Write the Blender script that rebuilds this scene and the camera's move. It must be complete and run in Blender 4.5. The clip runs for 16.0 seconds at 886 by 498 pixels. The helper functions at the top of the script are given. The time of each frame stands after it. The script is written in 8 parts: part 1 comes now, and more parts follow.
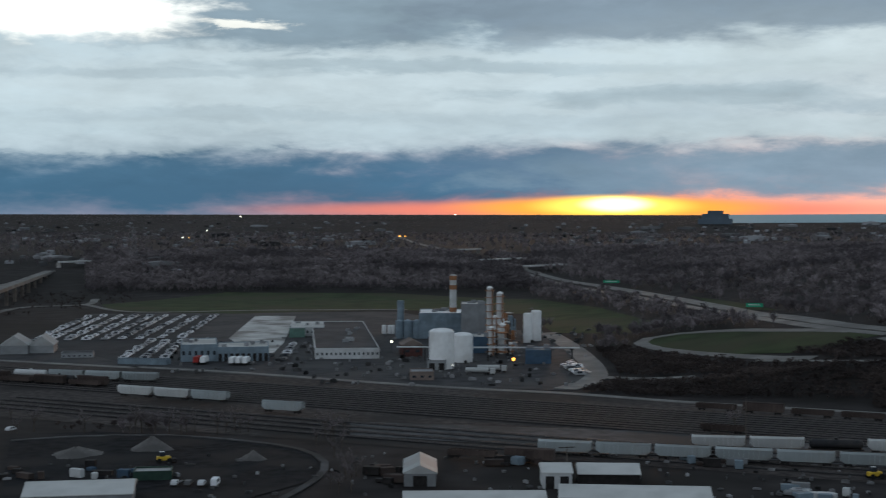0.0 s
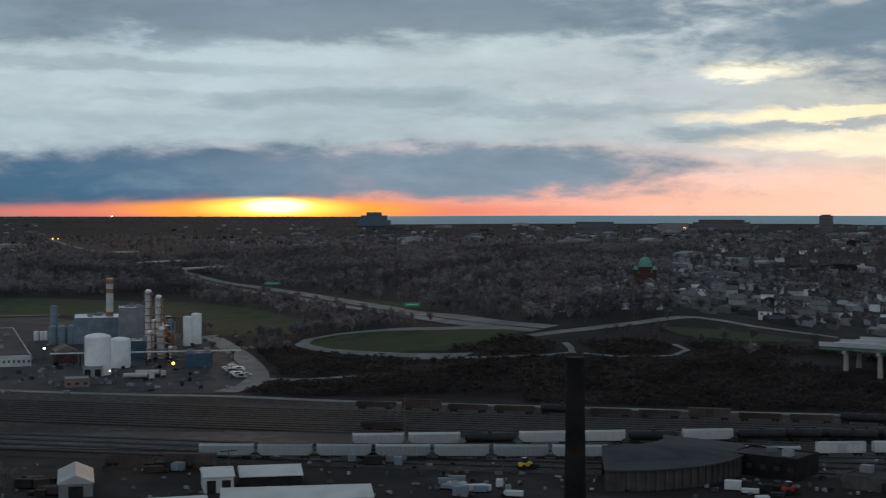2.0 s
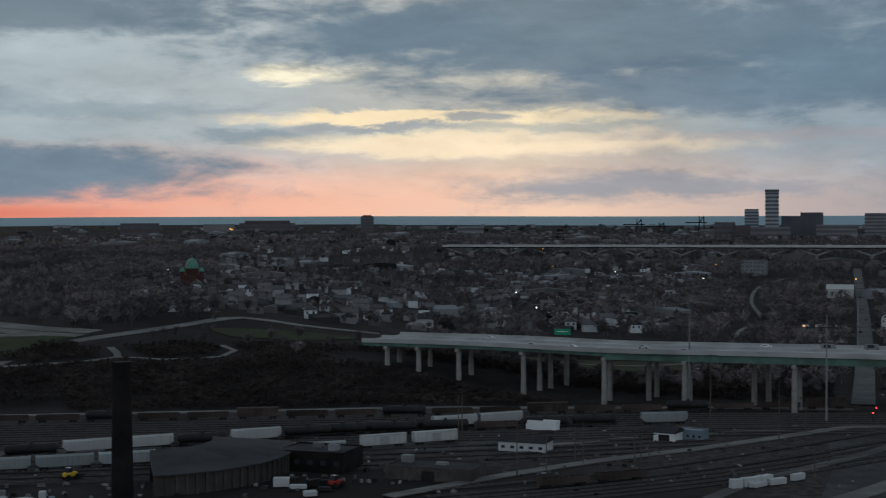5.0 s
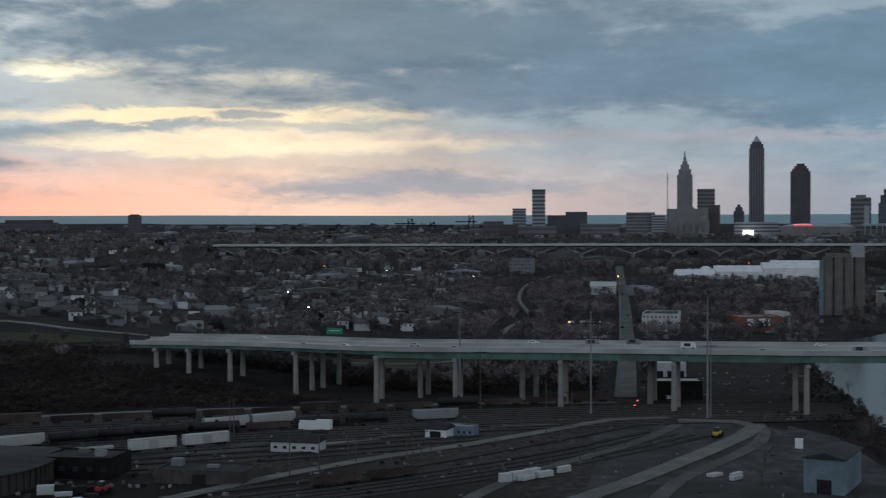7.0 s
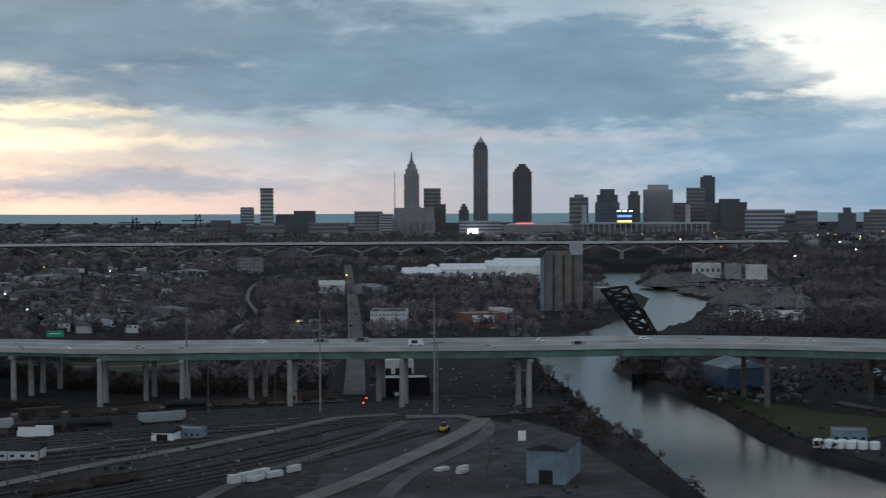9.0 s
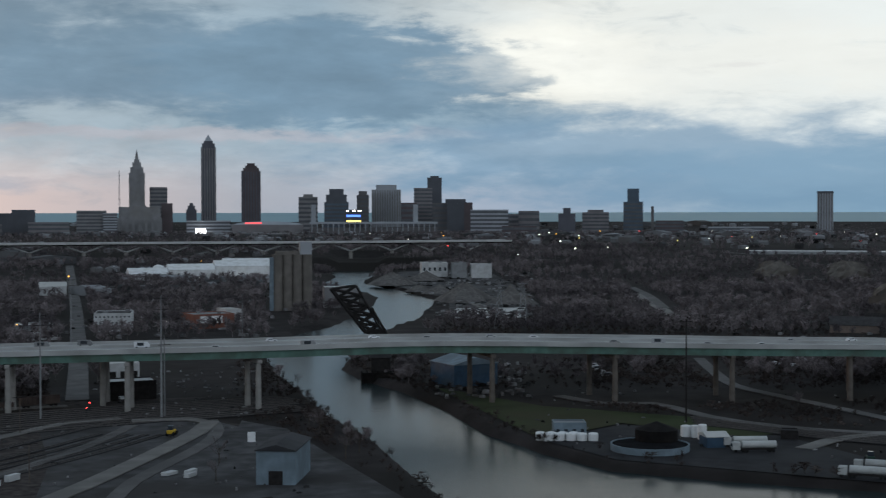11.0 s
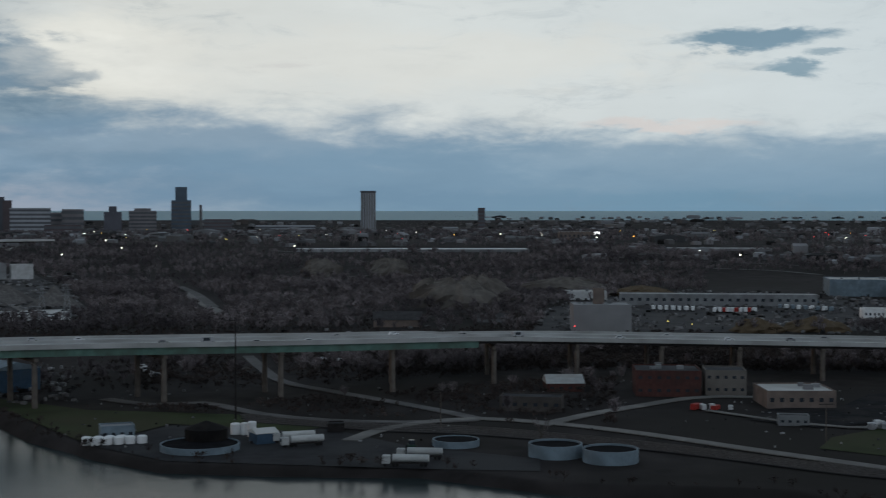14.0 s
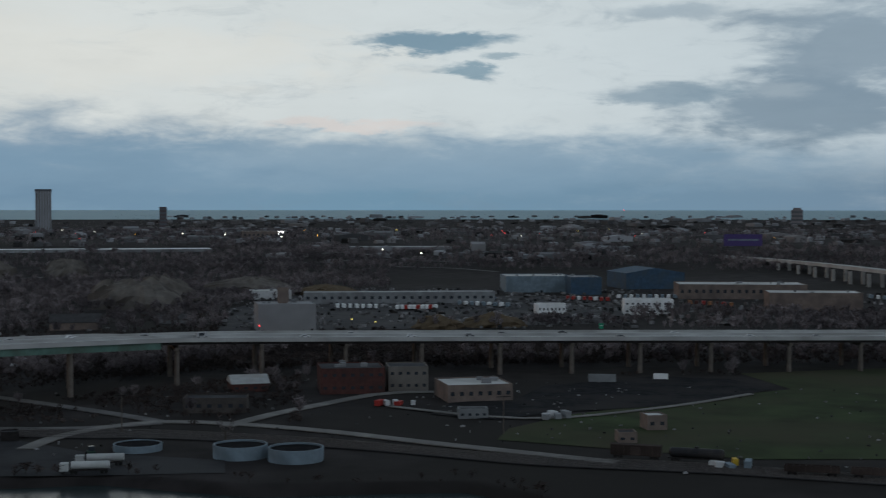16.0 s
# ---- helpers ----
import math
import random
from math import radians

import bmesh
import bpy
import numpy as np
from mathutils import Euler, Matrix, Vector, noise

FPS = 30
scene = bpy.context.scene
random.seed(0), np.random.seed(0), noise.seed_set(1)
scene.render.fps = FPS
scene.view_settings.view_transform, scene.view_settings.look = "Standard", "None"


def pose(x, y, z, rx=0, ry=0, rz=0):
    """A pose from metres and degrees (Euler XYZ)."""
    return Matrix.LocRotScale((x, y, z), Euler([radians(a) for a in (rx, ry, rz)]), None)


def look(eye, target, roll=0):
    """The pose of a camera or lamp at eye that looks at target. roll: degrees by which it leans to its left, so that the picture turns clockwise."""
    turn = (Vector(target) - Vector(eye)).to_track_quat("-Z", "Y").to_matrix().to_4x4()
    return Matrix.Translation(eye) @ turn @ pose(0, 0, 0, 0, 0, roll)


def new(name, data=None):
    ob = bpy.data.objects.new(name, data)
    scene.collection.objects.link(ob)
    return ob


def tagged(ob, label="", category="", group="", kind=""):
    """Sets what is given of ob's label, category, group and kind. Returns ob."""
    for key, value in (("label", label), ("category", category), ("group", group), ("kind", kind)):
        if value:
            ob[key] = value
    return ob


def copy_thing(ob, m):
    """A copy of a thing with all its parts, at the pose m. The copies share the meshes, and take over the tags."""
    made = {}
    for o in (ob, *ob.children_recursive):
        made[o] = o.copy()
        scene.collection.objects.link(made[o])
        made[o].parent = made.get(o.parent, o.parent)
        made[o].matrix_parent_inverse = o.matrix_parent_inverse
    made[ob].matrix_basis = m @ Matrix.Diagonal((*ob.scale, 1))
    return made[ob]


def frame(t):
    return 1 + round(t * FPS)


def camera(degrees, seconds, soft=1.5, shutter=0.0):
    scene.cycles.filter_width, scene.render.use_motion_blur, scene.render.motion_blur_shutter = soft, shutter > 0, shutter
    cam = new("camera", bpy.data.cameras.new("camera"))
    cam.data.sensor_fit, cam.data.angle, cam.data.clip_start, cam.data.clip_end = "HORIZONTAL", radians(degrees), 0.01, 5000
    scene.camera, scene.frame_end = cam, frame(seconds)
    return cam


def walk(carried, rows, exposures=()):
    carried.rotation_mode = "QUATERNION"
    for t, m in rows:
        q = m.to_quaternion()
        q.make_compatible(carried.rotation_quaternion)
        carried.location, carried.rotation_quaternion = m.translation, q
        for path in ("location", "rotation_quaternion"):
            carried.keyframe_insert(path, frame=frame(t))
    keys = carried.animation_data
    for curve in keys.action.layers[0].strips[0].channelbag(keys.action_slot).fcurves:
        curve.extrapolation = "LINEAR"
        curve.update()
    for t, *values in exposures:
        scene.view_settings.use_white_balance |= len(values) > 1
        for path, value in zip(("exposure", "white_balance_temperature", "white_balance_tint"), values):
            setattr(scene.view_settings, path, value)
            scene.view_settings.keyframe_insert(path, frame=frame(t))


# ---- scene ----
EYE = 77.0
cam = camera(35.02, 16.0, soft=1.15, shutter=0.3)
# seconds, yaw, pitch, roll: the camera hangs in one place and turns
ROWS = [
    (0.0, -0.000, -1.405, -0.072),
    (0.5, -3.718, -1.374, -0.027),
    (1.0, -7.453, -1.347, -0.030),
    (1.5, -10.990, -1.334, -0.040),
    (2.0, -13.783, -1.324, -0.043),
    (2.5, -16.784, -1.308, -0.045),
    (3.0, -20.181, -1.299, -0.029),
    (3.5, -23.652, -1.293, 0.009),
    (4.0, -26.818, -1.292, 0.082),
    (6.5, -38.984, -1.346, 0.235),
    (7.0, -41.419, -1.365, 0.208),
    (7.5, -44.174, -1.375, 0.231),
    (8.0, -46.864, -1.396, 0.249),
    (8.5, -49.628, -1.425, 0.227),
    (9.0, -52.463, -1.447, 0.196),
    (11.5, -66.019, -1.488, 0.041),
    (12.0, -68.498, -1.488, 0.005),
    (12.5, -71.299, -1.484, -0.011),
    (13.0, -74.839, -1.502, -0.014),
    (13.5, -78.253, -1.526, -0.008),
    (14.0, -81.739, -1.549, -0.010),
    (14.5, -84.937, -1.563, -0.029),
    (15.0, -87.748, -1.569, -0.031),
    (15.5, -91.026, -1.565, -0.024),
    (16.0, -94.575, -1.578, -0.026),
]
walk(cam, [(t, pose(0, 0, EYE, 90 + pitch, roll, yaw)) for t, yaw, pitch, roll in ROWS],
     exposures=[(0, .27), (1.5, .16), (3, -.09), (4.2, -.21), (6.3, -.13), (7.5, .12), (9.2, .34), (11.3, .15), (13, -.10), (16, -.13)])

# ---------------------------------------------------------------- sky and sun
SUN_AZ, SUN_EL = 7.0, 0.6
world = bpy.data.worlds.new("evening_sky")
scene.world = world
world.use_nodes = True
wt = world.node_tree
for n in list(wt.nodes):
    wt.nodes.remove(n)


def wnode(kind, **inputs):
    n = wt.nodes.new(kind)
    for k, v in inputs.items():
        n.inputs[k].default_value = v
    return n


def wmath(op, a, b=None, c=None, clamp=False):
    n = wt.nodes.new("ShaderNodeMath")
    n.operation, n.use_clamp = op, clamp
    for i, v in enumerate((a, b, c)):
        if v is None:
            continue
        if isinstance(v, (int, float)):
            n.inputs[i].default_value = v
        else:
            wt.links.new(v, n.inputs[i])
    return n.outputs[0]


def wsmooth(v, lo, hi):
    n = wt.nodes.new("ShaderNodeMapRange")
    n.interpolation_type = "SMOOTHSTEP"
    wt.links.new(v, n.inputs[0])
    n.inputs[1].default_value, n.inputs[2].default_value = lo, hi
    return n.outputs[0]


def wmix(fac, a, b):
    n = wt.nodes.new("ShaderNodeMix")
    n.data_type = "RGBA"
    if isinstance(fac, (int, float)):
        n.inputs[0].default_value = fac
    else:
        wt.links.new(fac, n.inputs[0])
    for slot, v in ((6, a), (7, b)):
        if isinstance(v, tuple):
            n.inputs[slot].default_value = (*v, 1)
        else:
            wt.links.new(v, n.inputs[slot])
    return n.outputs[2]


def wramp(v, stops):
    n = wt.nodes.new("ShaderNodeValToRGB")
    wt.links.new(v, n.inputs[0])
    el = n.color_ramp.elements
    while len(el) < len(stops):
        el.new(0.5)
    for e, (p, c) in zip(el, stops):
        e.position, e.color = p, (*c, 1)
    return n.outputs[0]


coord = wt.nodes.new("ShaderNodeTexCoord").outputs["Generated"]
sep = wt.nodes.new("ShaderNodeSeparateXYZ")
wt.links.new(coord, sep.inputs[0])
az0 = wmath("MULTIPLY", wmath("ARCTAN2", sep.outputs[0], sep.outputs[1]), 57.29578)
el0 = wmath("MULTIPLY", wmath("ARCSINE", sep.outputs[2]), 57.29578)
# cloud space: degrees of azimuth and height, stretched sideways
flat = wt.nodes.new("ShaderNodeCombineXYZ")
wt.links.new(wmath("MULTIPLY", az0, 0.20), flat.inputs[0])
wt.links.new(wmath("MULTIPLY", el0, 0.66), flat.inputs[1])


def wnoise(scale, detail, rough, offset, distortion=0.0):
    m = wt.nodes.new("ShaderNodeMapping")
    m.inputs[1].default_value = offset
    wt.links.new(flat.outputs[0], m.inputs[0])
    n = wt.nodes.new("ShaderNodeTexNoise")
    n.inputs["Scale"].default_value = scale
    n.inputs["Detail"].default_value = detail
    n.inputs["Roughness"].default_value = rough
    n.inputs["Distortion"].default_value = distortion
    wt.links.new(m.outputs[0], n.inputs["Vector"])
    return wmath("SUBTRACT", n.outputs[0], 0.5)


n_a, n_b, n_c = wnoise(0.7, 6, 0.62, (3, 1, 0)), wnoise(0.8, 6, 0.62, (9, 4, 2)), wnoise(1.6, 9, 0.66, (5, 7, 1), 0.5)
n_d = wnoise(1.7, 7, 0.56, (2, 2, 8), 0.25)
n_e = wnoise(3.1, 8, 0.62, (7, 1, 3), 0.6)
az = wmath("ADD", az0, wmath("ADD", wmath("MULTIPLY", n_a, 7.0), wmath("MULTIPLY", n_c, 3.0)))
el = wmath("ADD", el0, wmath("ADD", wmath("MULTIPLY", n_b, 1.1), wmath("MULTIPLY", n_c, 1.0)))
span = wmath("DIVIDE", wmath("ADD", az0, 20.0), 135.0, clamp=True)
low = wramp(span, [(0.0, (.13, .20, .29)), (.08, (.26, .23, .30)), (.15, (.48, .22, .24)), (.20, (.80, .27, .15)), (.26, (.95, .38, .28)),
                   (.34, (1.10, .58, .42)), (.42, (1.08, .72, .54)), (.49, (.60, .48, .46)), (.56, (.36, .37, .42)), (.63, (.33, .38, .47)),
                   (.71, (.21, .32, .43)), (.83, (.18, .31, .43)), (1.0, (.19, .28, .38))])
mid = wramp(span, [(0.0, (.44, .53, .58)), (.22, (.42, .50, .55)), (.33, (.52, .56, .58)), (.41, (.66, .60, .50)), (.48, (.36, .42, .47)),
                   (.58, (.28, .36, .43)), (.65, (.70, .70, .67)), (.74, (.74, .76, .75)), (.86, (.68, .73, .75)), (1.0, (.54, .62, .68))])
sky = wmix(wsmooth(el, 0.5, 3.4), low, mid)
# streaks and folds of the cloud sheet
sky = wmix(wmath("MULTIPLY", wsmooth(n_c, 0.0, 0.26), 0.30), sky, (.20, .27, .34))
sky = wmix(wmath("MULTIPLY", wsmooth(n_a, 0.02, 0.3), 0.25), sky, (.66, .70, .72))
CLOUDS = [  # azimuth, height, half-width, half-height in degrees; colour; edge; strength
    (-4.23, 5.25, 18.45, 1.61, (.52, .60, .64), .9, .6),
    (0.82, 6.00, 11.99, 0.30, (.33, .41, .46), .9, .7),
    (-12.11, 5.59, 7.61, 0.25, (.36, .44, .49), .9, .6),
    (-9.22, 3.96, 9.68, 0.30, (.38, .46, .51), .9, .6),
    (10.15, 4.64, 8.76, 0.32, (.35, .43, .48), .9, .7),
    (4.95, 3.78, 6.92, 0.23, (.40, .48, .53), .9, .6),
    (-5.14, 8.06, 14.30, 1.38, (.19, .26, .32), .6, .85),
    (10.57, 8.09, 11.99, 1.38, (.20, .26, .33), .6, .85),
    (-10.35, 1.30, 20.75, 1.40, (.045, .12, .20), 1.0, .95),
    (3.81, 1.74, 9.68, 1.20, (.06, .14, .23), 1.0, .9),
    (12.82, 1.70, 11.53, 1.04, (.19, .27, .35), .8, .8),
    (-14.30, 2.84, 6.46, 0.46, (.42, .50, .55), .7, .7),
    (-3.78, 2.98, 5.30, 0.37, (.42, .50, .55), .7, .6),
    (-17.04, 8.16, 7.61, 1.27, (1.1, 1.1, 1.05), .6, 1.0),
    (-7.75, 7.64, 1.73, 0.25, (.95, .93, .86), .7, .8),
    (6.33, 0.19, 12.91, 0.39, (.85, .23, .15), .9, .9),
    (6.90, 0.28, 6.23, 0.46, (1.1, .42, .06), .8, 1.0),
    (6.90, 0.35, 3.00, 0.42, (1.6, 1.0, .16), .9, 1.0),
    (7.02, 0.42, 1.38, 0.30, (2.4, 2.0, .9), .9, 1.0),
    (12.66, 6.85, 9.68, 1.38, (.52, .60, .63), .9, .6),
    (16.46, 1.94, 7.61, 0.83, (.20, .28, .36), .8, .85),
    (12.65, 3.39, 6.92, 0.51, (.46, .54, .58), .8, .6),
    (9.37, 4.89, 9.68, 0.32, (.34, .42, .47), .9, .7),
    (18.51, 4.34, 4.61, 0.42, (.34, .41, .46), .9, .75),
    (11.57, 8.14, 12.91, 1.04, (.20, .26, .32), .7, .8),
    (29.74, 7.38, 6.92, 1.04, (.26, .32, .37), .8, .7),
    (25.86, 5.79, 2.54, 0.46, (1.3, 1.15, .85), .8, .95),
    (31.57, 4.02, 7.61, 0.30, (1.2, .95, .62), .8, .95),
    (32.25, 3.02, 7.38, 0.46, (1.15, .95, .66), .9, .95),
    (24.94, 3.26, 3.46, 0.37, (.30, .36, .41), .8, .85),
    (29.53, 3.63, 3.92, 0.16, (.42, .44, .46), .8, .8),
    (33.81, 4.00, 1.61, 0.21, (.33, .37, .42), .8, .8),
    (38.65, 1.22, 5.76, 0.69, (.42, .40, .43), .9, .6),
    (38.15, 7.35, 16.14, 1.96, (.16, .23, .30), .7, .9),
    (44.11, 5.07, 12.91, 1.04, (.17, .24, .32), .8, .85),
    (53.15, 6.05, 6.92, 0.92, (.22, .30, .37), .9, .7),
    (40.88, 1.24, 7.61, 0.42, (.34, .36, .42), .9, .7),
    (34.92, 2.92, 9.68, 0.51, (1.1, .86, .62), .9, .75),
    (55.15, 5.90, 11.99, 2.08, (.17, .25, .33), .7, .9),
    (63.08, 3.76, 6.00, 0.92, (.21, .31, .40), .8, .85),
    (52.85, 3.18, 14.30, 0.32, (.42, .40, .44), .9, .6),
    (68.09, 6.08, 3.92, 1.84, (.86, .84, .78), .8, .9),
    (72.13, 2.45, 14.30, 1.73, (.19, .30, .42), .9, .85),
    (59.20, 5.55, 7.61, 2.20, (.17, .26, .35), .35, .9),
    (75.22, 5.73, 1.20, 0.18, (.50, .49, .52), .9, .8),
    (78.52, 6.06, 12.91, 1.38, (.80, .79, .75), .9, .7),
    (76.16, 1.21, 11.53, 1.15, (.17, .28, .40), .9, .7),
    (91.26, 1.90, 20.75, 1.27, (.22, .34, .46), .9, .8),
    (91.26, 3.36, 3.23, 0.23, (.74, .68, .66), .9, .8),
    (94.48, 6.91, 3.23, 0.39, (.20, .31, .40), .6, .95),
    (96.09, 5.83, 1.52, 0.30, (.24, .35, .43), .7, .9),
    (97.92, 6.30, 0.92, 0.16, (.30, .40, .47), .8, .8),
    (109.11, 4.06, 5.30, 1.61, (.22, .30, .38), .7, .9),
    (110.59, 6.22, 4.38, 2.08, (.24, .32, .40), .7, .85),
    (104.05, 4.70, 3.46, 0.51, (.24, .33, .41), .8, .8),
    (108.24, 4.79, 1.61, 0.37, (.40, .47, .53), 1.3, .6),
    (104.70, 7.92, 3.00, 0.37, (.34, .42, .49), .9, .7),
]
for a, e, wa, we, colour, edge, strength in CLOUDS:
    sun_patch = 5.0 < a < 8.5 and e < 0.6
    va, ve = (az0, el0) if sun_patch else (az, el)
    da = wmath("DIVIDE", wmath("SUBTRACT", va, a), wa)
    de = wmath("DIVIDE", wmath("SUBTRACT", ve, e), we)
    d = wmath("SQRT", wmath("ADD", wmath("MULTIPLY", da, da), wmath("MULTIPLY", de, de)))
    if not sun_patch:
        d = wmath("ADD", d, wmath("ADD", wmath("MULTIPLY", n_d, 1.35), wmath("MULTIPLY", n_e, 0.35)))
    sky = wmix(wmath("MULTIPLY", wsmooth(d, 1.0 + 0.35 * edge, 1.0 - 0.6 * edge), strength), sky, colour)
# folds of light and shade in the cloud, then the closed sheet overhead and the dark land under the horizon
fold = wmath("ADD", wmath("MULTIPLY", n_b, 0.5), wmath("ADD", wmath("MULTIPLY", n_d, 0.35), wmath("MULTIPLY", n_e, 0.12)))
fold = wmath("MULTIPLY", fold, wmath("SUBTRACT", 1.0, wmath("MULTIPLY", wsmooth(az0, 62.0, 76.0), 0.75)))
fold = wmath("MULTIPLY", fold, wsmooth(el0, 0.4, 1.6))
gain = wt.nodes.new("ShaderNodeVectorMath")
gain.operation = "SCALE"
wt.links.new(sky, gain.inputs[0])
wt.links.new(wmath("ADD", fold, 1.0), gain.inputs["Scale"])
tint = wt.nodes.new("ShaderNodeVectorMath")
tint.operation = "MULTIPLY"
wt.links.new(gain.outputs[0], tint.inputs[0])
tint.inputs[1].default_value = (.97, 1.0, 1.0)
sky = tint.outputs[0]
nishita = wt.nodes.new("ShaderNodeTexSky")
nishita.sky_type, nishita.sun_disc = "NISHITA", False
nishita.sun_elevation, nishita.sun_rotation = radians(2.0), radians(SUN_AZ)
clear = wt.nodes.new("ShaderNodeMix")
clear.data_type, clear.blend_type = "RGBA", "MULTIPLY"
clear.inputs[0].default_value = 1.0
wt.links.new(nishita.outputs[0], clear.inputs[6])
clear.inputs[7].default_value = (0.1, 0.1, 0.1, 1)
overhead = wmix(0.2, (.25, .32, .39), clear.outputs[2])
sky = wmix(wsmooth(el0, 9.5, 22.0), sky, overhead)
# unseen sky behind the camera, brightened to fill facades that face it
behind = wmath("MULTIPLY", wsmooth(wmath("ABSOLUTE", wmath("SUBTRACT", az0, 48.0)), 85.0, 125.0), wsmooth(el0, 60.0, 25.0))
behind = wmath("MAXIMUM", behind, wmath("MULTIPLY", wsmooth(az0, -60.0, -80.0), wsmooth(el0, 60.0, 25.0)))
sky = wmix(behind, sky, (.50, .57, .64))
sky = wmix(wsmooth(el0, -0.15, -0.6), sky, (.02, .02, .022))
bg = wt.nodes.new("ShaderNodeBackground")
wt.links.new(sky, bg.inputs[0])
bg.inputs[1].default_value = 1.0
out = wt.nodes.new("ShaderNodeOutputWorld")
wt.links.new(bg.outputs[0], out.inputs[0])

lamp = bpy.data.lights.new("sun", "SUN")
lamp.energy, lamp.angle, lamp.color = 0.5, radians(10), (1.0, 0.55, 0.28)
sun = new("sun", lamp)
sun_dir = Vector((math.sin(radians(SUN_AZ)), math.cos(radians(SUN_AZ)), math.tan(radians(SUN_EL + 1.0))))
sun.matrix_world = look((0, 0, 300), Vector((0, 0, 300)) - sun_dir)


# ---------------------------------------------------------------- materials
def material(name, colour, rough=0.85, metal=0.0, vary=0.25, scale=0.2, second=None, second_scale=0.03, bump=0.0, per_object=0.0, spec=0.12):
    m = bpy.data.materials.new(name)
    m.use_nodes = True
    t = m.node_tree
    b = t.nodes["Principled BSDF"]
    b.inputs["Roughness"].default_value, b.inputs["Metallic"].default_value = rough, metal
    b.inputs["Specular IOR Level"].default_value = spec
    co = t.nodes.new("ShaderNodeTexCoord").outputs["Object"]

    def noise_at(s, detail):
        n = t.nodes.new("ShaderNodeTexNoise")
        n.inputs["Scale"].default_value, n.inputs["Detail"].default_value = s, detail
        t.links.new(co, n.inputs["Vector"])
        return n.outputs[0]

    def mix(fac, a, c):
        n = t.nodes.new("ShaderNodeMix")
        n.data_type = "RGBA"
        t.links.new(fac, n.inputs[0])
        for slot, v in ((6, a), (7, c)):
            if isinstance(v, tuple):
                n.inputs[slot].default_value = (*v, 1)
            else:
                t.links.new(v, n.inputs[slot])
        return n.outputs[2]

    def ranged(v, lo, hi):
        n = t.nodes.new("ShaderNodeMapRange")
        t.links.new(v, n.inputs[0])
        n.inputs[1].default_value, n.inputs[2].default_value = lo, hi
        return n.outputs[0]

    dark = tuple(c * (1 - vary) for c in colour)
    light = tuple(min(1, c * (1 + vary)) for c in colour)
    fine = noise_at(scale, 6)
    col = mix(ranged(fine, 0.3, 0.7), dark, light)
    if second:
        col = mix(ranged(noise_at(second_scale, 4), 0.45, 0.62), col, second)
    if per_object:
        info = t.nodes.new("ShaderNodeObjectInfo")
        col2 = t.nodes.new("ShaderNodeHueSaturation")
        t.links.new(col, col2.inputs["Color"])
        n = t.nodes.new("ShaderNodeMapRange")
        t.links.new(info.outputs["Random"], n.inputs[0])
        n.inputs[3].default_value, n.inputs[4].default_value = 1 - per_object, 1 + per_object
        t.links.new(n.outputs[0], col2.inputs["Value"])
        col = col2.outputs[0]
    t.links.new(col, b.inputs["Base Color"])
    if bump:
        n = t.nodes.new("ShaderNodeBump")
        n.inputs["Strength"].default_value, n.inputs["Distance"].default_value = bump, 0.3
        t.links.new(fine, n.inputs["Height"])
        t.links.new(n.outputs[0], b.inputs["Normal"])
    return m


def island(m, spread):
    """Varies a joined mesh piece by piece."""
    t = m.node_tree
    b = t.nodes["Principled BSDF"]
    src = b.inputs["Base Color"].links[0].from_socket
    geo = t.nodes.new("ShaderNodeNewGeometry")
    n = t.nodes.new("ShaderNodeMapRange")
    t.links.new(geo.outputs["Random Per Island"], n.inputs[0])
    n.inputs[3].default_value, n.inputs[4].default_value = 1 - spread, 1 + spread
    h = t.nodes.new("ShaderNodeHueSaturation")
    t.links.new(src, h.inputs["Color"])
    t.links.new(n.outputs[0], h.inputs["Value"])
    t.links.new(h.outputs[0], b.inputs["Base Color"])
    return m


def glow(name, colour, power):
    m = bpy.data.materials.new(name)
    m.use_nodes = True
    b = m.node_tree.nodes["Principled BSDF"]
    b.inputs["Base Color"].default_value = (*[min(1, c * .5) for c in colour], 1)
    b.inputs["Emission Color"].default_value = (*colour, 1)
    b.inputs["Emission Strength"].default_value = power
    return m


M_SCRUB = material("scrub_ground", (.027, .0235, .0235), 0.95, vary=.5, scale=.06, second=(.018, .016, .0145), second_scale=.007, bump=.4, spec=.1)
M_GRASS = material("winter_grass", (.032, .045, .019), 0.95, vary=.4, scale=.05, second=(.046, .046, .026), second_scale=.012, spec=.1)
M_BALLAST = material("track_ballast", (.052, .044, .042), 0.95, vary=.55, scale=.3, second=(.026, .023, .022), second_scale=.014, spec=.1)
M_ASPHALT = material("asphalt", (.040, .039, .042), 0.85, vary=.4, scale=.15, second=(.060, .058, .058), second_scale=.03)
M_DARKLOT = material("dark_asphalt", (.024, .024, .027), 0.85, vary=.35, scale=.15, second=(.036, .036, .038), second_scale=.03)
M_CINDER = material("black_cinder", (.016, .016, .018), 0.95, vary=.5, scale=.25, second=(.030, .028, .028), second_scale=.04, spec=.05)
# worn lot grey, raised so that the riverside ground looks hazier
M_LOT = material("worn_hazed_grey_lot", (.066, .065, .068), 0.85, vary=.45, scale=.15, second=(.038, .036, .036), second_scale=.03)
M_CONCRETE = material("concrete_paving", (.42, .42, .41), 0.85, vary=.25, scale=.1, second=(.20, .19, .18), second_scale=.04)
M_ROAD = material("pale_road", (.175, .168, .16), 0.8, vary=.25, scale=.1, second=(.125, .12, .115), second_scale=.04)
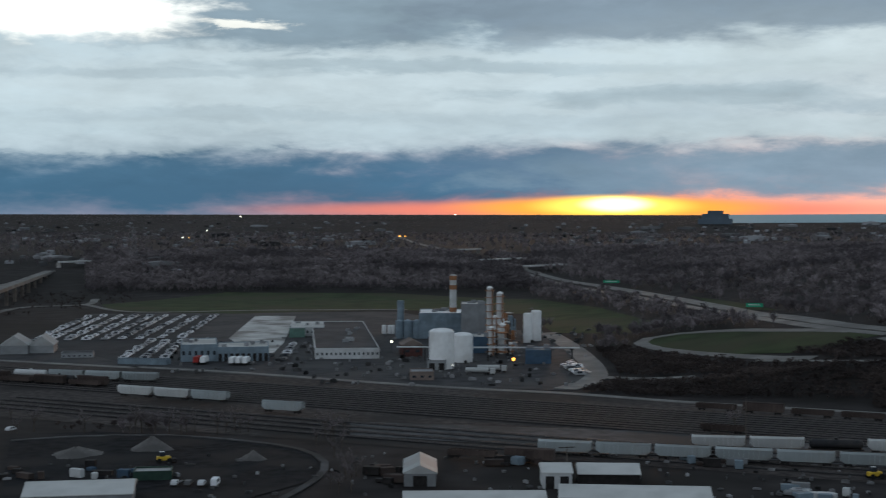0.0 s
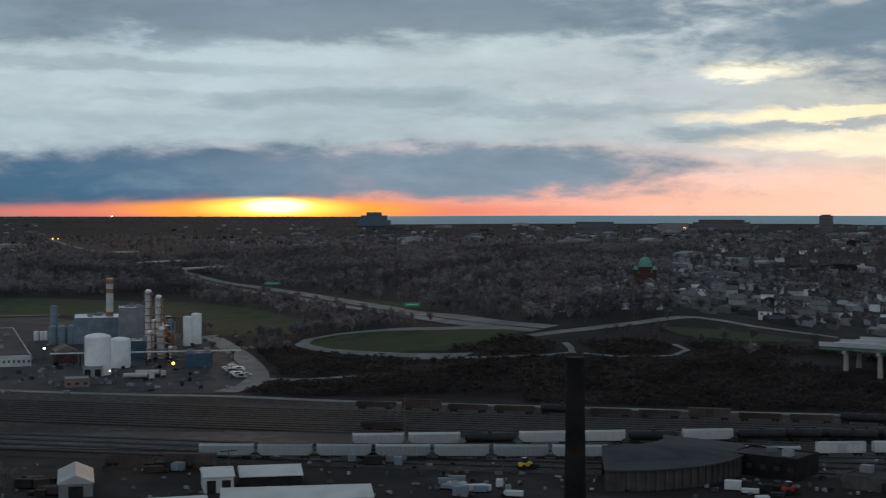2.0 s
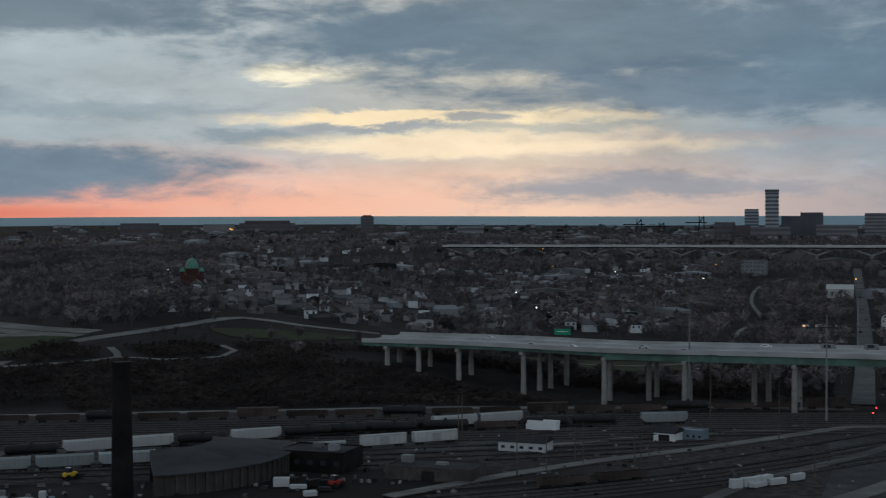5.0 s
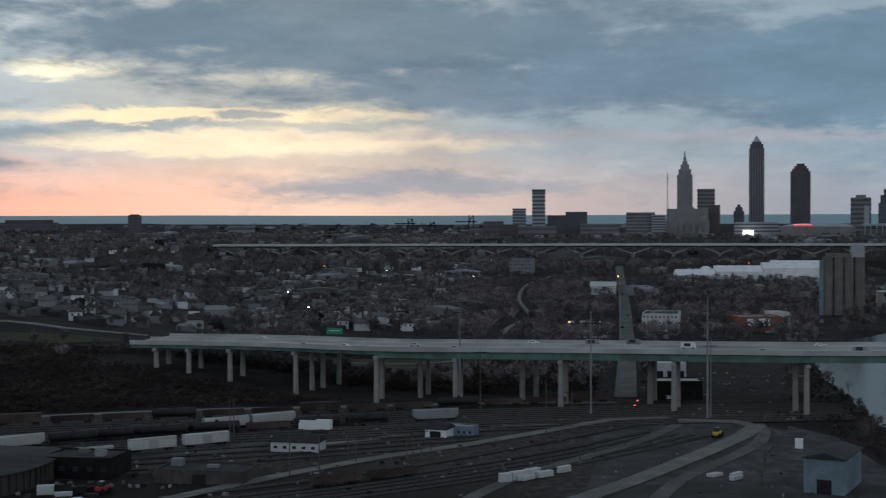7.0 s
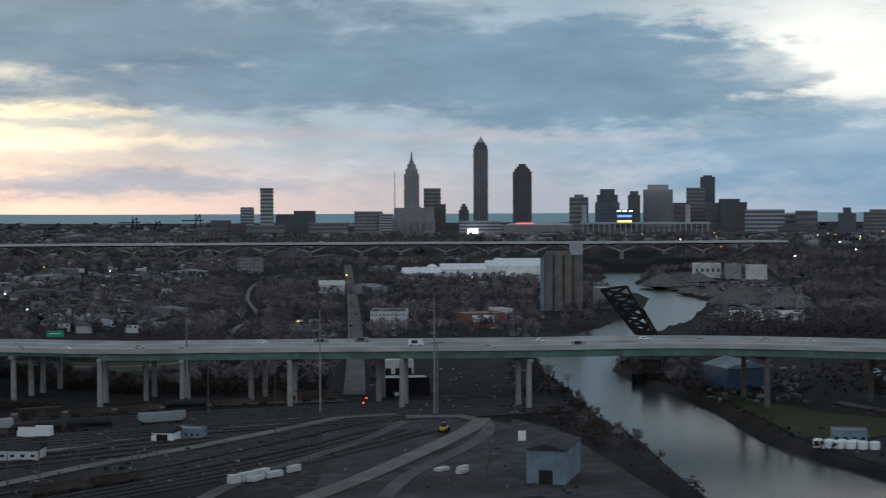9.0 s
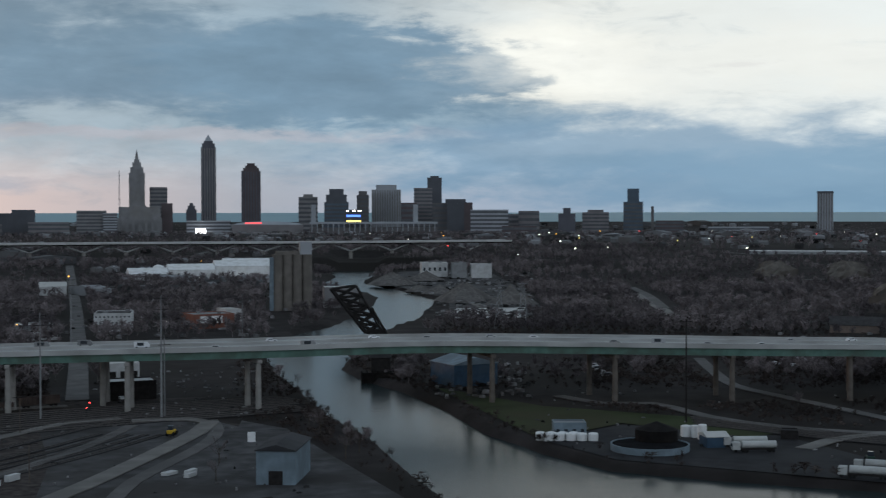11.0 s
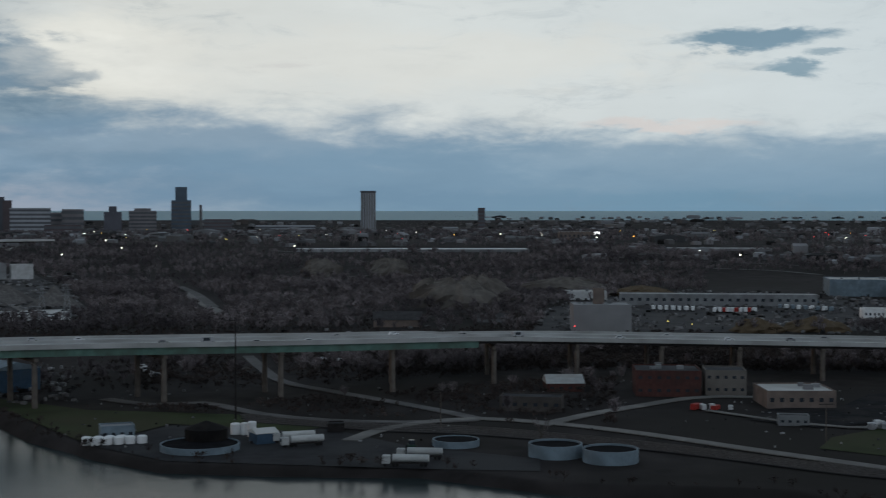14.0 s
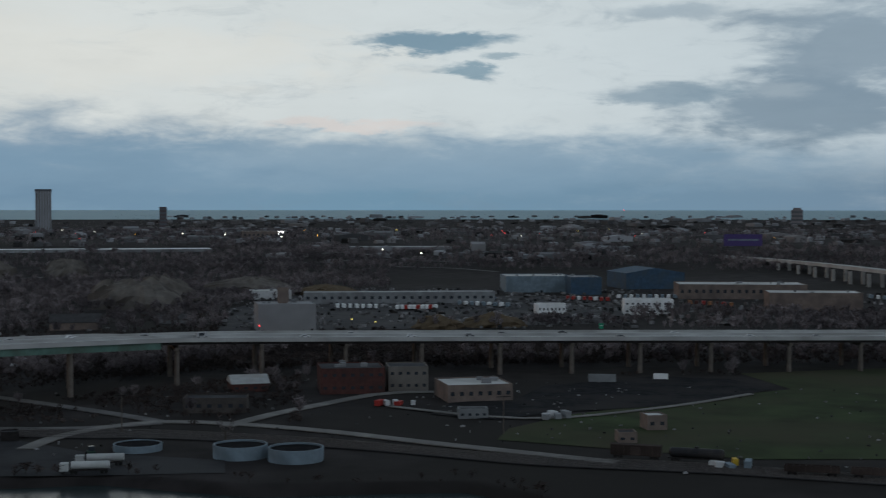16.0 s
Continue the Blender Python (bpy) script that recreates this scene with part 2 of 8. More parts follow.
M_DECK = material("bridge_deck_concrete", (.39, .395, .395), 0.8, vary=.18, scale=.1, second=(.29, .29, .285), second_scale=.05)
M_PIER = material("pier_concrete", (.29, .28, .27), 0.85, vary=.2, scale=.3, second=(.26, .25, .24), second_scale=.15)
# brown pier concrete, darkened in colour for the shade under the decks
M_SHADEPIER = material("deck_shade_brown_concrete", (.135, .118, .105), 0.9, vary=.25, scale=.3, second=(.10, .088, .08), second_scale=.12)
M_GREENSTEEL = material("green_painted_steel", (.10, .18, .155), 0.55, vary=.2, scale=.3, second=(.08, .12, .10), second_scale=.1)
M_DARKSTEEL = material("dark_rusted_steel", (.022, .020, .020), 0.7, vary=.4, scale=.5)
M_RAIL = material("steel_rail", (.10, .092, .09), 0.6, metal=.3, vary=.3, scale=1.0)
# twig colour cooled towards blue-grey in place of distance haze
M_TWIG = island(material("bare_twigs", (.180, .157, .163), 0.95, vary=.5, scale=.06, second=(.088, .078, .084), second_scale=.01, spec=.05), .22)
M_BRUSH = island(material("dry_brush", (.060, .048, .045), 0.95, vary=.4, scale=.05, second=(.036, .030, .029), second_scale=.015, spec=.05), .25)
M_EVERGREEN = island(material("evergreen_needles", (.022, .034, .020), 0.95, vary=.3, scale=.1, spec=.05), .3)
M_WHITE = material("white_paint", (.72, .73, .74), 0.5, vary=.08, scale=.3, second=(.60, .60, .60), second_scale=.12)
M_OFFWHITE = material("dull_white_cladding", (.48, .49, .50), 0.6, vary=.12, scale=.3, second=(.38, .38, .38), second_scale=.1)
M_GREY = material("grey_cladding", (.22, .23, .24), 0.65, vary=.2, scale=.2, second=(.17, .17, .18), second_scale=.08, per_object=.25)
M_DARKROOF = material("dark_flat_roof", (.035, .036, .040), 0.8, vary=.3, scale=.15, second=(.055, .055, .06), second_scale=.04)
M_PALEROOF = material("pale_flat_roof", (.50, .50, .49), 0.7, vary=.15, scale=.1, second=(.36, .36, .35), second_scale=.05)
M_METALROOF = material("galvanised_roof", (.33, .34, .34), 0.6, metal=.0, vary=.15, scale=.3, second=(.30, .29, .28), second_scale=.1)
M_BRICK = material("red_brick", (.080, .036, .032), 0.9, vary=.25, scale=.6, second=(.05, .03, .028), second_scale=.1)
M_DARKBRICK = material("sooty_brick", (.010, .009, .009), 0.9, vary=.3, scale=.5, second=(.02, .017, .016), second_scale=.1)
M_RUSTWALL = material("rust_red_cladding", (.19, .085, .065), 0.8, vary=.15, scale=.3, second=(.2, .08, .06), second_scale=.1)
M_EVERGREENPAINT = material("dark_green_paint", (.025, .05, .04), 0.6, vary=.2, scale=.5)
M_SOIL = material("overgrown_soil", (.120, .108, .098), 0.95, vary=.3, scale=.15, second=(.068, .060, .055), second_scale=.03, bump=.4, spec=.1)
M_SAND = material("ochre_sand", (.10, .075, .05), 0.95, vary=.2, scale=.2, second=(.12, .09, .06), second_scale=.05, spec=.1)
M_GRAVELDARK = material("dark_scrap", (.04, .035, .033), 0.9, vary=.5, scale=1.0, bump=.5)
M_FARTOWN = island(material("far_town_walls", (.16, .165, .175), 0.85, vary=.2, scale=.02, second=(.10, .095, .095), second_scale=.006), .95)
M_PURPLE = material("purple_panel", (.07, .05, .16), 0.5, vary=.1, scale=.3)
M_WOODBARK = material("grey_bark", (.07, .058, .05), 0.95, vary=.3, scale=2.0, spec=.1)
M_CARWHITE = material("dirty_white_paint", (.40, .41, .41), 0.6, vary=.2, scale=.2, second=(.27, .26, .25), second_scale=.1, per_object=.2)
M_ROUNDWALL = material("soot_stained_block", (.075, .066, .062), 0.9, vary=.3, scale=.4, second=(.05, .045, .043), second_scale=.1)
M_SILO = material("weathered_silo_concrete", (.165, .15, .138), 0.9, vary=.2, scale=.15, second=(.125, .115, .105), second_scale=.05)
M_STREET = material("worn_street", (.115, .11, .11), 0.85, vary=.25, scale=.1, second=(.085, .083, .083), second_scale=.04)
M_PIT = material("dark_basin", (.012, .012, .014), 0.95, vary=.3, scale=.3, spec=.02)
M_LITTER = island(material("yard_litter", (.15, .15, .155), 0.8, vary=.2, scale=.5, second=(.05, .048, .048), second_scale=.12), .95)
M_BAND = material("window_strip", (.095, .10, .115), 0.4, vary=.2, scale=.05, spec=.3)
M_TAN = material("tan_block", (.175, .138, .122), 0.9, vary=.2, scale=.4, second=(.12, .098, .09), second_scale=.1)
M_BLUE = material("blue_sheet_metal", (.045, .082, .13), 0.6, vary=.25, scale=.3, second=(.055, .08, .105), second_scale=.08)
M_PALEBLUE = material("pale_blue_sheet_metal", (.165, .215, .255), 0.6, vary=.2, scale=.3, second=(.125, .16, .19), second_scale=.1)
M_GLASS = material("dark_window_glass", (.03, .036, .045), 0.15, vary=.3, scale=.3, spec=.6)
M_RUST = material("rusty_orange_steel", (.26, .125, .065), 0.8, vary=.35, scale=.4, second=(.24, .12, .07), second_scale=.2)
M_GRAVEL = material("gravel_heap", (.125, .118, .115), 0.95, vary=.3, scale=.4, second=(.085, .08, .078), second_scale=.08, bump=.3, spec=.1)
M_COPPER = material("green_copper", (.10, .24, .19), 0.6, vary=.2, scale=.5)
# tower colours below are lifted and blued to carry distance haze
M_STONE = material("grey_limestone", (.235, .235, .245), 0.85, vary=.15, scale=.05, second=(.20, .19, .18), second_scale=.01)
M_DARKTOWER = material("hazed_dark_granite", (.105, .108, .13), 0.4, vary=.15, scale=.03)
M_BROWNTOWER = material("hazed_brown_granite", (.105, .086, .092), 0.5, vary=.15, scale=.03)
M_BLACKTOWER = material("hazed_black_glass", (.058, .065, .082), 0.3, vary=.2, scale=.03, spec=.5)
M_PALETOWER = material("pale_precast", (.33, .35, .38), 0.8, vary=.1, scale=.03)
M_BEIGETOWER = material("beige_precast", (.165, .158, .165), 0.85, vary=.15, scale=.03, per_object=.3)
M_BLUETOWER = material("blue_grey_glass", (.055, .085, .12), 0.3, vary=.15, scale=.03, spec=.5)
M_HOUSE = material("painted_siding", (.40, .41, .43), 0.8, vary=.15, scale=.3, per_object=.75)
M_SHINGLE = material("shingle_roof", (.085, .082, .085), 0.9, vary=.25, scale=.3, per_object=.5)
M_CAR = material("car_paint", (.42, .43, .45), 0.5, vary=.05, scale=.3, per_object=.85, spec=.25)
M_TYRE = material("tyre_rubber", (.015, .015, .015), 0.9, vary=.1, scale=1)
M_HOPPER = material("hopper_car_paint", (.27, .30, .31), 0.6, vary=.15, scale=.2, second=(.2, .2, .195), second_scale=.1, per_object=.25)
M_TANKCAR = material("black_tank_car", (.025, .025, .028), 0.5, vary=.3, scale=.2, second=(.05, .045, .04), second_scale=.1)
M_RUSTCAR = material("brown_rail_car", (.055, .042, .038), 0.8, vary=.35, scale=.2, per_object=.4)
M_YELLOW = material("yellow_paint", (.55, .36, .04), 0.5, vary=.15, scale=.5)
M_RED = material("red_paint", (.30, .035, .03), 0.5, vary=.15, scale=.5)
M_SIGN = material("green_sign", (.03, .30, .17), 0.5, vary=.05, scale=1)
M_WOOD = material("weathered_wood", (.10, .085, .075), 0.9, vary=.25, scale=.8)
G_WARM = glow("sodium_lamp", (1.0, .42, .06), 4)
G_WHITE = glow("white_lamp", (1.0, .93, .75), 5)
G_RED = glow("red_lamp", (1.0, .06, .06), 3)
G_SCREEN = glow("lit_screen", (1.0, 1.0, 1.0), 2.5)
G_BLUE = glow("blue_sign_light", (.10, .25, 1.0), 1.6)
G_YELLOW = glow("yellow_sign_light", (1.0, .78, .18), 2.0)


def water_material(name, colour, rough, wave):
    m = bpy.data.materials.new(name)
    m.use_nodes = True
    t = m.node_tree
    b = t.nodes["Principled BSDF"]
    b.inputs["Base Color"].default_value = (*colour, 1)
    b.inputs["Roughness"].default_value = rough
    b.inputs["IOR"].default_value = 1.33
    co = t.nodes.new("ShaderNodeTexCoord")
    n = t.nodes.new("ShaderNodeTexNoise")
    n.inputs["Scale"].default_value, n.inputs["Detail"].default_value = 0.12, 5
    t.links.new(co.outputs["Object"], n.inputs["Vector"])
    bu = t.nodes.new("ShaderNodeBump")
    bu.inputs["Strength"].default_value, bu.inputs["Distance"].default_value = wave, 0.5
    t.links.new(n.outputs[0], bu.inputs["Height"])
    t.links.new(bu.outputs[0], b.inputs["Normal"])
    return m


M_RIVER = water_material("river_water", (.022, .032, .033), 0.22, .25)
M_RIVER.node_tree.nodes["Principled BSDF"].inputs["Specular IOR Level"].default_value = .36
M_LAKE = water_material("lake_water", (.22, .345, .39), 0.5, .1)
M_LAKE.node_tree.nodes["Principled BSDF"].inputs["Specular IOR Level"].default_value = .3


# ---------------------------------------------------------------- building helpers
def mesh_from(name, verts, faces, mat, smooth=False):
    me = bpy.data.meshes.new(name)
    me.from_pydata([tuple(v) for v in verts], [], [tuple(f) for f in faces])
    me.materials.append(mat)
    if smooth:
        me.polygons.foreach_set("use_smooth", [True] * len(me.polygons))
    me.update()
    return me


def thing(name, label, category, m=None, group="", kind=""):
    e = new(name)
    e.empty_display_size = 1
    if m is not None:
        e.matrix_world = m
    return tagged(e, label, category, group, kind)


def part(name, bm, mat, parent=None, label=""):
    """Links a bmesh, or a ready mesh, as one mesh object under a thing or a part."""
    if isinstance(bm, bmesh.types.BMesh):
        me = bpy.data.meshes.new(name)
        bm.normal_update()
        bm.to_mesh(me)
        bm.free()
    else:
        me = bm
    if mat is not None and not me.materials:
        me.materials.append(mat)
    ob = new(name, me)
    ob.parent = parent
    return tagged(ob, label)


def box(bm, x, y, z, sx, sy, sz, rz=0.0, bevel=0.0):
    """A box whose base centre is (x, y, z)."""
    m = Matrix.Translation((x, y, z + sz / 2)) @ Matrix.Rotation(radians(rz), 4, "Z") @ Matrix.Diagonal((sx, sy, sz, 1))
    r = bmesh.ops.create_cube(bm, size=1, matrix=m)
    if bevel:
        edges = {e for v in r["verts"] for e in v.link_edges}
        bmesh.ops.bevel(bm, geom=list(edges), offset=bevel, segments=1, affect="EDGES")
    return bm


def drum(bm, x, y, z, r0, r1, h, n=20, m=None):
    mm = Matrix.Translation((x, y, z + h / 2))
    if m is not None:
        mm = m
    bmesh.ops.create_cone(bm, cap_ends=True, segments=n, radius1=r0, radius2=r1, depth=h, matrix=mm)
    return bm


def dome(bm, x, y, z, r, h, n=20, rings=5):
    prev = None
    top = bm.verts.new((x, y, z + h))
    for k in range(rings):
        a = math.pi / 2 * k / rings
        ring = [bm.verts.new((x + r * math.cos(a) * math.cos(2 * math.pi * i / n), y + r * math.cos(a) * math.sin(2 * math.pi * i / n), z + h * math.sin(a))) for i in range(n)]
        if prev:
            for i in range(n):
                bm.faces.new((prev[i], prev[(i + 1) % n], ring[(i + 1) % n], ring[i]))
        prev = ring
    for i in range(n):
        bm.faces.new((prev[i], prev[(i + 1) % n], top))
    return bm


def gable(bm, x, y, z, sx, sy, h, over=0.4):
    """A ridged roof over a sx by sy plan, ridge along x."""
    a, b = sx / 2 + over, sy / 2 + over
    t = 0.25
    v = [bm.verts.new((x + p, y + q, z + r)) for p, q, r in (
        (-a, -b, -t), (a, -b, -t), (a, b, -t), (-a, b, -t), (-a, -b, 0), (a, -b, 0), (a, b, 0), (-a, b, 0), (-a, 0, h), (a, 0, h))]
    for f in ((0, 3, 2, 1), (0, 1, 5, 4), (2, 3, 7, 6), (1, 2, 6, 9, 5), (3, 0, 4, 8, 7), (4, 5, 9, 8), (6, 7, 8, 9)):
        bm.faces.new([v[i] for i in f])
    return bm


def strut(bm, a, b, w, n=4):
    a, b = Vector(a), Vector(b)
    d = b - a
    m = Matrix.Translation((a + b) / 2) @ d.to_track_quat("Z", "Y").to_matrix().to_4x4()
    bmesh.ops.create_cone(bm, cap_ends=True, segments=n, radius1=w, radius2=w, depth=d.length, matrix=m)
    return bm


def B():
    return bmesh.new()


# ---------------------------------------------------------------- the land
RIVER = [(1800.0, 985.0), (1612.0, 902.8), (1373.5, 785.7), (1280.7, 696.2), (1132.6, 571.1), (913.5, 478.1), (846.2, 462.1),
         (674.7, 391.6), (614.7, 364.7), (577.3, 330.8), (546.8, 293.0), (506.6, 253.0), (454.7, 209.1), (435.5, 184.8),
         (427.3, 176.9), (407.0, 145.0), (406.5, 106.1), (410.8, 66.2), (390.5, 22.5), (391.8, -38.7), (369.4, -56.2), (249.9, -38.1),
         (244.0, 70.0), (328.3, 158.1), (363.8, 190.5), (422.6, 239.3), (463.8, 282.1), (521.8, 330.3), (574.5, 378.0),
         (640.0, 428.0), (774.4, 494.4), (838.4, 506.0), (941.7, 545.2), (1046.8, 589.0), (1153.0, 644.6), (1255.6, 733.5),
         (1276.8, 780.3), (1336.0, 819.4), (1486.6, 889.1), (1622.9, 983.0), (1790.0, 1075.0)]


def river_distance(x, y):
    """Metres to the river's edge, negative over the water; for arrays."""
    x, y = np.asarray(x, float), np.asarray(y, float)
    best = np.full(x.shape, 1e9)
    inside = np.zeros(x.shape, bool)
    for (x0, y0), (x1, y1) in zip(RIVER, RIVER[1:] + RIVER[:1]):
        dx, dy = x1 - x0, y1 - y0
        s = np.clip(((x - x0) * dx + (y - y0) * dy) / (dx * dx + dy * dy), 0, 1)
        best = np.minimum(best, np.hypot(x - x0 - s * dx, y - y0 - s * dy))
        cross = ((y0 > y) != (y1 > y)) & (x < dx * (y - y0) / (dy if abs(dy) > 1e-9 else 1e-9) + x0)
        inside ^= cross
    return np.where(inside, -best, best)


def smooth(v, lo, hi):
    s = np.clip((v - lo) / (hi - lo), 0, 1)
    return s * s * (3 - 2 * s)


def land(x, y):
    """Height of the ground: flats by the river, a bluff and town plateau, higher ground far out."""
    x, y = np.asarray(x, float), np.asarray(y, float)
    r = np.hypot(x, y)
    a = np.degrees(np.arctan2(x, y))
    town = smooth(a, 34, 22) * smooth(a, 2, 16)            # the bluff behind the yard
    left = smooth(a, 8, -2)
    right = smooth(a, 62, 74)
    middle = np.clip(1 - town - left - right, 0, 1)
    h = town * (16 * smooth(r, 585, 860) + 10 * smooth(r, 860, 1400)) + left * 26 * smooth(r, 1250, 1900) \
        + 10 * smooth(a, 41, 29) * smooth(a, 9, 19) * smooth(r, 585, 645) * (1 - smooth(r, 700, 950) * .6) \
        + middle * 26 * smooth(r, 1300, 2400) + right * 26 * smooth(r, 1500, 2300)
    h = h + np.clip(r - 3700, 0, 1260) * (EYE - 1.0 - 26) / 1260
    d = river_distance(x, y)
    h = np.where(r < 1900, h * smooth(d, 10, 170), h)
    return h - 7.0 * smooth(d, 2.0, -5.0)


def ground_height(x, y):
    return float(land(np.array([x]), np.array([y]))[0])


azs = np.concatenate([np.arange(-22, 117, 0.4), np.arange(117, 338, 4.0)])
rings = [0.0, 100.0, 200.0]
while rings[-1] < 4940:
    rings.append(max(rings[-1] + 4, rings[-1] * 1.0115) if rings[-1] >= 320 else rings[-1] + 40)
rings[-1] = 4960.0
rr, aa = np.meshgrid(np.array(rings[1:]), np.radians(azs), indexing="ij")
gx, gy = rr * np.sin(aa), rr * np.cos(aa)
gzv = land(gx, gy)
verts = np.stack([gx, gy, gzv], -1).reshape(-1, 3).tolist() + [(0.0, 0.0, 0.0)]
nr, na = gx.shape
faces = [(i * na + j, i * na + (j + 1) % na, (i + 1) * na + (j + 1) % na, (i + 1) * na + j) for i in range(nr - 1) for j in range(na)]
faces = [f[::-1] for f in faces] + [(nr * na, (j + 1) % na, j) for j in range(na)]
ground = new("ground", mesh_from("ground", verts, faces, M_SCRUB, True))
tagged(ground, "brown winter scrub and bare soil reaching the horizon", "ground", kind="structure")

river = new("river", mesh_from("river", [(x, y, -2.5) for x, y in RIVER], [tuple(range(len(RIVER)))], M_RIVER))
tagged(river, "calm grey-green river reflecting the evening sky", "river", kind="structure")

# the lake, a wide ring on the horizon
lv, lf = [], []
la = np.radians(np.concatenate([np.arange(10.5, 113, 1.0)]))
for i, a in enumerate(la):
    for q in (4270, 4500, 4720, 4962):
        inner = q + (60 if math.degrees(a) < 30 and q == 4270 else 0)
        x, y = inner * math.sin(a), inner * math.cos(a)
        lv.append((x, y, ground_height(x, y) + 0.8))
    if i:
        for k in range(3):
            lf.append(((i - 1) * 4 + k, (i - 1) * 4 + k + 1, i * 4 + k + 1, i * 4 + k))
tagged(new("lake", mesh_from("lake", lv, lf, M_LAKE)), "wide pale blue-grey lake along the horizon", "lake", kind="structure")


KEEP_LINES, KEEP_POLYS, KEEP_SPOTS = [], [], []


def patch(name, pts, mat, label, category, lift=0.25, step=14.0):
    """A piece of ground cover that follows the land inside a polygon."""
    KEEP_POLYS.append(pts)
    xs, ys = [p[0] for p in pts], [p[1] for p in pts]
    bm = B()
    f = bm.faces.new([bm.verts.new((x, y, 0)) for x, y in pts])
    for axis, lo, hi in ((0, min(xs), max(xs)), (1, min(ys), max(ys))):
        k = lo + step
        while k < hi:
            co, no = [0, 0, 0], [0, 0, 0]
            co[axis], no[axis] = k, 1
            bmesh.ops.bisect_plane(bm, geom=bm.verts[:] + bm.edges[:] + bm.faces[:], plane_co=co, plane_no=no)
            k += step
    h = land(np.array([v.co.x for v in bm.verts]), np.array([v.co.y for v in bm.verts]))
    for v, z in zip(bm.verts, h):
        v.co.z = z + lift
    bmesh.ops.recalc_face_normals(bm, faces=bm.faces[:])
    if sum(fc.normal.z for fc in bm.faces) < 0:
        bmesh.ops.reverse_faces(bm, faces=bm.faces[:])
    return tagged(part(name, bm, mat), label, category, kind="structure")


def smoothline(pts, step=12.0):
    """Points along a Catmull-Rom curve through pts (2D or 3D)."""
    P = [Vector(p) for p in pts]
    P = [P[0] * 2 - P[1]] + P + [P[-1] * 2 - P[-2]]
    out = []
    for i in range(1, len(P) - 2):
        a, b, c, d = P[i - 1:i + 3]
        n = max(1, int((c - b).length / step))
        for k in range(n):
            t = k / n
            out.append(0.5 * (2 * b + (c - a) * t + (2 * a - 5 * b + 4 * c - d) * t * t + (3 * b - a - 3 * c + d) * t ** 3))
    out.append(P[-2])
    return out


def ribbon(pts, width, lift, thick=0.3, offset=0.0, drape=True):
    """A strip of road along a curve, with thickness."""
    line = smoothline(pts)
    xy = np.array([(p.x, p.y) for p in line])
    d = np.empty_like(xy)
    d[1:-1], d[0], d[-1] = xy[2:] - xy[:-2], xy[1] - xy[0], xy[-1] - xy[-2]
    d /= np.hypot(d[:, 0], d[:, 1])[:, None]
    n = np.stack([d[:, 1], -d[:, 0]], 1)
    sides = [xy + n * (offset - width / 2), xy + n * (offset + width / 2)]
    hs = [land(q[:, 0], q[:, 1]) + lift if drape else np.array([p.z for p in line]) + lift for q in sides]
    v, f = [], []
    for i in range(len(line)):
        for q, h in zip(sides, hs):
            v += [(q[i, 0], q[i, 1], h[i]), (q[i, 0], q[i, 1], h[i] - thick)]
        if i:
            o = 4 * (i - 1)
            f += [(o, o + 2, o + 6, o + 4), (o + 1, o + 5, o + 7, o + 3), (o, o + 4, o + 5, o + 1), (o + 2, o + 3, o + 7, o + 6)]
    e = len(v)
    f += [(0, 1, 3, 2), (e - 4, e - 2, e - 1, e - 3)]
    return v, f


LAID = [0]


def road(name, pts, width, mat, label, lift=0.35, category="road"):
    LAID[0] += 1
    lift += (LAID[0] % 17) * 0.011
    v, f = ribbon(pts, width, lift)
    KEEP_LINES.append((pts, width / 2 + 4))
    me = mesh_from(name, v, f, mat)
    bm = B()
    bm.from_mesh(me)
    bmesh.ops.recalc_face_normals(bm, faces=bm.faces[:])
    bm.to_mesh(me)
    bm.free()
    return tagged(new(name, me), label, category, kind="structure")


# ---------------------------------------------------------------- ground cover
patch("rail_yard_ballast", [(-760, 905), (-720, 985), (420, 420), (480, 350), (360, 330), (150, 390), (-200, 545), (-470, 690)], M_BALLAST, "brown stone ballast of a wide rail yard", "ballast", 0.1, 60)
patch("gravel_strip", [(-34.3, 518.9), (88.9, 493.1), (263.4, 425.0), (349.4, 405.2), (382.8, 393.6), (370.9, 381.4), (299.9, 376.0), (204.2, 397.7), (92.3, 442.5), (40.2, 460.2), (-32.2, 486.9)], M_LOT, "grey gravel service strip between the tracks", "gravel", 0.27, 60)
patch("plant_yard", [(-241.2, 743.9), (-271.9, 1081.3), (-37.6, 1111.4), (63.9, 899.7), (72.9, 653.9), (53.5, 612.7), (-21.3, 630.6), (-104.6, 675.9)], M_ASPHALT, "worn grey paving of an industrial yard", "paving", 0.14, 60)
patch("car_lot", [(-246.0, 842.8), (-267.5, 1063.9), (-168.9, 1077.8), (-162.1, 867.0), (-143.1, 733.2), (-171.2, 733.3)], M_DARKLOT, "dark asphalt car storage lot", "car lot", 0.2, 60)
patch("concrete_pad", [(-132.4, 866.9), (-141.7, 1059.6), (-111.0, 1060.2), (-95.1, 836.6), (-92.9, 734.1), (-125.5, 843.7)], M_CONCRETE, "pale concrete loading pad", "paving", 0.3, 60)
patch("field_grass", [(-289.7, 1190.3), (-208.0, 1345.0), (-45.3, 1341.2), (84.2, 1258.2), (121.5, 1092.3), (140.4, 878.9), (114.3, 843.3), (70.8, 895.2), (63.6, 1080.1), (-38.2, 1131.4), (-158.9, 1083.4), (-260.4, 1106.8)], M_GRASS, "dull green grass field behind the plant", "grass", 0.2, 30)
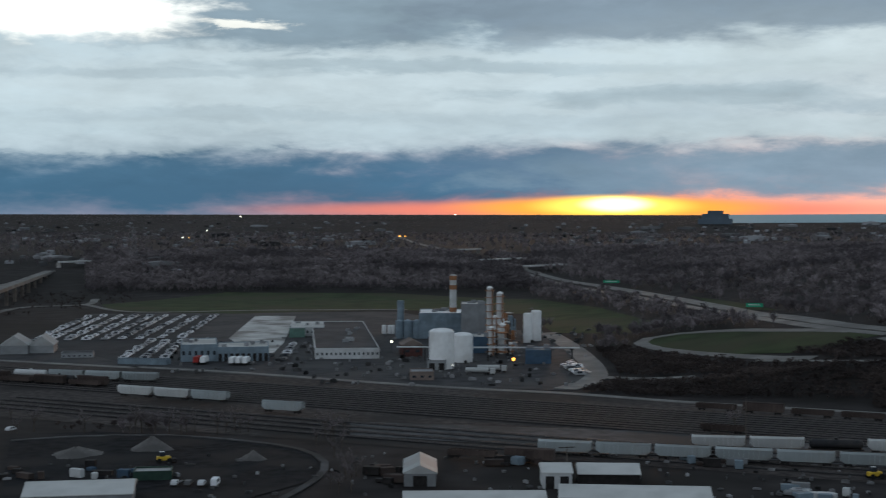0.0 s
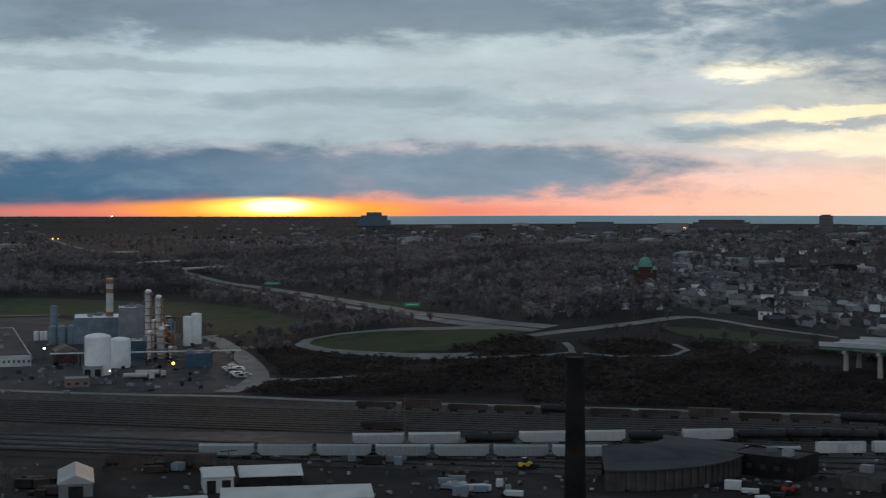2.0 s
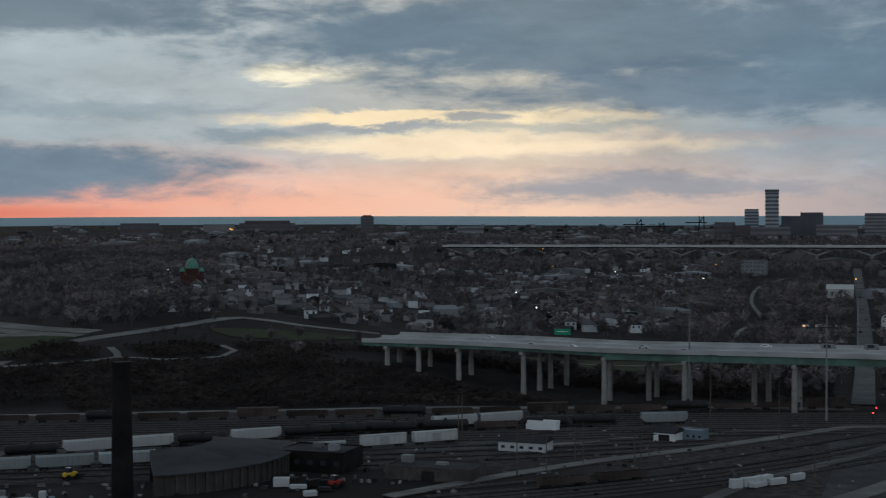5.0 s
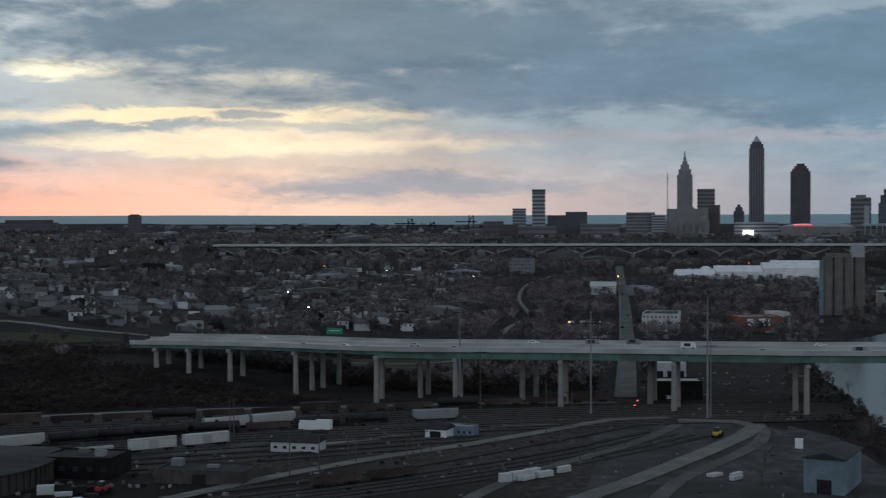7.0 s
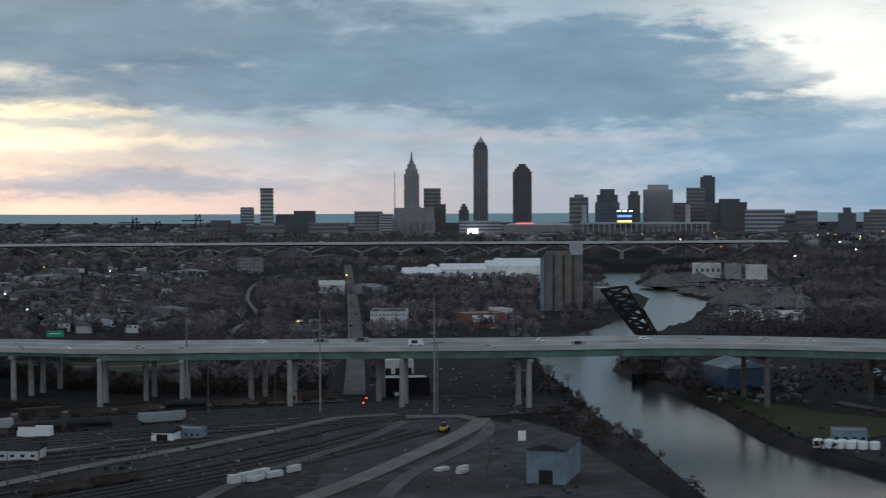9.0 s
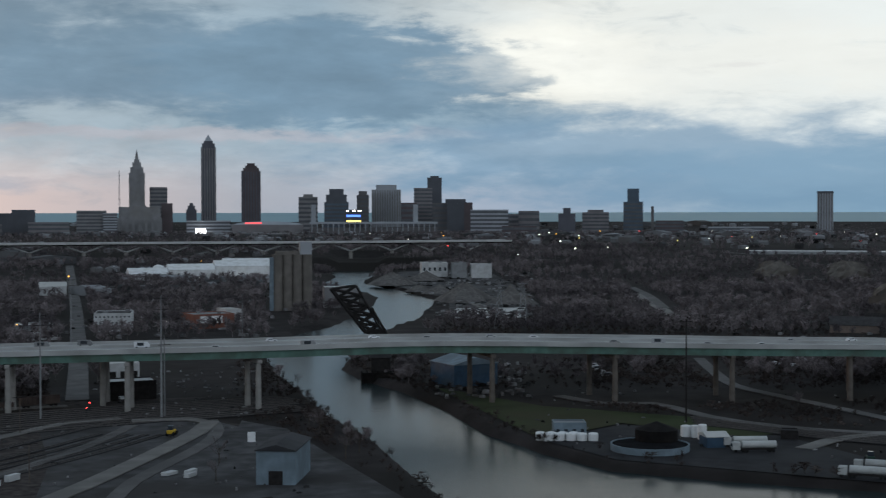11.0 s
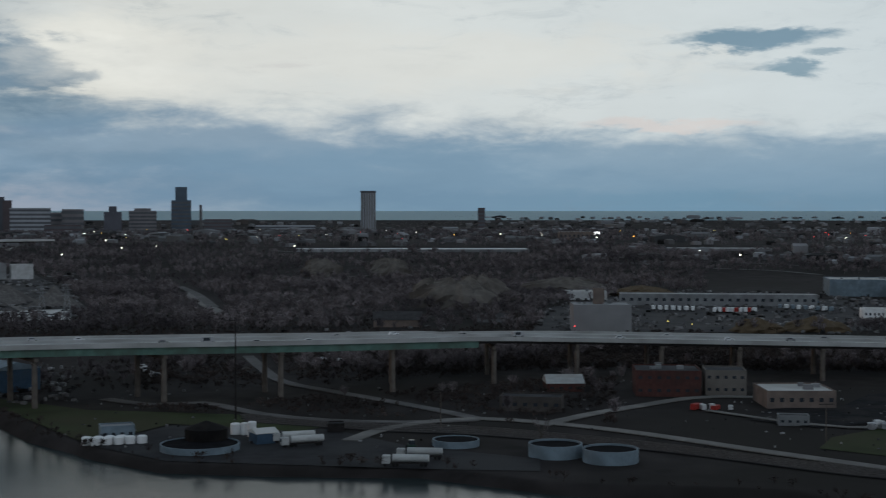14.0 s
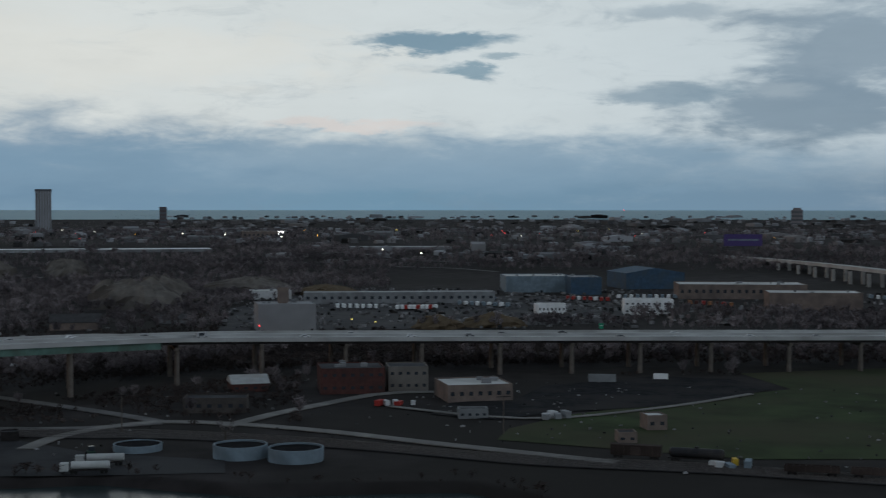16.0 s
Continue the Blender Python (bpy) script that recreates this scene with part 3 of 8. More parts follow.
patch("ramp_grass", [(110.1, 788.4), (135.2, 805.7), (169.0, 767.6), (201.9, 719.2), (217.1, 693.8), (190.6, 678.8), (167.9, 675.5), (133.6, 710.5), (110.6, 748.9)], M_GRASS, "green grass inside the ramp loop", "grass", 0.25, 20)
patch("verge_grass", [(194.5, 1107.0), (207.9, 999.6), (212.3, 883.8), (192.3, 942.6)], M_GRASS, "green verge beside the motorway", "grass", 0.3, 20)
patch("slope_grass", [(283.2, 689.1), (333.9, 666.0), (361.3, 641.2), (313.1, 637.2), (285.0, 655.7)], M_GRASS, "green grass slope by the bridge end", "grass", 0.3, 20)
patch("under_bridge_grass", [(398.7, 602.4), (503.2, 563.5), (501.9, 516.3), (462.4, 509.5), (412.7, 535.7)], M_GRASS, "thin grass under the bridge", "grass", 0.2, 20)
patch("east_yard", [(277.4, 443.4), (372.9, 362.5), (411.2, 345.4), (426.2, 303.1), (408.3, 261.8), (340.4, 194.5), (171.6, 274.9)], M_BALLAST, "grey gravel and asphalt yard beside the river", "yard", 0.17, 60)
# paler patch over the east yard, and paled lot: haze put into colour
patch("riverside_yard", [(384.0, 354.0), (409.0, 342.0), (423.0, 303.0), (405.0, 264.0), (338.0, 198.0), (262.0, 246.0), (330.0, 300.0)], M_LOT, "grey gravel yard beside the river, paled for haze", "yard", 0.2, 60)
patch("dark_lot", [(429.8, 297.9), (420.6, 272.1), (389.5, 239.1), (329.5, 174.9), (308.2, 201.1), (370.0, 263.1)], M_LOT, "dark asphalt lot by the blue shed", "lot", 0.25, 60)
patch("plaza", [(437.9, 181.3), (482.4, 168.5), (481.7, 109.4), (450.6, 76.3), (433.8, 32.5), (412.8, 30.9), (411.6, 73.0), (412.9, 146.1)], M_DARKLOT, "dark asphalt yard along the river wall", "yard", 0.2, 60)
patch("bank_grass", [(548.8, 277.6), (514.6, 213.1), (511.1, 151.2), (496.3, 108.6), (474.1, 119.7), (485.2, 169.5), (437.9, 181.3), (511.8, 246.3)], M_GRASS, "dark grass bank above the river", "grass", 0.3, 30)
patch("park_grass", [(489.0, -62.3), (521.3, -90.0), (571.9, -167.7), (587.8, -197.2), (647.0, -192.4), (667.9, -292.2), (418.6, -183.5), (422.6, -129.4), (446.4, -88.2), (465.7, -55.5)], M_GRASS, "dark green grass ground beside the tracks", "grass", 0.2, 30)
patch("cinder_loop", [(569.8, -77.3), (606.0, -92.1), (637.3, -146.9), (625.4, -180.8), (589.1, -190.1), (563.3, -165.2), (537.9, -124.0), (526.3, -84.3), (509.4, -60.7), (525.7, -37.0), (555.9, -48.1)], M_CINDER, "dark cinder ground inside a track loop", "cinder", 0.35, 30)
patch("slag_yard", [(-150.6, 488.3), (-120.6, 494.5), (-70.3, 478.9), (-41.0, 454.2), (-36.6, 405.3), (-55.0, 374.0), (-118.4, 373.7)], M_CINDER, "black cinder yard with heaps", "yard", 0.25, 60)
patch("stone_yard", [(1343.3, 758.0), (1600.0, 860.0), (1560.0, 720.0), (1300.0, 560.0), (990.7, 405.0), (905.0, 446.0), (1119.0, 553.0), (1268.0, 681.0)], M_LOT, "grey stone yard beside the river", "stone yard", 0.15, 60)
patch("loading_pad", [(915.0, 452.0), (1008.7, 492.0), (1042.7, 446.4), (940.0, 402.0)], M_PALEROOF, "pale concrete pad in the stone yard", "paving", 0.4, 60)
patch("truck_yard", [(1262.6, 32.3), (1248.5, -243.4), (948.1, -209.9), (879.0, 72.1), (1110.3, 77.6)], M_ASPHALT, "grey truck yard behind the bridge", "yard", 0.2, 60)

# ---------------------------------------------------------------- roads
road("yard_road", [(-900.0, 1040.0), (-232.2, 734.7), (-151.3, 702.9), (-96.8, 678.3), (-8.5, 627.6), (52.6, 602.3), (101.0, 573.6), (188.4, 533.0), (248.9, 503.1), (288.4, 484.8), (341.0, 450.2), (389.5, 418.9), (432.5, 383.6)], 5.5, M_ROAD, "pale service road along the rail yard")
road("road", [(-444.6, 1307.5), (-431.8, 1421.9), (-430.7, 1540.9)], 12, M_ROAD, "pale road on the viaduct approach")
road("road", [(-346.6, 1056.6), (-345.4, 1152.3), (-303.9, 1189.8), (-312.2, 1262.0)], 7, M_ROAD, "pale winding road by the field")
road("road", [(-303.9, 1189.8), (-241.3, 1100.9), (-146.5, 1122.5), (-29.1, 1131.6)], 6, M_ROAD, "pale road behind the plant")
road("road", [(67.4, 897.5), (74.2, 747.3), (72.0, 658.1), (53.8, 616.7)], 11, M_ROAD, "grey plant access road")
road("road", [(72.0, 658.1), (90.4, 646.7), (116.4, 646.6)], 7, M_ROAD, "dirt track beside the plant")
road("motorway", [(-112.8, 3334.1), (-37.6, 2391.7), (41.3, 1829.5), (91.3, 1676.3), (128.4, 1506.9), (155.2, 1378.5), (176.5, 1157.7), (191.8, 971.2), (198.4, 828.5), (210.3, 744.7), (230.7, 701.8)], 11, M_ROAD, "grey motorway curving through bare woods")
road("motorway", [(98.8, 1592.5), (122.9, 1443.0), (146.3, 1299.9), (167.0, 1095.3), (182.5, 923.9), (190.0, 793.3), (204.8, 725.3), (220.5, 694.4)], 8, M_ROAD, "second carriageway of the motorway")
road("ramp", [(207.9, 714.0), (180.1, 752.2), (161.3, 783.9), (135.9, 805.7), (117.0, 799.4), (110.4, 782.0), (114.4, 750.9), (134.3, 709.9), (159.6, 666.8), (173.2, 653.1)], 8, M_ROAD, "pale looping motorway ramp")
road("ramp", [(212.9, 679.9), (243.1, 687.9), (280.6, 702.9), (323.5, 725.1), (343.8, 695.4), (381.1, 672.9)], 9, M_ROAD, "pale road climbing to the bridge")
road("path", [(221.5, 651.6), (215.7, 624.7), (200.4, 622.3), (179.6, 635.8), (149.1, 670.0)], 3.5, M_ROAD, "pale path up the slope")
road("path", [(215.7, 624.7), (231.6, 608.2), (257.7, 603.1), (270.1, 616.4), (270.4, 632.8)], 3, M_ROAD, "pale path on the hillside")
road("road", [(132.2, 710.8), (148.1, 682.1), (167.0, 659.2)], 5, M_ROAD, "pale track under the ramp")
road("street", [(445.5, 389.8), (552.1, 482.1), (652.3, 569.6), (895.2, 784.0), (1146.4, 1008.8), (1350.9, 1192.5)], 9.5, M_STREET, "straight pale street running to the town", 0.5)
road("road", [(191.2, 333.1), (231.0, 340.6), (270.4, 345.4), (316.3, 345.8), (366.2, 349.1), (395.4, 350.7), (412.7, 340.6)], 5, M_ROAD, "pale dirt road across the yard", 0.45)
road("road", [(272.0, 257.2), (303.4, 264.8), (339.2, 275.4), (372.7, 286.1), (400.7, 295.9), (419.8, 305.0), (423.2, 317.1), (410.1, 333.0)], 7, M_ROAD, "pale curving road into the yard", 0.45)
road("road", [(251.8, 277.6), (281.4, 290.8), (315.0, 300.3), (349.5, 307.5), (378.0, 316.9), (402.4, 326.7)], 4.5, M_STREET, "pale track between the roads", 0.45)
road("road", [(289.8, 243.0), (316.8, 257.2), (348.9, 267.8), (380.9, 278.5), (405.6, 291.4), (425.8, 308.9)], 5, M_STREET, "grey loop road in the yard", 0.4)
road("road", [(275.5, 380.8), (326.9, 373.0), (370.7, 360.4)], 4, M_ROAD, "gravel lane past the huts", 0.4)
road("path", [(-146.0, 473.3), (-129.1, 481.9), (-96.8, 485.8), (-67.7, 473.9), (-46.8, 457.0), (-36.5, 433.0), (-36.6, 405.3), (-43.2, 377.0)], 2.4, M_LOT, "dirt track round the cinder yard", 0.5)
road("path", [(576.5, 606.8), (668.9, 690.0), (752.7, 754.9), (898.0, 913.5), (1052.9, 1059.9), (1175.2, 1141.0)], 3.5, M_ROAD, "pale footpath winding up the hill", 0.6)
road("path", [(404.5, 586.0), (433.6, 566.0), (482.0, 549.5), (509.9, 554.1)], 3, M_ROAD, "path under the bridge", 0.5)
road("road", [(718.6, 208.6), (662.8, 185.3), (613.4, 162.3), (590.4, 141.1), (568.3, 116.6), (534.2, 80.7), (513.5, 61.7)], 6, M_STREET, "pale road running down under the bridge", 0.45)
road("road", [(501.1, 36.9), (529.0, 22.0), (555.3, 3.3), (582.3, -17.0), (590.0, -30.9), (589.1, -46.7)], 6, M_ROAD, "grey lane past the brick works", 0.45)
road("road", [(458.0, 97.9), (477.0, 93.9), (498.9, 81.6), (513.5, 61.7), (505.8, 33.2), (486.7, 1.0), (458.3, -34.7), (438.6, -61.1), (419.4, -86.7)], 6, M_ROAD, "pale track-side road", 0.45)
road("road", [(546.5, -22.9), (516.8, -57.4), (511.8, -86.2), (540.2, -135.8), (571.8, -174.9)], 3, M_ROAD, "path around the cinder ground", 0.6)
road("road", [(1962.4, 535.6), (1945.4, 464.6), (1999.9, 418.6)], 9, M_STREET, "pale lane among bare woods", 0.6)
road("road", [(1366.1, 467.7), (1242.1, 409.0), (1076.8, 340.5)], 9, M_STREET, "pale lane among bare woods", 0.6)
road("road", [(1877.6, 153.9), (1819.3, 40.4), (1861.6, -67.7), (1797.8, -189.0)], 9, M_STREET, "pale lane among bare woods", 0.6)
road("road", [(1751.7, -80.7), (1721.1, -148.9), (1664.6, -198.2)], 9, M_STREET, "pale lane among bare woods", 0.6)
road("road", [(1474.4, 389.8), (1586.2, 325.4), (1621.7, 225.1)], 9, M_STREET, "pale lane among bare woods", 0.6)
road("road", [(1229.9, 605.8), (1126.6, 539.1), (1024.7, 476.2)], 8, M_ROAD, "stone yard lane", 0.5)
road("road", [(1264.9, 430.1), (1186.6, 392.9), (1067.4, 339.3), (1001.2, 309.5)], 10, M_ROAD, "pale lane in the woods", 0.5)
road("road", [(545.5, 218.4), (532.5, 194.2), (540.7, 175.8), (513.9, 144.8), (501.4, 115.6), (500.9, 86.0), (510.7, 61.4)], 6, M_STREET, "grey road climbing past the trees", 0.5)

# ---------------------------------------------------------------- railway tracks
U, N = Vector((0.896, -0.444)), Vector((0.444, 0.896))


def yard(s, d):
    p = U * s + N * d
    return (p.x, p.y)


def track(pts, label="steel railway track on a dark sleeper bed"):
    """Rails and sleepers on a low bed."""
    e = thing("railway_track", label, "railway track", group="yard tracks", kind="structure")
    LAID[0] += 1
    up = (LAID[0] % 13) * 0.012
    v, f = ribbon(pts, 3.0, 0.32 + up, 0.2)
    part("sleeper_bed", mesh_from("sleeper_bed", v, f, M_DARKLOT), None, e)
    for k in (-0.75, 0.75):
        v, f = ribbon(pts, 0.16, 0.55 + up, 0.2, k)
        part("rail", mesh_from("rail", v, f, M_RAIL), None, e)


for k in range(11):
    d = 478 + k * 5.4
    track([yard(-620, d), yard(-300, d), yard(60, d), yard(200, d - 2 - k * 0.5), yard(300, d - 16 - k)])
for k in range(4):
    track([yard(-420, 420 + k * 9), yard(-150, 421 + k * 9.5), yard(20, 434 + k * 9.5), yard(140, 452 + k * 8)])
for k in range(6):
    track([(193.5, 336.3), (234.8, 330.0), (289.3, 327.5), (366.6, 334.1), (427.2, 341.6)] if k == 0 else
          [(x + 5.0 * k * 0.45, y - 5.0 * k) for x, y in [(197.3, 331.8), (238.6, 324.8), (288.5, 321.5), (338.2, 323.5), (378.4, 328.4)]])
for k in range(5):
    track([(x - 4.2 * k, y - 1.6 * k) for x, y in [(511.1, 151.2), (497.7, 96.5), (493.3, 60.6), (469.0, 0.6), (435.5, -55.5), (418.0, -105.2), (389.8, -164.2)]])

# ---------------------------------------------------------------- the long road bridge
B3 = [(308.9, 562.0, 20.9), (339.0, 509.9, 21.5), (359.3, 450.6, 22.3), (385.6, 412.4, 22.8), (411.4, 374.7, 23.3), (455.2, 307.4, 24.2), (504.1, 250.6, 24.3),
      (552.5, 145.9, 23.4), (584.5, 105.0, 22.0), (610.9, 72.4, 20.8), (637.7, 47.1, 18.5), (646.6, -16.7, 17.5), (651.2, -109.6, 16.7), (650.0, -217.9, 16.2), (648.6, -286.4, 16.0), (646.4, -355.5, 16.0)]
WIDE = 37.0
bridge = thing("road_bridge", "long concrete motorway bridge on pale piers with green steel girders", "bridge")


def strip(name, pts, width, lift, thick, offset, mat, parent, label=""):
    v, f = ribbon(pts, width, lift, thick, offset, drape=False)
    me = mesh_from(name, v, f, mat)
    bm = B()
    bm.from_mesh(me)
    bmesh.ops.recalc_face_normals(bm, faces=bm.faces[:])
    bm.to_mesh(me)
    bm.free()
    return part(name, me, None, parent, label)


# the near edge of the deck follows the curve; the deck lies beyond it
strip("deck", B3, WIDE, 0, 0.9, -WIDE / 2, M_DECK, bridge, "pale concrete deck")
for off in (-0.25, -WIDE / 2, -WIDE + 0.25):
    strip("parapet", B3, 0.45, 1.05, 1.1, off, M_DECK, bridge, "concrete parapet")
for off in (-5.0, -8.7, -12.4, -22.5, -26.2, -29.9):
    strip("lane_line", B3, 0.22, 0.03, 0.02, off, M_WHITE, bridge, "white lane line")
steel = B3[2:10]
for off in (-1.2, -WIDE / 2, -WIDE + 1.2):
    strip("girder", steel, 0.7, -0.9, 2.9, off, M_GREENSTEEL, bridge, "green painted steel girder")
    strip("girder", B3[:3], 0.7, -0.9, 1.5, off, M_GREENSTEEL, bridge, "shallow green steel girder")
    strip("girder", B3[9:], 0.7, -0.9, 1.1, off, M_DARKSTEEL, bridge, "shallow dark steel girder")
curve = smoothline(B3, 4.0)


def on_bridge(az):
    """Place on the near edge at a compass angle, and the direction across the deck."""
    best = min(range(1, len(curve) - 1), key=lambda i: abs(math.degrees(math.atan2(curve[i].x, curve[i].y)) - az))
    d = curve[best + 1] - curve[best - 1]
    n = Vector((-d.y, d.x, 0)).normalized()
    return curve[best], (n if n.dot(curve[best]) > 0 else -n), math.degrees(math.atan2(d.y, d.x))


def under_bridge(az, q):
    """Place q metres in from the near edge of the deck at a compass angle."""
    def place(i):
        d = curve[i + 1] - curve[i - 1]
        n = Vector((-d.y, d.x, 0)).normalized()
        return curve[i] + (n if n.dot(curve[i]) > 0 else -n) * q
    return min((place(i) for i in range(1, len(curve) - 1)), key=lambda p: abs(math.degrees(math.atan2(p.x, p.y)) - az))


# each bent: compass angle and setback of its two columns, and how deep the girders above it are
BENTS = [(29.81, 2.5, 30.2, 14, 2.5), (31.21, 2.5, 31.6, 14, 2.5), (32.67, 2.5, 33.2, 14, 2.5), (35.55, 2.5, 35.97, 14, 2.5), (38.54, 2.5, 39.02, 14, 3.0), (41.72, 2.5, 42.06, 14, 3.6), (46.29, 2.5, 46.58, 14, 4.0),
         (50.72, 2.5, 51.0, 14, 4.2), (55.93, 2.5, 55.65, 14, 4.4), (36.6, 22, 37.05, 34, 2.8), (40.41, 22, 40.87, 34, 3.4), (44.72, 22, 45.04, 34, 3.9), (49.79, 22, 50.06, 34, 4.2),
         (65.36, 3, 64.67, 30, 4.4), (70.41, 3, 69.33, 30, 4.2), (75.42, 3, 74.57, 30, 3.6), (79.81, 3, 79.58, 30, 2.6), (83.72, 3, 83.45, 30, 2.2), (87.13, 3, 86.8, 30, 2.2), (90.48, 3, 90.15, 30, 2.2), (93.72, 3, 93.35, 30, 2.2),
         (96.91, 3, 96.5, 30, 2.2), (99.74, 3, 99.3, 30, 2.2), (102.52, 3, 102.0, 30, 2.2), (105.44, 3, 104.85, 30, 2.2), (108.42, 3, 107.61, 30, 2.2), (111.11, 3, 110.36, 30, 2.2)]
for a1, q1, a2, q2, deep in BENTS:
    c1, c2 = under_bridge(a1, q1), under_bridge(a2, q2)
    d = Vector((c2.x - c1.x, c2.y - c1.y))
    top = min(c1.z, c2.z) - deep
    # eastern bents take the concrete with the deck's shade in its colour
    pier = part("pier", box(B(), d.length / 2, 0, top - 1.5, d.length + 4.4, 1.9, 1.5, 0, 0.2), M_PIER if a1 < 60 else M_SHADEPIER, bridge, "concrete pier with a crosshead on two columns")
    pier.matrix_world = pose(c1.x, c1.y, 0, 0, 0, math.degrees(math.atan2(d.y, d.x)))
    for c, dx in ((c1, 0.0), (c2, d.length)):
        z = ground_height(c.x, c.y) - 0.3
        col = part("column", drum(B(), 0, 0, z, 1.2, 1.0, top - 1.4 - z, 12), M_PIER if a1 < 60 else M_SHADEPIER, pier)
        col.location = (dx, 0, 0)

# ---------------------------------------------------------------- smokestack
sx, sy = (104.5, 300.3)
stack = thing("smokestack", "tall dark brick smokestack tapering to a plain rim", "chimney", pose(sx, sy, 0))
part("shaft", drum(B(), 0, 0, 0, 2.75, 2.0, 44.3, 28), M_DARKBRICK, stack)
part("rim", drum(B(), 0, 0, 44.0, 2.15, 2.15, 1.3, 28), M_DARKBRICK, stack, "corbelled brick rim")
part("base", drum(B(), 0, 0, 0, 3.3, 3.1, 4.0, 28), M_DARKBRICK, stack)

# ---------------------------------------------------------------- buildings
def building(name, label, fr, depth, wall, roof, shape="flat", turn=0.0, category="building", windows=0, rows=1, doors=0, units=0, rise=None, group="", base=0.0):
    """A building that faces local -y: fr holds the front's middle, its width, height, heading and ground height."""
    (x, y), w, h, rz, z = fr
    if len(label.split()) < 5:
        label += " on level ground"
    e = thing(name, label, category, pose(x, y, z - 0.3, 0, 0, rz + turn), group)
    h += 0.3
    away = Matrix.Rotation(radians(rz + turn), 2) @ Vector((0, depth / 2))
    KEEP_SPOTS.append((x + away.x, y + away.y, max(w, depth) / 2 + 3))
    body = part("wall", box(B(), 0, depth / 2, 0, w, depth, h), wall, e)
    if shape == "flat":
        bm = box(B(), 0, depth / 2, h, w - 0.8, depth - 0.8, 0.15)
        part("roof", bm, roof, e)
        bm = B()
        for px, py, qx, qy in ((0, 0.2, w, 0.4), (0, depth - 0.2, w, 0.4), (-w / 2 + 0.2, depth / 2, 0.4, depth - 0.8), (w / 2 - 0.2, depth / 2, 0.4, depth - 0.8)):
            box(bm, px, py, h, qx, qy, 0.6)
        part("parapet", bm, wall, e)
    elif shape == "gable":
        part("roof", gable(B(), 0, depth / 2, h + 0.25, w, depth, rise or depth * 0.18), roof, e)
    elif shape == "gable_y":
        bm = gable(B(), 0, 0, 0, depth, w, rise or w * 0.2)
        bmesh.ops.transform(bm, matrix=Matrix.Translation((0, depth / 2, h + 0.25)) @ Matrix.Rotation(math.pi / 2, 4, "Z"), verts=bm.verts[:])
        part("roof", bm, roof, e)
        for yy in (0.02, depth - 0.02):
            bm = B()
            vs = [bm.verts.new(c) for c in ((-w / 2, yy, h), (w / 2, yy, h), (0, yy, h + (rise or w * 0.2)))]
            bm.faces.new(vs if yy < 1 else vs[::-1])
            part("gable_wall", bm, wall, e)
    for r in range(rows):
        for k in range(windows):
            ww = w / windows
            bm = box(B(), -w / 2 + (k + 0.5) * ww, -0.02, h * (r + 0.45) / rows - 0.1, ww * 0.42, 0.12, h * 0.24 / rows)
            part("window", bm, M_GLASS, body)
    for k in range(doors):
        bm = box(B(), -w / 2 + (k + 0.5) * w / doors, -0.05, 0.3, min(4.0, w / doors * 0.6), 0.16, min(4.2, h * 0.75))
        part("door", bm, M_DARKSTEEL, body, "dark roller door")
    rnd = random.Random(int(abs(x * 7 + y)))
    for k in range(units):
        bm = box(B(), rnd.uniform(-0.4, 0.4) * w, depth * rnd.uniform(0.2, 0.8), h + 0.15, rnd.uniform(1.5, 4), rnd.uniform(1.5, 3), rnd.uniform(0.8, 2.2))
        part("roof_unit", bm, M_GREY, e, "grey rooftop unit")
    return e


# yard sheds and works near the rail yard
building("gabled_shed", "small shed with a pale ridged metal roof", ((-6.4, 395.9), 9.1, 3.7, 0.9, 0.0), 22, M_GREY, M_METALROOF, "gable_y", doors=1, rise=2.2)
building("metal_shed", "white metal shed with an open front", ((32.2, 392.7), 8.2, 4.4, -4.7, 0.0), 14, M_OFFWHITE, M_PALEROOF, "gable", 4, rise=1.6, doors=2)
building("metal_shed", "long shed with a pale roof over dark bays", ((47.2, 396.2), 17.2, 3.4, -6.8, 0.0), 13, M_DARKSTEEL, M_PALEROOF, "gable", 4, rise=2.0)
building("warehouse", "long low warehouse with a pale ridged roof", ((50.2, 363.5), 39.3, 3.0, -7.9, 0.0), 16, M_OFFWHITE, M_PALEROOF, "gable", 3, rise=2.0)
building("warehouse", "long low warehouse with a pale roof", ((8.4, 356.9), 36.5, 3.4, -1.3, 0.0), 14, M_OFFWHITE, M_PALEROOF, "gable", 3, rise=1.6)
building("warehouse", "low warehouse with a pale sheet roof", ((-94.8, 362.8), 27.7, 3.9, 14.6, 0.0), 20, M_GREY, M_PALEROOF, "gable", -5, rise=2.0)
building("green_container_shed", "dark green shed with a pale roof", ((-83.7, 403.4), 10.9, 2.3, 11.7, 0.0), 8, M_EVERGREENPAINT, M_METALROOF, "flat", -3)
building("brick_workshop", "dark brick workshop with a flat roof", ((190.3, 378.9), 21.6, 5.9, -26.7, 0.0), 16, M_DARKBRICK, M_DARKROOF, "flat", -24, windows=5, units=3)
building("long_shed", "low shed with a grey flat roof and pale end wall", ((213.0, 348.0), 27.0, 3.5, -31.5, 0.0), 14, M_ROUNDWALL, M_DARKROOF, "flat", -20, doors=1, units=2)
building("rail_office", "white and blue yard office", ((264.7, 373.7), 16.0, 3.3, -35.3, 0.0), 9, M_OFFWHITE, M_DARKROOF, "gable", -18, windows=5)
building("hut", "small white hut with a dark roof", ((317.3, 364.1), 7.6, 3.1, -41.1, 0.0), 9, M_WHITE, M_DARKROOF, "gable", -22, doors=1)
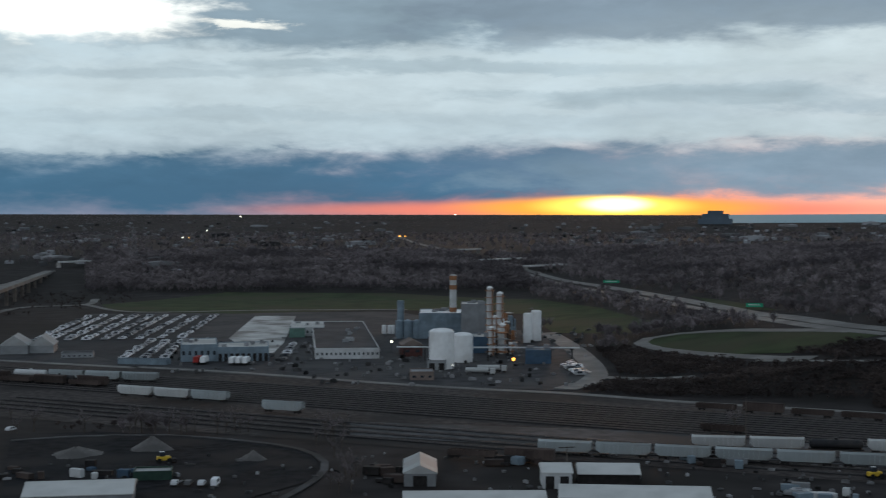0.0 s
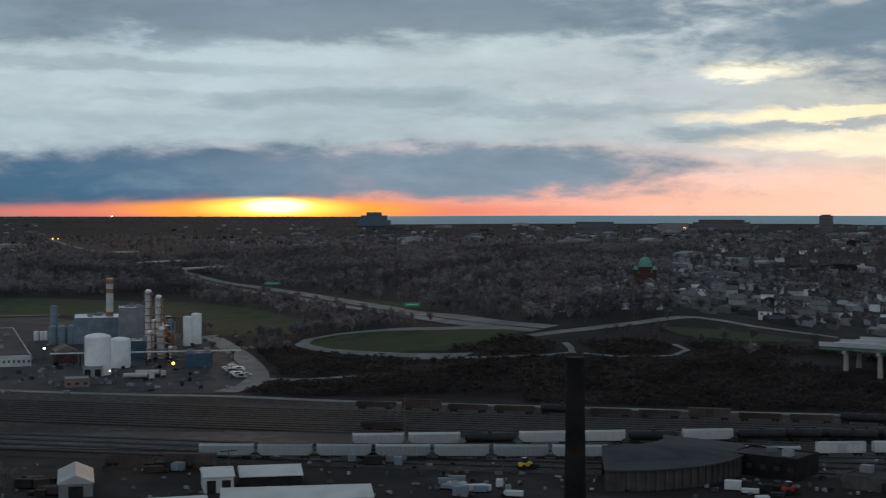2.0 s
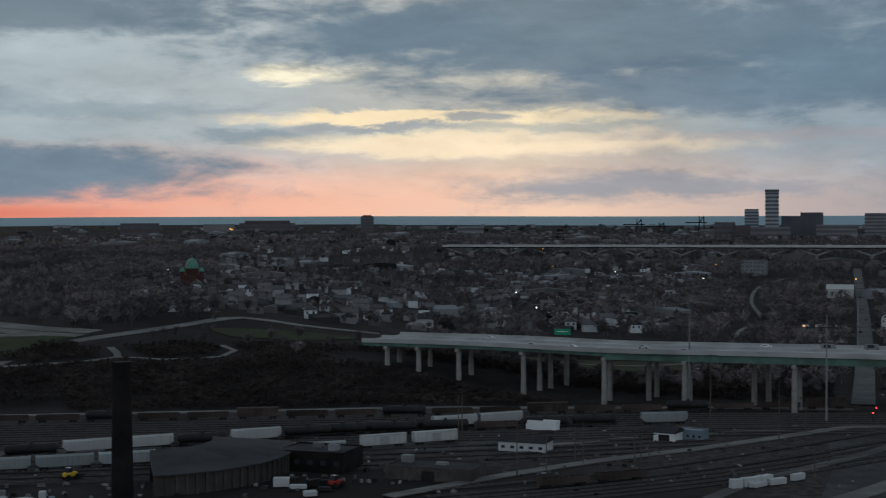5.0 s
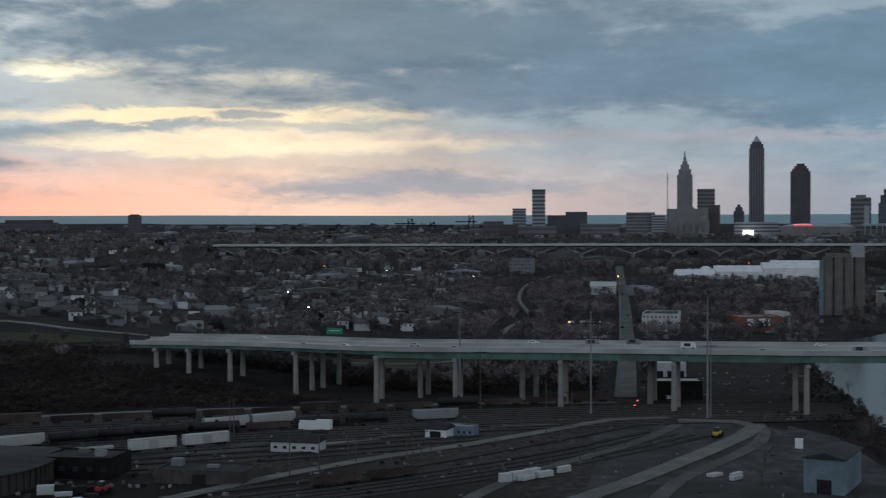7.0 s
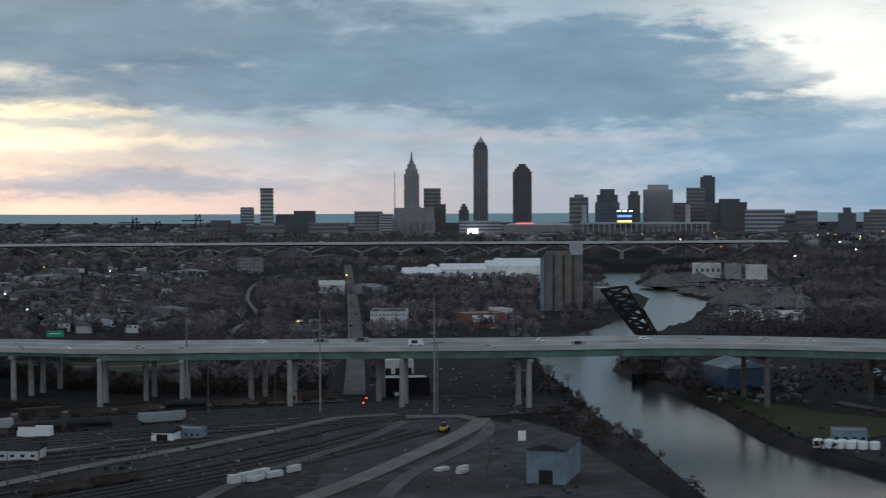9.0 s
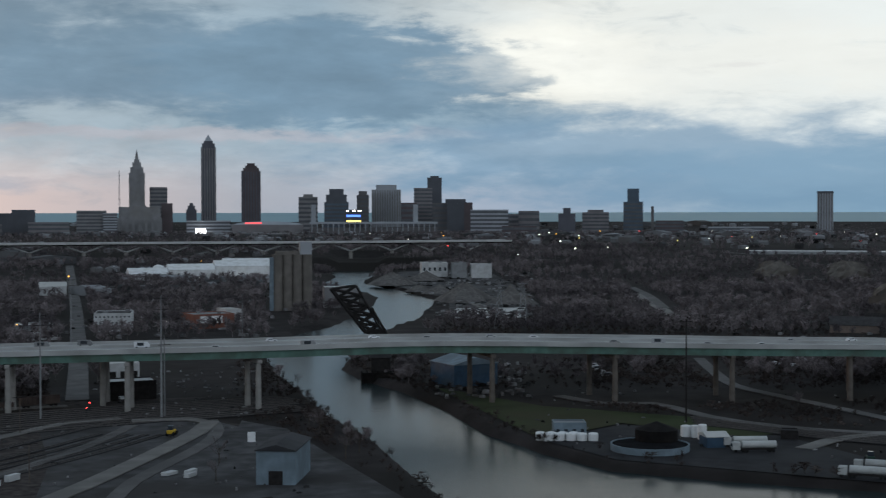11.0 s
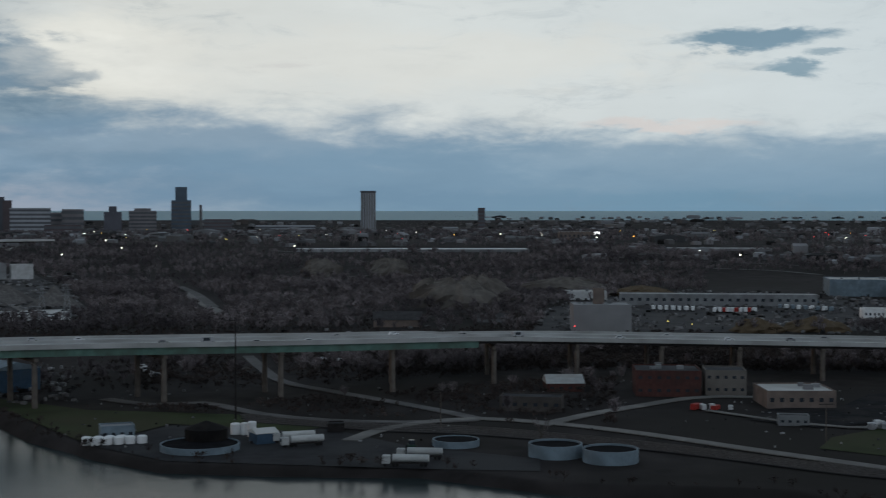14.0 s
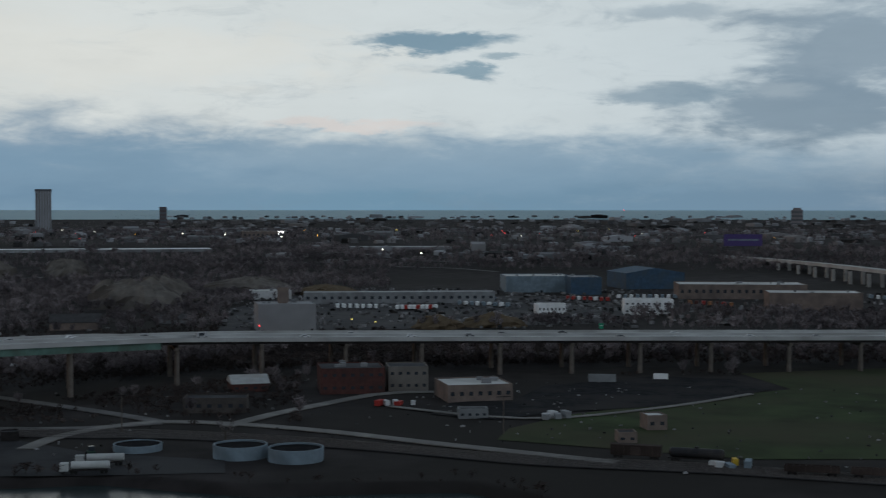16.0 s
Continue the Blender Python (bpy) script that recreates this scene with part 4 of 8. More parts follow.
building("container_office", "pale blue site office", ((326.7, 362.5), 10.5, 3.1, -42.0, 0.0), 6, M_PALEBLUE, M_METALROOF, "flat", -22, windows=5)
building("trailer", "long white box trailer body", ((297.0, 407.2), 11.5, 3.1, -36.1, 0.0), 4, M_WHITE, M_PALEROOF, "flat", -20)
building("blue_shed", "pale blue metal shed with a grey ridged roof and dark doorway", ((331.6, 218.4), 11.2, 9.8, -56.6, 0.0), 23, M_PALEBLUE, M_DARKROOF, "gable_y", -12, doors=1, rise=1.6)
building("blue_shed", "dark blue shed with a pale gable", ((563.8, 265.1), 22.2, 9.5, -64.8, 0.0), 22, M_BLUE, M_PALEBLUE, "gable_y", 30, rise=3)
building("scale_house", "tiny white cabin", ((390.6, 266.8), 2.6, 2.6, -55.7, 0.0), 3, M_WHITE, M_PALEROOF, "flat")
# brick works and cabins beyond the river
building("brick_workshop", "red brick workshop with a grey gabled roof", ((598.0, 33.9), 15.7, 3.4, -86.8, 0.0), 16, M_BRICK, M_METALROOF, "gable", 8, windows=4, rise=3)
building("brick_factory", "old red brick factory with boarded windows", ((587.9, -9.2), 27.0, 10.3, -90.9, 0.0), 24, M_BRICK, M_DARKROOF, "flat", 5, windows=7, rows=2, units=4)
building("concrete_mill", "weathered grey concrete mill", ((595.1, -32.9), 17.0, 10.0, -93.2, 0.0), 18, M_SILO, M_DARKROOF, "flat", 5, windows=5, rows=2)
building("block_building", "tan block building with a pale flat roof", ((559.8, -60.0), 26.9, 6.4, -96.1, 0.0), 26, M_TAN, M_PALEROOF, "flat", 14, windows=7, units=3)
building("ruin", "roofless block shell with window holes", ((536.2, 44.0), 23.9, 5.2, -85.3, 0.0), 12, M_ROUNDWALL, M_DARKROOF, "flat", -6, windows=6)
building("tank_house", "small square block house with a flat roof", ((481.7, -113.8), 7.2, 4.8, -103.3, 0.0), 9, M_TAN, M_PALEROOF, "flat", 18, windows=2)
building("hut", "small tan hut", ((455.6, -97.7), 6.3, 3.2, -102.1, 0.0), 7, M_TAN, M_DARKROOF, "flat", 10, windows=2)
building("hut", "small dark control hut on a frame", ((514.3, -52.5), 10.9, 3.2, -95.8, 0.0), 6, M_GREY, M_DARKROOF, "flat", 6, windows=4)
building("storage_trailer", "grey storage trailer on the grass edge", ((618.3, -120.9), 12.3, 2.9, -101.1, 0.0), 4, M_GREY, M_METALROOF, "flat")
building("storage_trailer", "white storage trailer", ((626.4, -149.4), 6.6, 2.0, -103.4, 0.0), 3, M_WHITE, M_PALEROOF, "flat")
building("hut", "small dark steel cabin", ((475.2, 106.5), 5.8, 2.7, -77.4, 0.0), 6, M_DARKSTEEL, M_DARKROOF, "flat")
building("blue_shed", "small blue shed with a pale roof", ((448.3, 123.6), 7.3, 3.6, -74.6, 0.0), 8, M_BLUE, M_PALEROOF, "gable", 20, rise=1.2)
# buildings beyond the bridge
building("plant_house", "grey-green plant house with small lit lamps", ((890.6, 27.4), 36.5, 17.2, -88.2, 0.0), 30, M_STONE, M_GREY, "flat", 6, units=4)
building("plant_tower", "pale square process tower", ((903.5, 30.0), 6.5, 26.6, -88.1, 0.0), 8, M_TAN, M_PALEROOF, "flat", 6)
building("white_warehouse", "low white warehouse", ((1219.9, 50.8), 34.4, 6.9, -87.6, 0.0), 25, M_OFFWHITE, M_PALEROOF, "flat", 6, units=3)
building("open_shed", "long open truck shed with a pale flat roof", ((1156.6, -57.0), 158.0, 9.2, -92.8, 0.0), 16, M_GREY, M_PALEROOF, "flat", 4, windows=24)
building("office", "white office with blue windows", ((1027.2, -163.0), 20.5, 7.3, -99.0, 0.0), 14, M_WHITE, M_PALEROOF, "flat", 5, windows=7)
building("pavilion", "low house with a broad brown roof", ((914.6, 163.1), 32.3, 4.7, -79.9, 0.0), 20, M_TAN, M_SHINGLE, "gable", 0, rise=5)
building("low_hall", "low hall with a pale roof", ((964.3, 104.9), 25.3, 2.6, -83.8, 0.0), 20, M_GREY, M_SHINGLE, "gable", 0, rise=3)
building("truck_depot", "large blue-grey depot building", ((1304.6, -194.1), 60.8, 14.8, -98.5, 0.0), 50, M_PALEBLUE, M_PALEROOF, "flat", 8, units=5)
building("truck_depot", "dark blue depot hall", ((1265.8, -232.5), 28.2, 15.5, -100.4, 0.0), 45, M_BLUE, M_GREY, "flat", 8, units=3)
building("depot_hall", "bright blue hall with a low gable", ((1352.4, -317.0), 60.2, 15.5, -103.2, 0.0), 60, M_BLUE, M_BLUE, "gable_y", 20, rise=5)
building("showroom", "white two-storey showroom with dark windows", ((1016.5, -233.5), 35.8, 10.8, -102.9, 0.0), 22, M_WHITE, M_PALEROOF, "flat", 6, windows=9, rows=2)
building("office", "small white office", ((1033.2, -162.8), 21.8, 6.7, -99.0, 0.0), 14, M_WHITE, M_PALEROOF, "flat", 6, windows=5)
building("long_mill", "long low mill with a white sawtooth roof", ((1191.8, -356.5), 110.3, 12.2, -106.7, 0.0), 50, M_TAN, M_PALEROOF, "flat", 8, windows=18, units=6)
building("warehouse", "long pinkish block warehouse", ((1053.1, -372.4), 70.6, 13.0, -109.5, 0.0), 40, M_TAN, M_PALEROOF, "flat", 8, units=3)
# halls and silos upriver
building("rust_hall", "rust red hall with a white sign panel", ((768.0, 554.0), 28.6, 9.1, -54.2, 0.0), 24, M_RUSTWALL, M_GREY, "flat", 20, units=2)
building("white_hall", "white hall beside the red hall", ((815.8, 571.4), 11.2, 8.8, -55.0, 0.0), 20, M_OFFWHITE, M_PALEROOF, "flat", 20)
building("white_hall", "white hall with rows of blue windows", ((719.1, 599.1), 23.7, 11.3, -50.2, 0.0), 30, M_OFFWHITE, M_DARKROOF, "flat", -4, windows=9, rows=3, units=4)
building("marina_hall", "pale curved-roof hall", ((1006.6, 908.6), 24.4, 8.2, -47.9, 0.2), 20, M_OFFWHITE, M_PALEROOF, "gable", 0, rise=4)
building("school", "pale low flat-roofed block", ((702.4, 647.0), 28.6, 3.4, -47.3, 0.0), 24, M_GREY, M_PALEROOF, "flat", 3)
building("greenhouse_shed", "long low shed with a pale roof", ((651.4, 597.7), 19.5, 2.8, -47.5, 0.0), 18, M_OFFWHITE, M_PALEROOF, "flat", 3)
building("apartment_block", "white four-storey flats with dark windows", ((1176.9, 1194.6), 26.5, 17.4, -44.6, 7.1), 24, M_GREY, M_DARKROOF, "flat", -10, windows=6, rows=4)
building("river_store", "square concrete store by the water", ((978.9, 580.4), 27.6, 16.2, -59.3, 0.0), 26, M_STONE, M_PALEROOF, "flat", 4)
building("under_bridge_hall", "white hall beneath the bridge", ((510.9, 419.4), 14.7, 7.4, -50.6, 0.0), 16, M_OFFWHITE, M_PALEROOF, "flat", 10, doors=3)
building("canopy", "low dark canopy with parked cars beneath", ((458.9, 372.4), 20.0, 7.2, -50.9, 0.0), 14, M_DARKSTEEL, M_OFFWHITE, "flat", 8)
building("stone_works", "pale block of the stone works", ((1420.2, 719.4), 29.4, 15.3, -63.1, 4.4), 30, M_OFFWHITE, M_PALEROOF, "flat", 5, windows=5, units=3)
building("stone_works", "dark crusher tower of the stone works", ((1418.3, 687.2), 16.5, 16.5, -64.1, 3.8), 20, M_GREY, M_DARKROOF, "flat", 5, units=2)
building("stone_works", "grey screening house of the stone works", ((1431.6, 666.1), 22.9, 15.2, -65.0, 3.6), 20, M_OFFWHITE, M_PALEROOF, "flat", 5, units=2)
building("low_depot", "very long low depot with a white roof", ((1968.8, 414.5), 163.9, 3.7, -78.1, 18.3), 60, M_GREY, M_WHITE, "flat", 3)
building("low_depot", "very long low depot with a white roof", ((1992.9, 245.7), 161.4, 3.7, -83.0, 18.1), 70, M_GREY, M_WHITE, "flat", 3)
building("low_depot", "long low depot with a pale roof", ((2045.8, -94.3), 164.7, 3.2, -92.6, 19.9), 50, M_GREY, M_PALEROOF, "flat", 3)
building("low_depot", "low brick depot with a pale roof", ((2477.0, 122.6), 60.9, 13.8, -87.2, 26.0), 60, M_TAN, M_PALEROOF, "flat", 3, windows=8)
# the plant: offices and halls
building("plant_office", "pale blue-grey plant office with a stepped roof", ((-127.2, 731.0), 18.9, 8.5, 9.9, 0.0), 40, M_PALEBLUE, M_PALEROOF, "flat", 0, windows=6, units=5)
building("loading_hall", "long pale loading hall with truck doors", ((-104.5, 733.6), 26.7, 7.1, 8.1, 0.0), 30, M_PALEBLUE, M_PALEROOF, "flat", 0, doors=9, units=5)
building("flat_hall", "wide hall with a dark flat roof and pale front", ((-50.8, 746.3), 34.2, 5.3, 3.9, 0.0), 190, M_OFFWHITE, M_DARKROOF, "flat", 2, windows=14, units=9)
building("store_hall", "low pale store with a white roof", ((-85.3, 883.9), 20.9, 5.7, 5.5, 0.0), 45, M_OFFWHITE, M_PALEROOF, "flat", 0, windows=7, units=3)
building("green_tent_store", "dull green store shed", ((-91.0, 875.3), 9.8, 5.3, 5.9, 0.0), 20, M_GREENSTEEL, M_GREY, "flat")
building("tent_shed", "grey ridged storage shed", ((-235.0, 767.8), 14.8, 4.9, 17.0, 0.0), 24, M_GREY, M_METALROOF, "gable_y", -6, rise=5)
building("tent_shed", "grey ridged storage shed", ((-221.7, 773.9), 12.9, 4.4, 16.0, 0.0), 24, M_GREY, M_METALROOF, "gable_y", -6, rise=5)
building("guard_shed", "low dark-roofed shed", ((-195.8, 749.9), 16.7, 2.4, 14.6, 0.0), 10, M_GREY, M_DARKROOF, "flat", -4, windows=6)
building("long_wall_shed", "long low blue-grey shed by the road", ((-153.9, 716.7), 26.3, 2.3, 12.1, 0.0), 6, M_PALEBLUE, M_DARKROOF, "flat", -22)
building("process_hall", "large white process hall with blue panels", ((0.4, 869.0), 30.1, 15.4, -0.0, 0.0), 40, M_PALEBLUE, M_WHITE, "flat", 0, units=7)
building("process_hall", "white block hall behind the tanks", ((18.5, 845.8), 15.0, 22.5, -1.3, 0.0), 26, M_GREY, M_PALEROOF, "flat", 0, units=4)
building("blue_hall", "dark blue process hall", ((21.1, 777.7), 9.4, 8.7, -1.6, 0.0), 26, M_BLUE, M_PALEROOF, "flat", 0, units=2)
building("blue_hall", "blue sheet-metal pump house", ((48.7, 715.3), 13.0, 6.9, -3.9, 0.4), 22, M_BLUE, M_BLUE, "flat", 0, units=2)
building("brick_gatehouse", "brick gatehouse with a pale gabled roof", ((-16.4, 757.8), 11.0, 6.1, 1.2, 0.0), 18, M_BRICK, M_TAN, "gable_y", 6, rise=3, windows=2)
building("stone_store", "low tan block store", ((-9.6, 649.9), 11.0, 3.6, 0.8, 0.0), 14, M_TAN, M_GREY, "flat", 2, windows=3)
building("pump_house", "small grey pump house", ((-3.0, 692.0), 9.5, 4.5, 0.2, 0.0), 12, M_GREY, M_DARKROOF, "flat", 0, doors=2)


def tank(name, label, t, x, y, r, h, mat, top="dome", rings=0, group="", lid=None):
    if len(label.split()) < 5:
        label += " on the works ground"
    e = thing(name, label, "tank", pose(x, y, t, 0, 0, 0), group)
    if top != "open":
        part("shell", drum(B(), 0, 0, 0, r, r, h, 28), mat, e)
    if top == "dome":
        part("roof", dome(B(), 0, 0, h, r, r * 0.28, 28, 4), lid or mat, e)
    elif top == "cone":
        part("roof", drum(B(), 0, 0, h, r, 0.3, r * 0.35, 28), lid or mat, e)
    elif top == "open":
        part("water", drum(B(), 0, 0, 0, r - 0.5, r - 0.5, h * 0.86, 28), M_PIT, e, "dark basin surface")
        bm = B()
        hoop = []
        for k in range(28):
            a = 2 * math.pi * k / 28
            hoop.append([bm.verts.new((q * math.cos(a), q * math.sin(a), zz)) for q, zz in ((r - 0.5, 0), (r, 0), (r, h), (r - 0.5, h))])
        for k in range(28):
            p, q = hoop[k], hoop[(k + 1) % 28]
            for i in range(4):
                bm.faces.new((p[i], p[(i + 1) % 4], q[(i + 1) % 4], q[i]))
        bmesh.ops.recalc_face_normals(bm, faces=bm.faces[:])
        part("ring_wall", bm, mat, e)
    for k in range(rings):
        part("band", drum(B(), 0, 0, h * (k + 0.5) / rings, r + 0.12, r + 0.12, 0.3, 28), mat, e)
    return e


def at_tank(name, label, fr, mat, top="dome", rings=0, group="", lid=None):
    (x, y), w, h, rz, z = fr
    d = Vector((x, y)).normalized() * w / 2
    return tank(name, label, z - 0.2, x + d.x, y + d.y, w / 2, h, mat, top, rings, group, lid)


G1 = "plant tanks"
at_tank("storage_tank", "tall white cylindrical storage tank", ((-0.6, 695.0), 12.6, 18.7, 0.1, 0.0), M_WHITE, "dome", 3, G1)
at_tank("storage_tank", "tall white cylindrical storage tank", ((10.2, 726.9), 10.8, 14.3, -0.8, 0.0), M_WHITE, "dome", 3, G1)
for fr in [((-26.9, 868.6), 4.9, 11.2, 1.8, 0.0), ((-21.6, 868.7), 5.6, 11.2, 1.4, 0.0), ((-16.0, 868.9), 5.6, 11.2, 1.1, 0.0)]:
    at_tank("silo", "slim blue-grey steel silo", fr, M_PALEBLUE, "cone", 2, "plant silos")
for fr in [((50.5, 833.5), 5.4, 17.5, -3.5, 0.5), ((56.1, 842.1), 6.1, 18.3, -3.8, 0.7)]:
    at_tank("silo", "tall white silo", fr, M_WHITE, "dome", 2, "plant silos")
for fr in [((-37.7, 901.2), 2.9, 5.8, 2.4, 0.0), ((-34.5, 901.3), 2.2, 5.8, 2.2, 0.0), ((-32.1, 901.4), 2.5, 5.8, 2.0, 0.0)]:
    at_tank("small_tank", "small white tank", fr, M_WHITE, "dome", 0, "small tanks")
at_tank("vent_tower", "pale blue vent tower", ((-27.4, 909.6), 4.4, 21.3, 1.7, 0.0), M_PALEBLUE, "flat", 3)
at_tank("chimney_stack", "banded rust and white chimney stack", ((6.4, 877.0), 4.2, 39.6, -0.4, 0.0), M_OFFWHITE, "flat", 4)
for fr in [((6.4, 877.0), 4.2, 38.9, -0.4, 0.0), ]:
    (x, y), w, h, rz, z = fr
    d = Vector((x, y)).normalized() * w / 2
    for zz in (0.42, 0.78, 0.93):
        part("rust_band", drum(B(), 0, 0, h * zz, w / 2 + 0.15, w / 2 + 0.15, h * 0.07, 20), M_RUST, bpy.data.objects["chimney_stack"], "rust-stained band")


def column(fr, label, bands):
    (x, y), w, h, rz, z = fr
    e = thing("distillation_column", label, "column", pose(x, y, z - 0.2, 0, 0, rz), "process columns")
    part("shell", drum(B(), 0, w / 2, 0, w / 2, w / 2 * 0.9, h, 16), M_OFFWHITE, e)
    part("cap", dome(B(), 0, w / 2, h, w / 2 * 0.9, w / 3, 16, 3), M_WHITE, e)
    for k in range(bands):
        part("platform", drum(B(), 0, w / 2, h * (k + 0.6) / bands, w / 2 + 0.9, w / 2 + 0.9, 0.35, 12), M_RUST, e, "rusty platform ring")
    part("ladder", box(B(), w / 2 * 0.7, 0.0, 0, 0.6, 0.3, h), M_RUST, e, "rusty ladder cage")


column(((26.7, 796.6), 3.9, 35.3, -1.9, 0.0), "white process column with rusty platforms", 9)
column(((32.1, 790.3), 4.1, 32.5, -2.3, 0.0), "white process column with rusty platforms", 8)
column(((29.0, 780.5), 2.5, 20.4, -2.1, 0.0), "rust-stained process column", 6)
column(((33.0, 770.3), 3.7, 16.5, -2.5, 0.0), "rust-stained process column", 5)
column(((26.3, 764.5), 3.1, 15.4, -2.0, 0.0), "short process column with rusty platforms", 4)
column(((37.3, 770.1), 2.5, 6.2, -2.8, 0.1), "short white process vessel", 2)
# pipe rack between columns and tanks
px, py = (19.7, 735.7)
rack = thing("pipe_rack", "grey steel pipe rack across the plant", "pipe rack", pose(px, py, 0, 0, 0, -2))
for k in range(9):
    part("post", box(B(), -40 + k * 11, 0, 0, 0.6, 0.6, 7), M_DARKSTEEL, rack)
for k in range(4):
    part("pipe", drum(B(), 0, 0, 0, 0.35, 0.35, 96, 8, Matrix.Translation((4, -0.9 + k * 0.7, 7.3)) @ Matrix.Rotation(math.pi / 2, 4, "Y")), M_OFFWHITE, rack)
# smaller vessels, frames and pumps packed round the columns
rp = random.Random(21)
PA_, PB_, PC_ = Vector((17.5, 746.8)), Vector((42.4, 744.8)), Vector((45.5, 931.9))
for k in range(34):
    s_, q_ = rp.random(), rp.random()
    p = PA_.lerp(PB_, s_).lerp(PC_, q_ * .9)
    w_, h_ = rp.uniform(1.2, 3.0), rp.uniform(3, 16)
    kind_ = rp.random()
    if kind_ < .5:
        tank("process_vessel", "upright process vessel with a domed top", -.1, p.x, p.y, w_, h_, rp.choice((M_WHITE, M_OFFWHITE, M_RUST, M_PALEBLUE)), "dome", rp.randint(0, 2), "process vessels")
    elif kind_ < .8:
        e = thing("steel_frame", "open steel process frame with decks", "steel frame", pose(p.x, p.y, -.1, 0, 0, rp.uniform(-8, 8)), "process frames")
        for sx_ in (-1, 1):
            for sy_ in (-1, 1):
                part("post", box(B(), sx_ * w_ * 1.2, sy_ * w_ * 1.2, 0, .4, .4, h_), M_DARKSTEEL, e)
        for z_ in range(1, int(h_ / 3.5) + 1):
            part("deck", box(B(), 0, 0, z_ * 3.5 - .3, w_ * 2.7, w_ * 2.7, .3), rp.choice((M_RUST, M_GREY, M_OFFWHITE)), e)
    else:
        ob = part("pump_cabin", box(B(), 0, 0, 0, w_ * 3, w_ * 2, 3.2, 0, .1), rp.choice((M_OFFWHITE, M_PALEBLUE, M_GREY)))
        ob.matrix_world = pose(p.x, p.y, -.1, 0, 0, rp.uniform(-6, 6))
        tagged(ob, "small sheet-metal pump cabin beside process vessels", "cabin", "pump cabins")
# concrete grain silos upriver
silo = thing("grain_silo_block", "tall grey concrete grain silo with a headhouse", "silo", pose(*(933.1, 597.4), 0, 0, 0, -52))
_, sw, sh, _, _ = ((932.7, 598.1), 30.7, 44.2, -57.3, 0.0)
for k in range(4):
    part("bin", drum(B(), -sw / 2 + sw / 8 + k * sw / 4, sw / 8, 0, sw / 8, sw / 8, sh, 18), M_SILO, silo)
    part("bin", drum(B(), -sw / 2 + sw / 8 + k * sw / 4, sw / 8 * 3, 0, sw / 8, sw / 8, sh, 18), M_SILO, silo)
part("headhouse", box(B(), sw * 0.34, sw * 0.25, sh, sw * 0.3, sw * 0.4, sh * 0.22), M_PALETOWER, silo, "pale headhouse")
part("gallery", box(B(), -sw * 0.12, sw * 0.25, sh, sw * 0.6, sw * 0.25, sh * 0.06), M_SILO, silo)
part("leg", box(B(), -sw * 0.54, sw * 0.1, 0, 3.0, 3.0, sh * 0.95), M_PALEBLUE, silo, "pale elevator leg")
# white domes and covered stores
for fr, r_ in ((((1220.9, 966.2), 42.0, 6.9, -51.6, 3.6), 1), (((1262.5, 939.9), 50.5, 10.1, -53.3, 4.0), 1), (((1308.6, 904.8), 60.3, 12.7, -55.3, 4.5), 1), (((1370.8, 939.7), 56.3, 10.6, -55.6, 6.6), 1)):
    building("covered_store", "long white membrane store hall", fr, 40, M_WHITE, M_WHITE, "gable", 6, rise=6)
(x, y), w, h, rz, z = ((1258.2, 975.4), 14.7, 8.9, -52.2, 4.5)
e = thing("storage_dome", "white storage dome beside covered stores", "dome", pose(x, y, z))
part("drum", drum(B(), 0, w / 2, 0, w / 2, w / 2, h, 24), M_WHITE, e)
part("shell", dome(B(), 0, w / 2, h, w / 2, w * 0.42, 24, 6), M_WHITE, e)

# clarifier basins and tanks by the river
at_tank("basin", "open round blue-grey settling basin", ((447.9, 60.8), 15.6, 2.4, -82.3, 0.0), M_PALEBLUE, "open", 0, "basins")
at_tank("basin", "open round blue-grey settling basin", ((432.1, 27.7), 17.1, 4.3, -86.3, 0.0), M_PALEBLUE, "open", 0, "basins")
at_tank("basin", "open round blue-grey settling basin", ((424.9, 10.6), 17.3, 4.3, -88.6, 0.0), M_PALEBLUE, "open", 0, "basins")
at_tank("basin", "low wide blue-grey basin wall", ((422.9, 138.4), 25.6, 2.5, -71.9, 0.0), M_PALEBLUE, "open", 0, "basins")
at_tank("dark_tank", "rust brown conical-roofed tank", ((437.8, 141.1), 14.1, 5.8, -72.1, 0.0), M_DARKBRICK, "cone")
for fr in [((464.6, 139.3), 3.6, 3.9, -73.3, 0.0), ((464.5, 136.1), 2.6, 4.3, -73.7, 0.0), ((461.3, 132.6), 3.0, 5.2, -74.0, 0.0)]:
    at_tank("storage_tank", "small white tank on the river yard", fr, M_WHITE, "dome", 0, "river yard tanks")
for k in range(9):
    x, y = (437.9, 178.9)
    x2, y2 = (444.3, 165.3)
    tank("small_tank", "squat white tank", 0, x + (x2 - x) * k / 8, y + (y2 - y) * k / 8 + (k % 2) * 5, 1.7, 2.4, M_WHITE, "dome", 0, "squat tanks")
building("tank_office", "blue-grey office by the squat tanks", ((447.1, 174.7), 11.1, 4.6, -68.7, 0.0), 8, M_PALEBLUE, M_GREY, "flat", 6, windows=4)

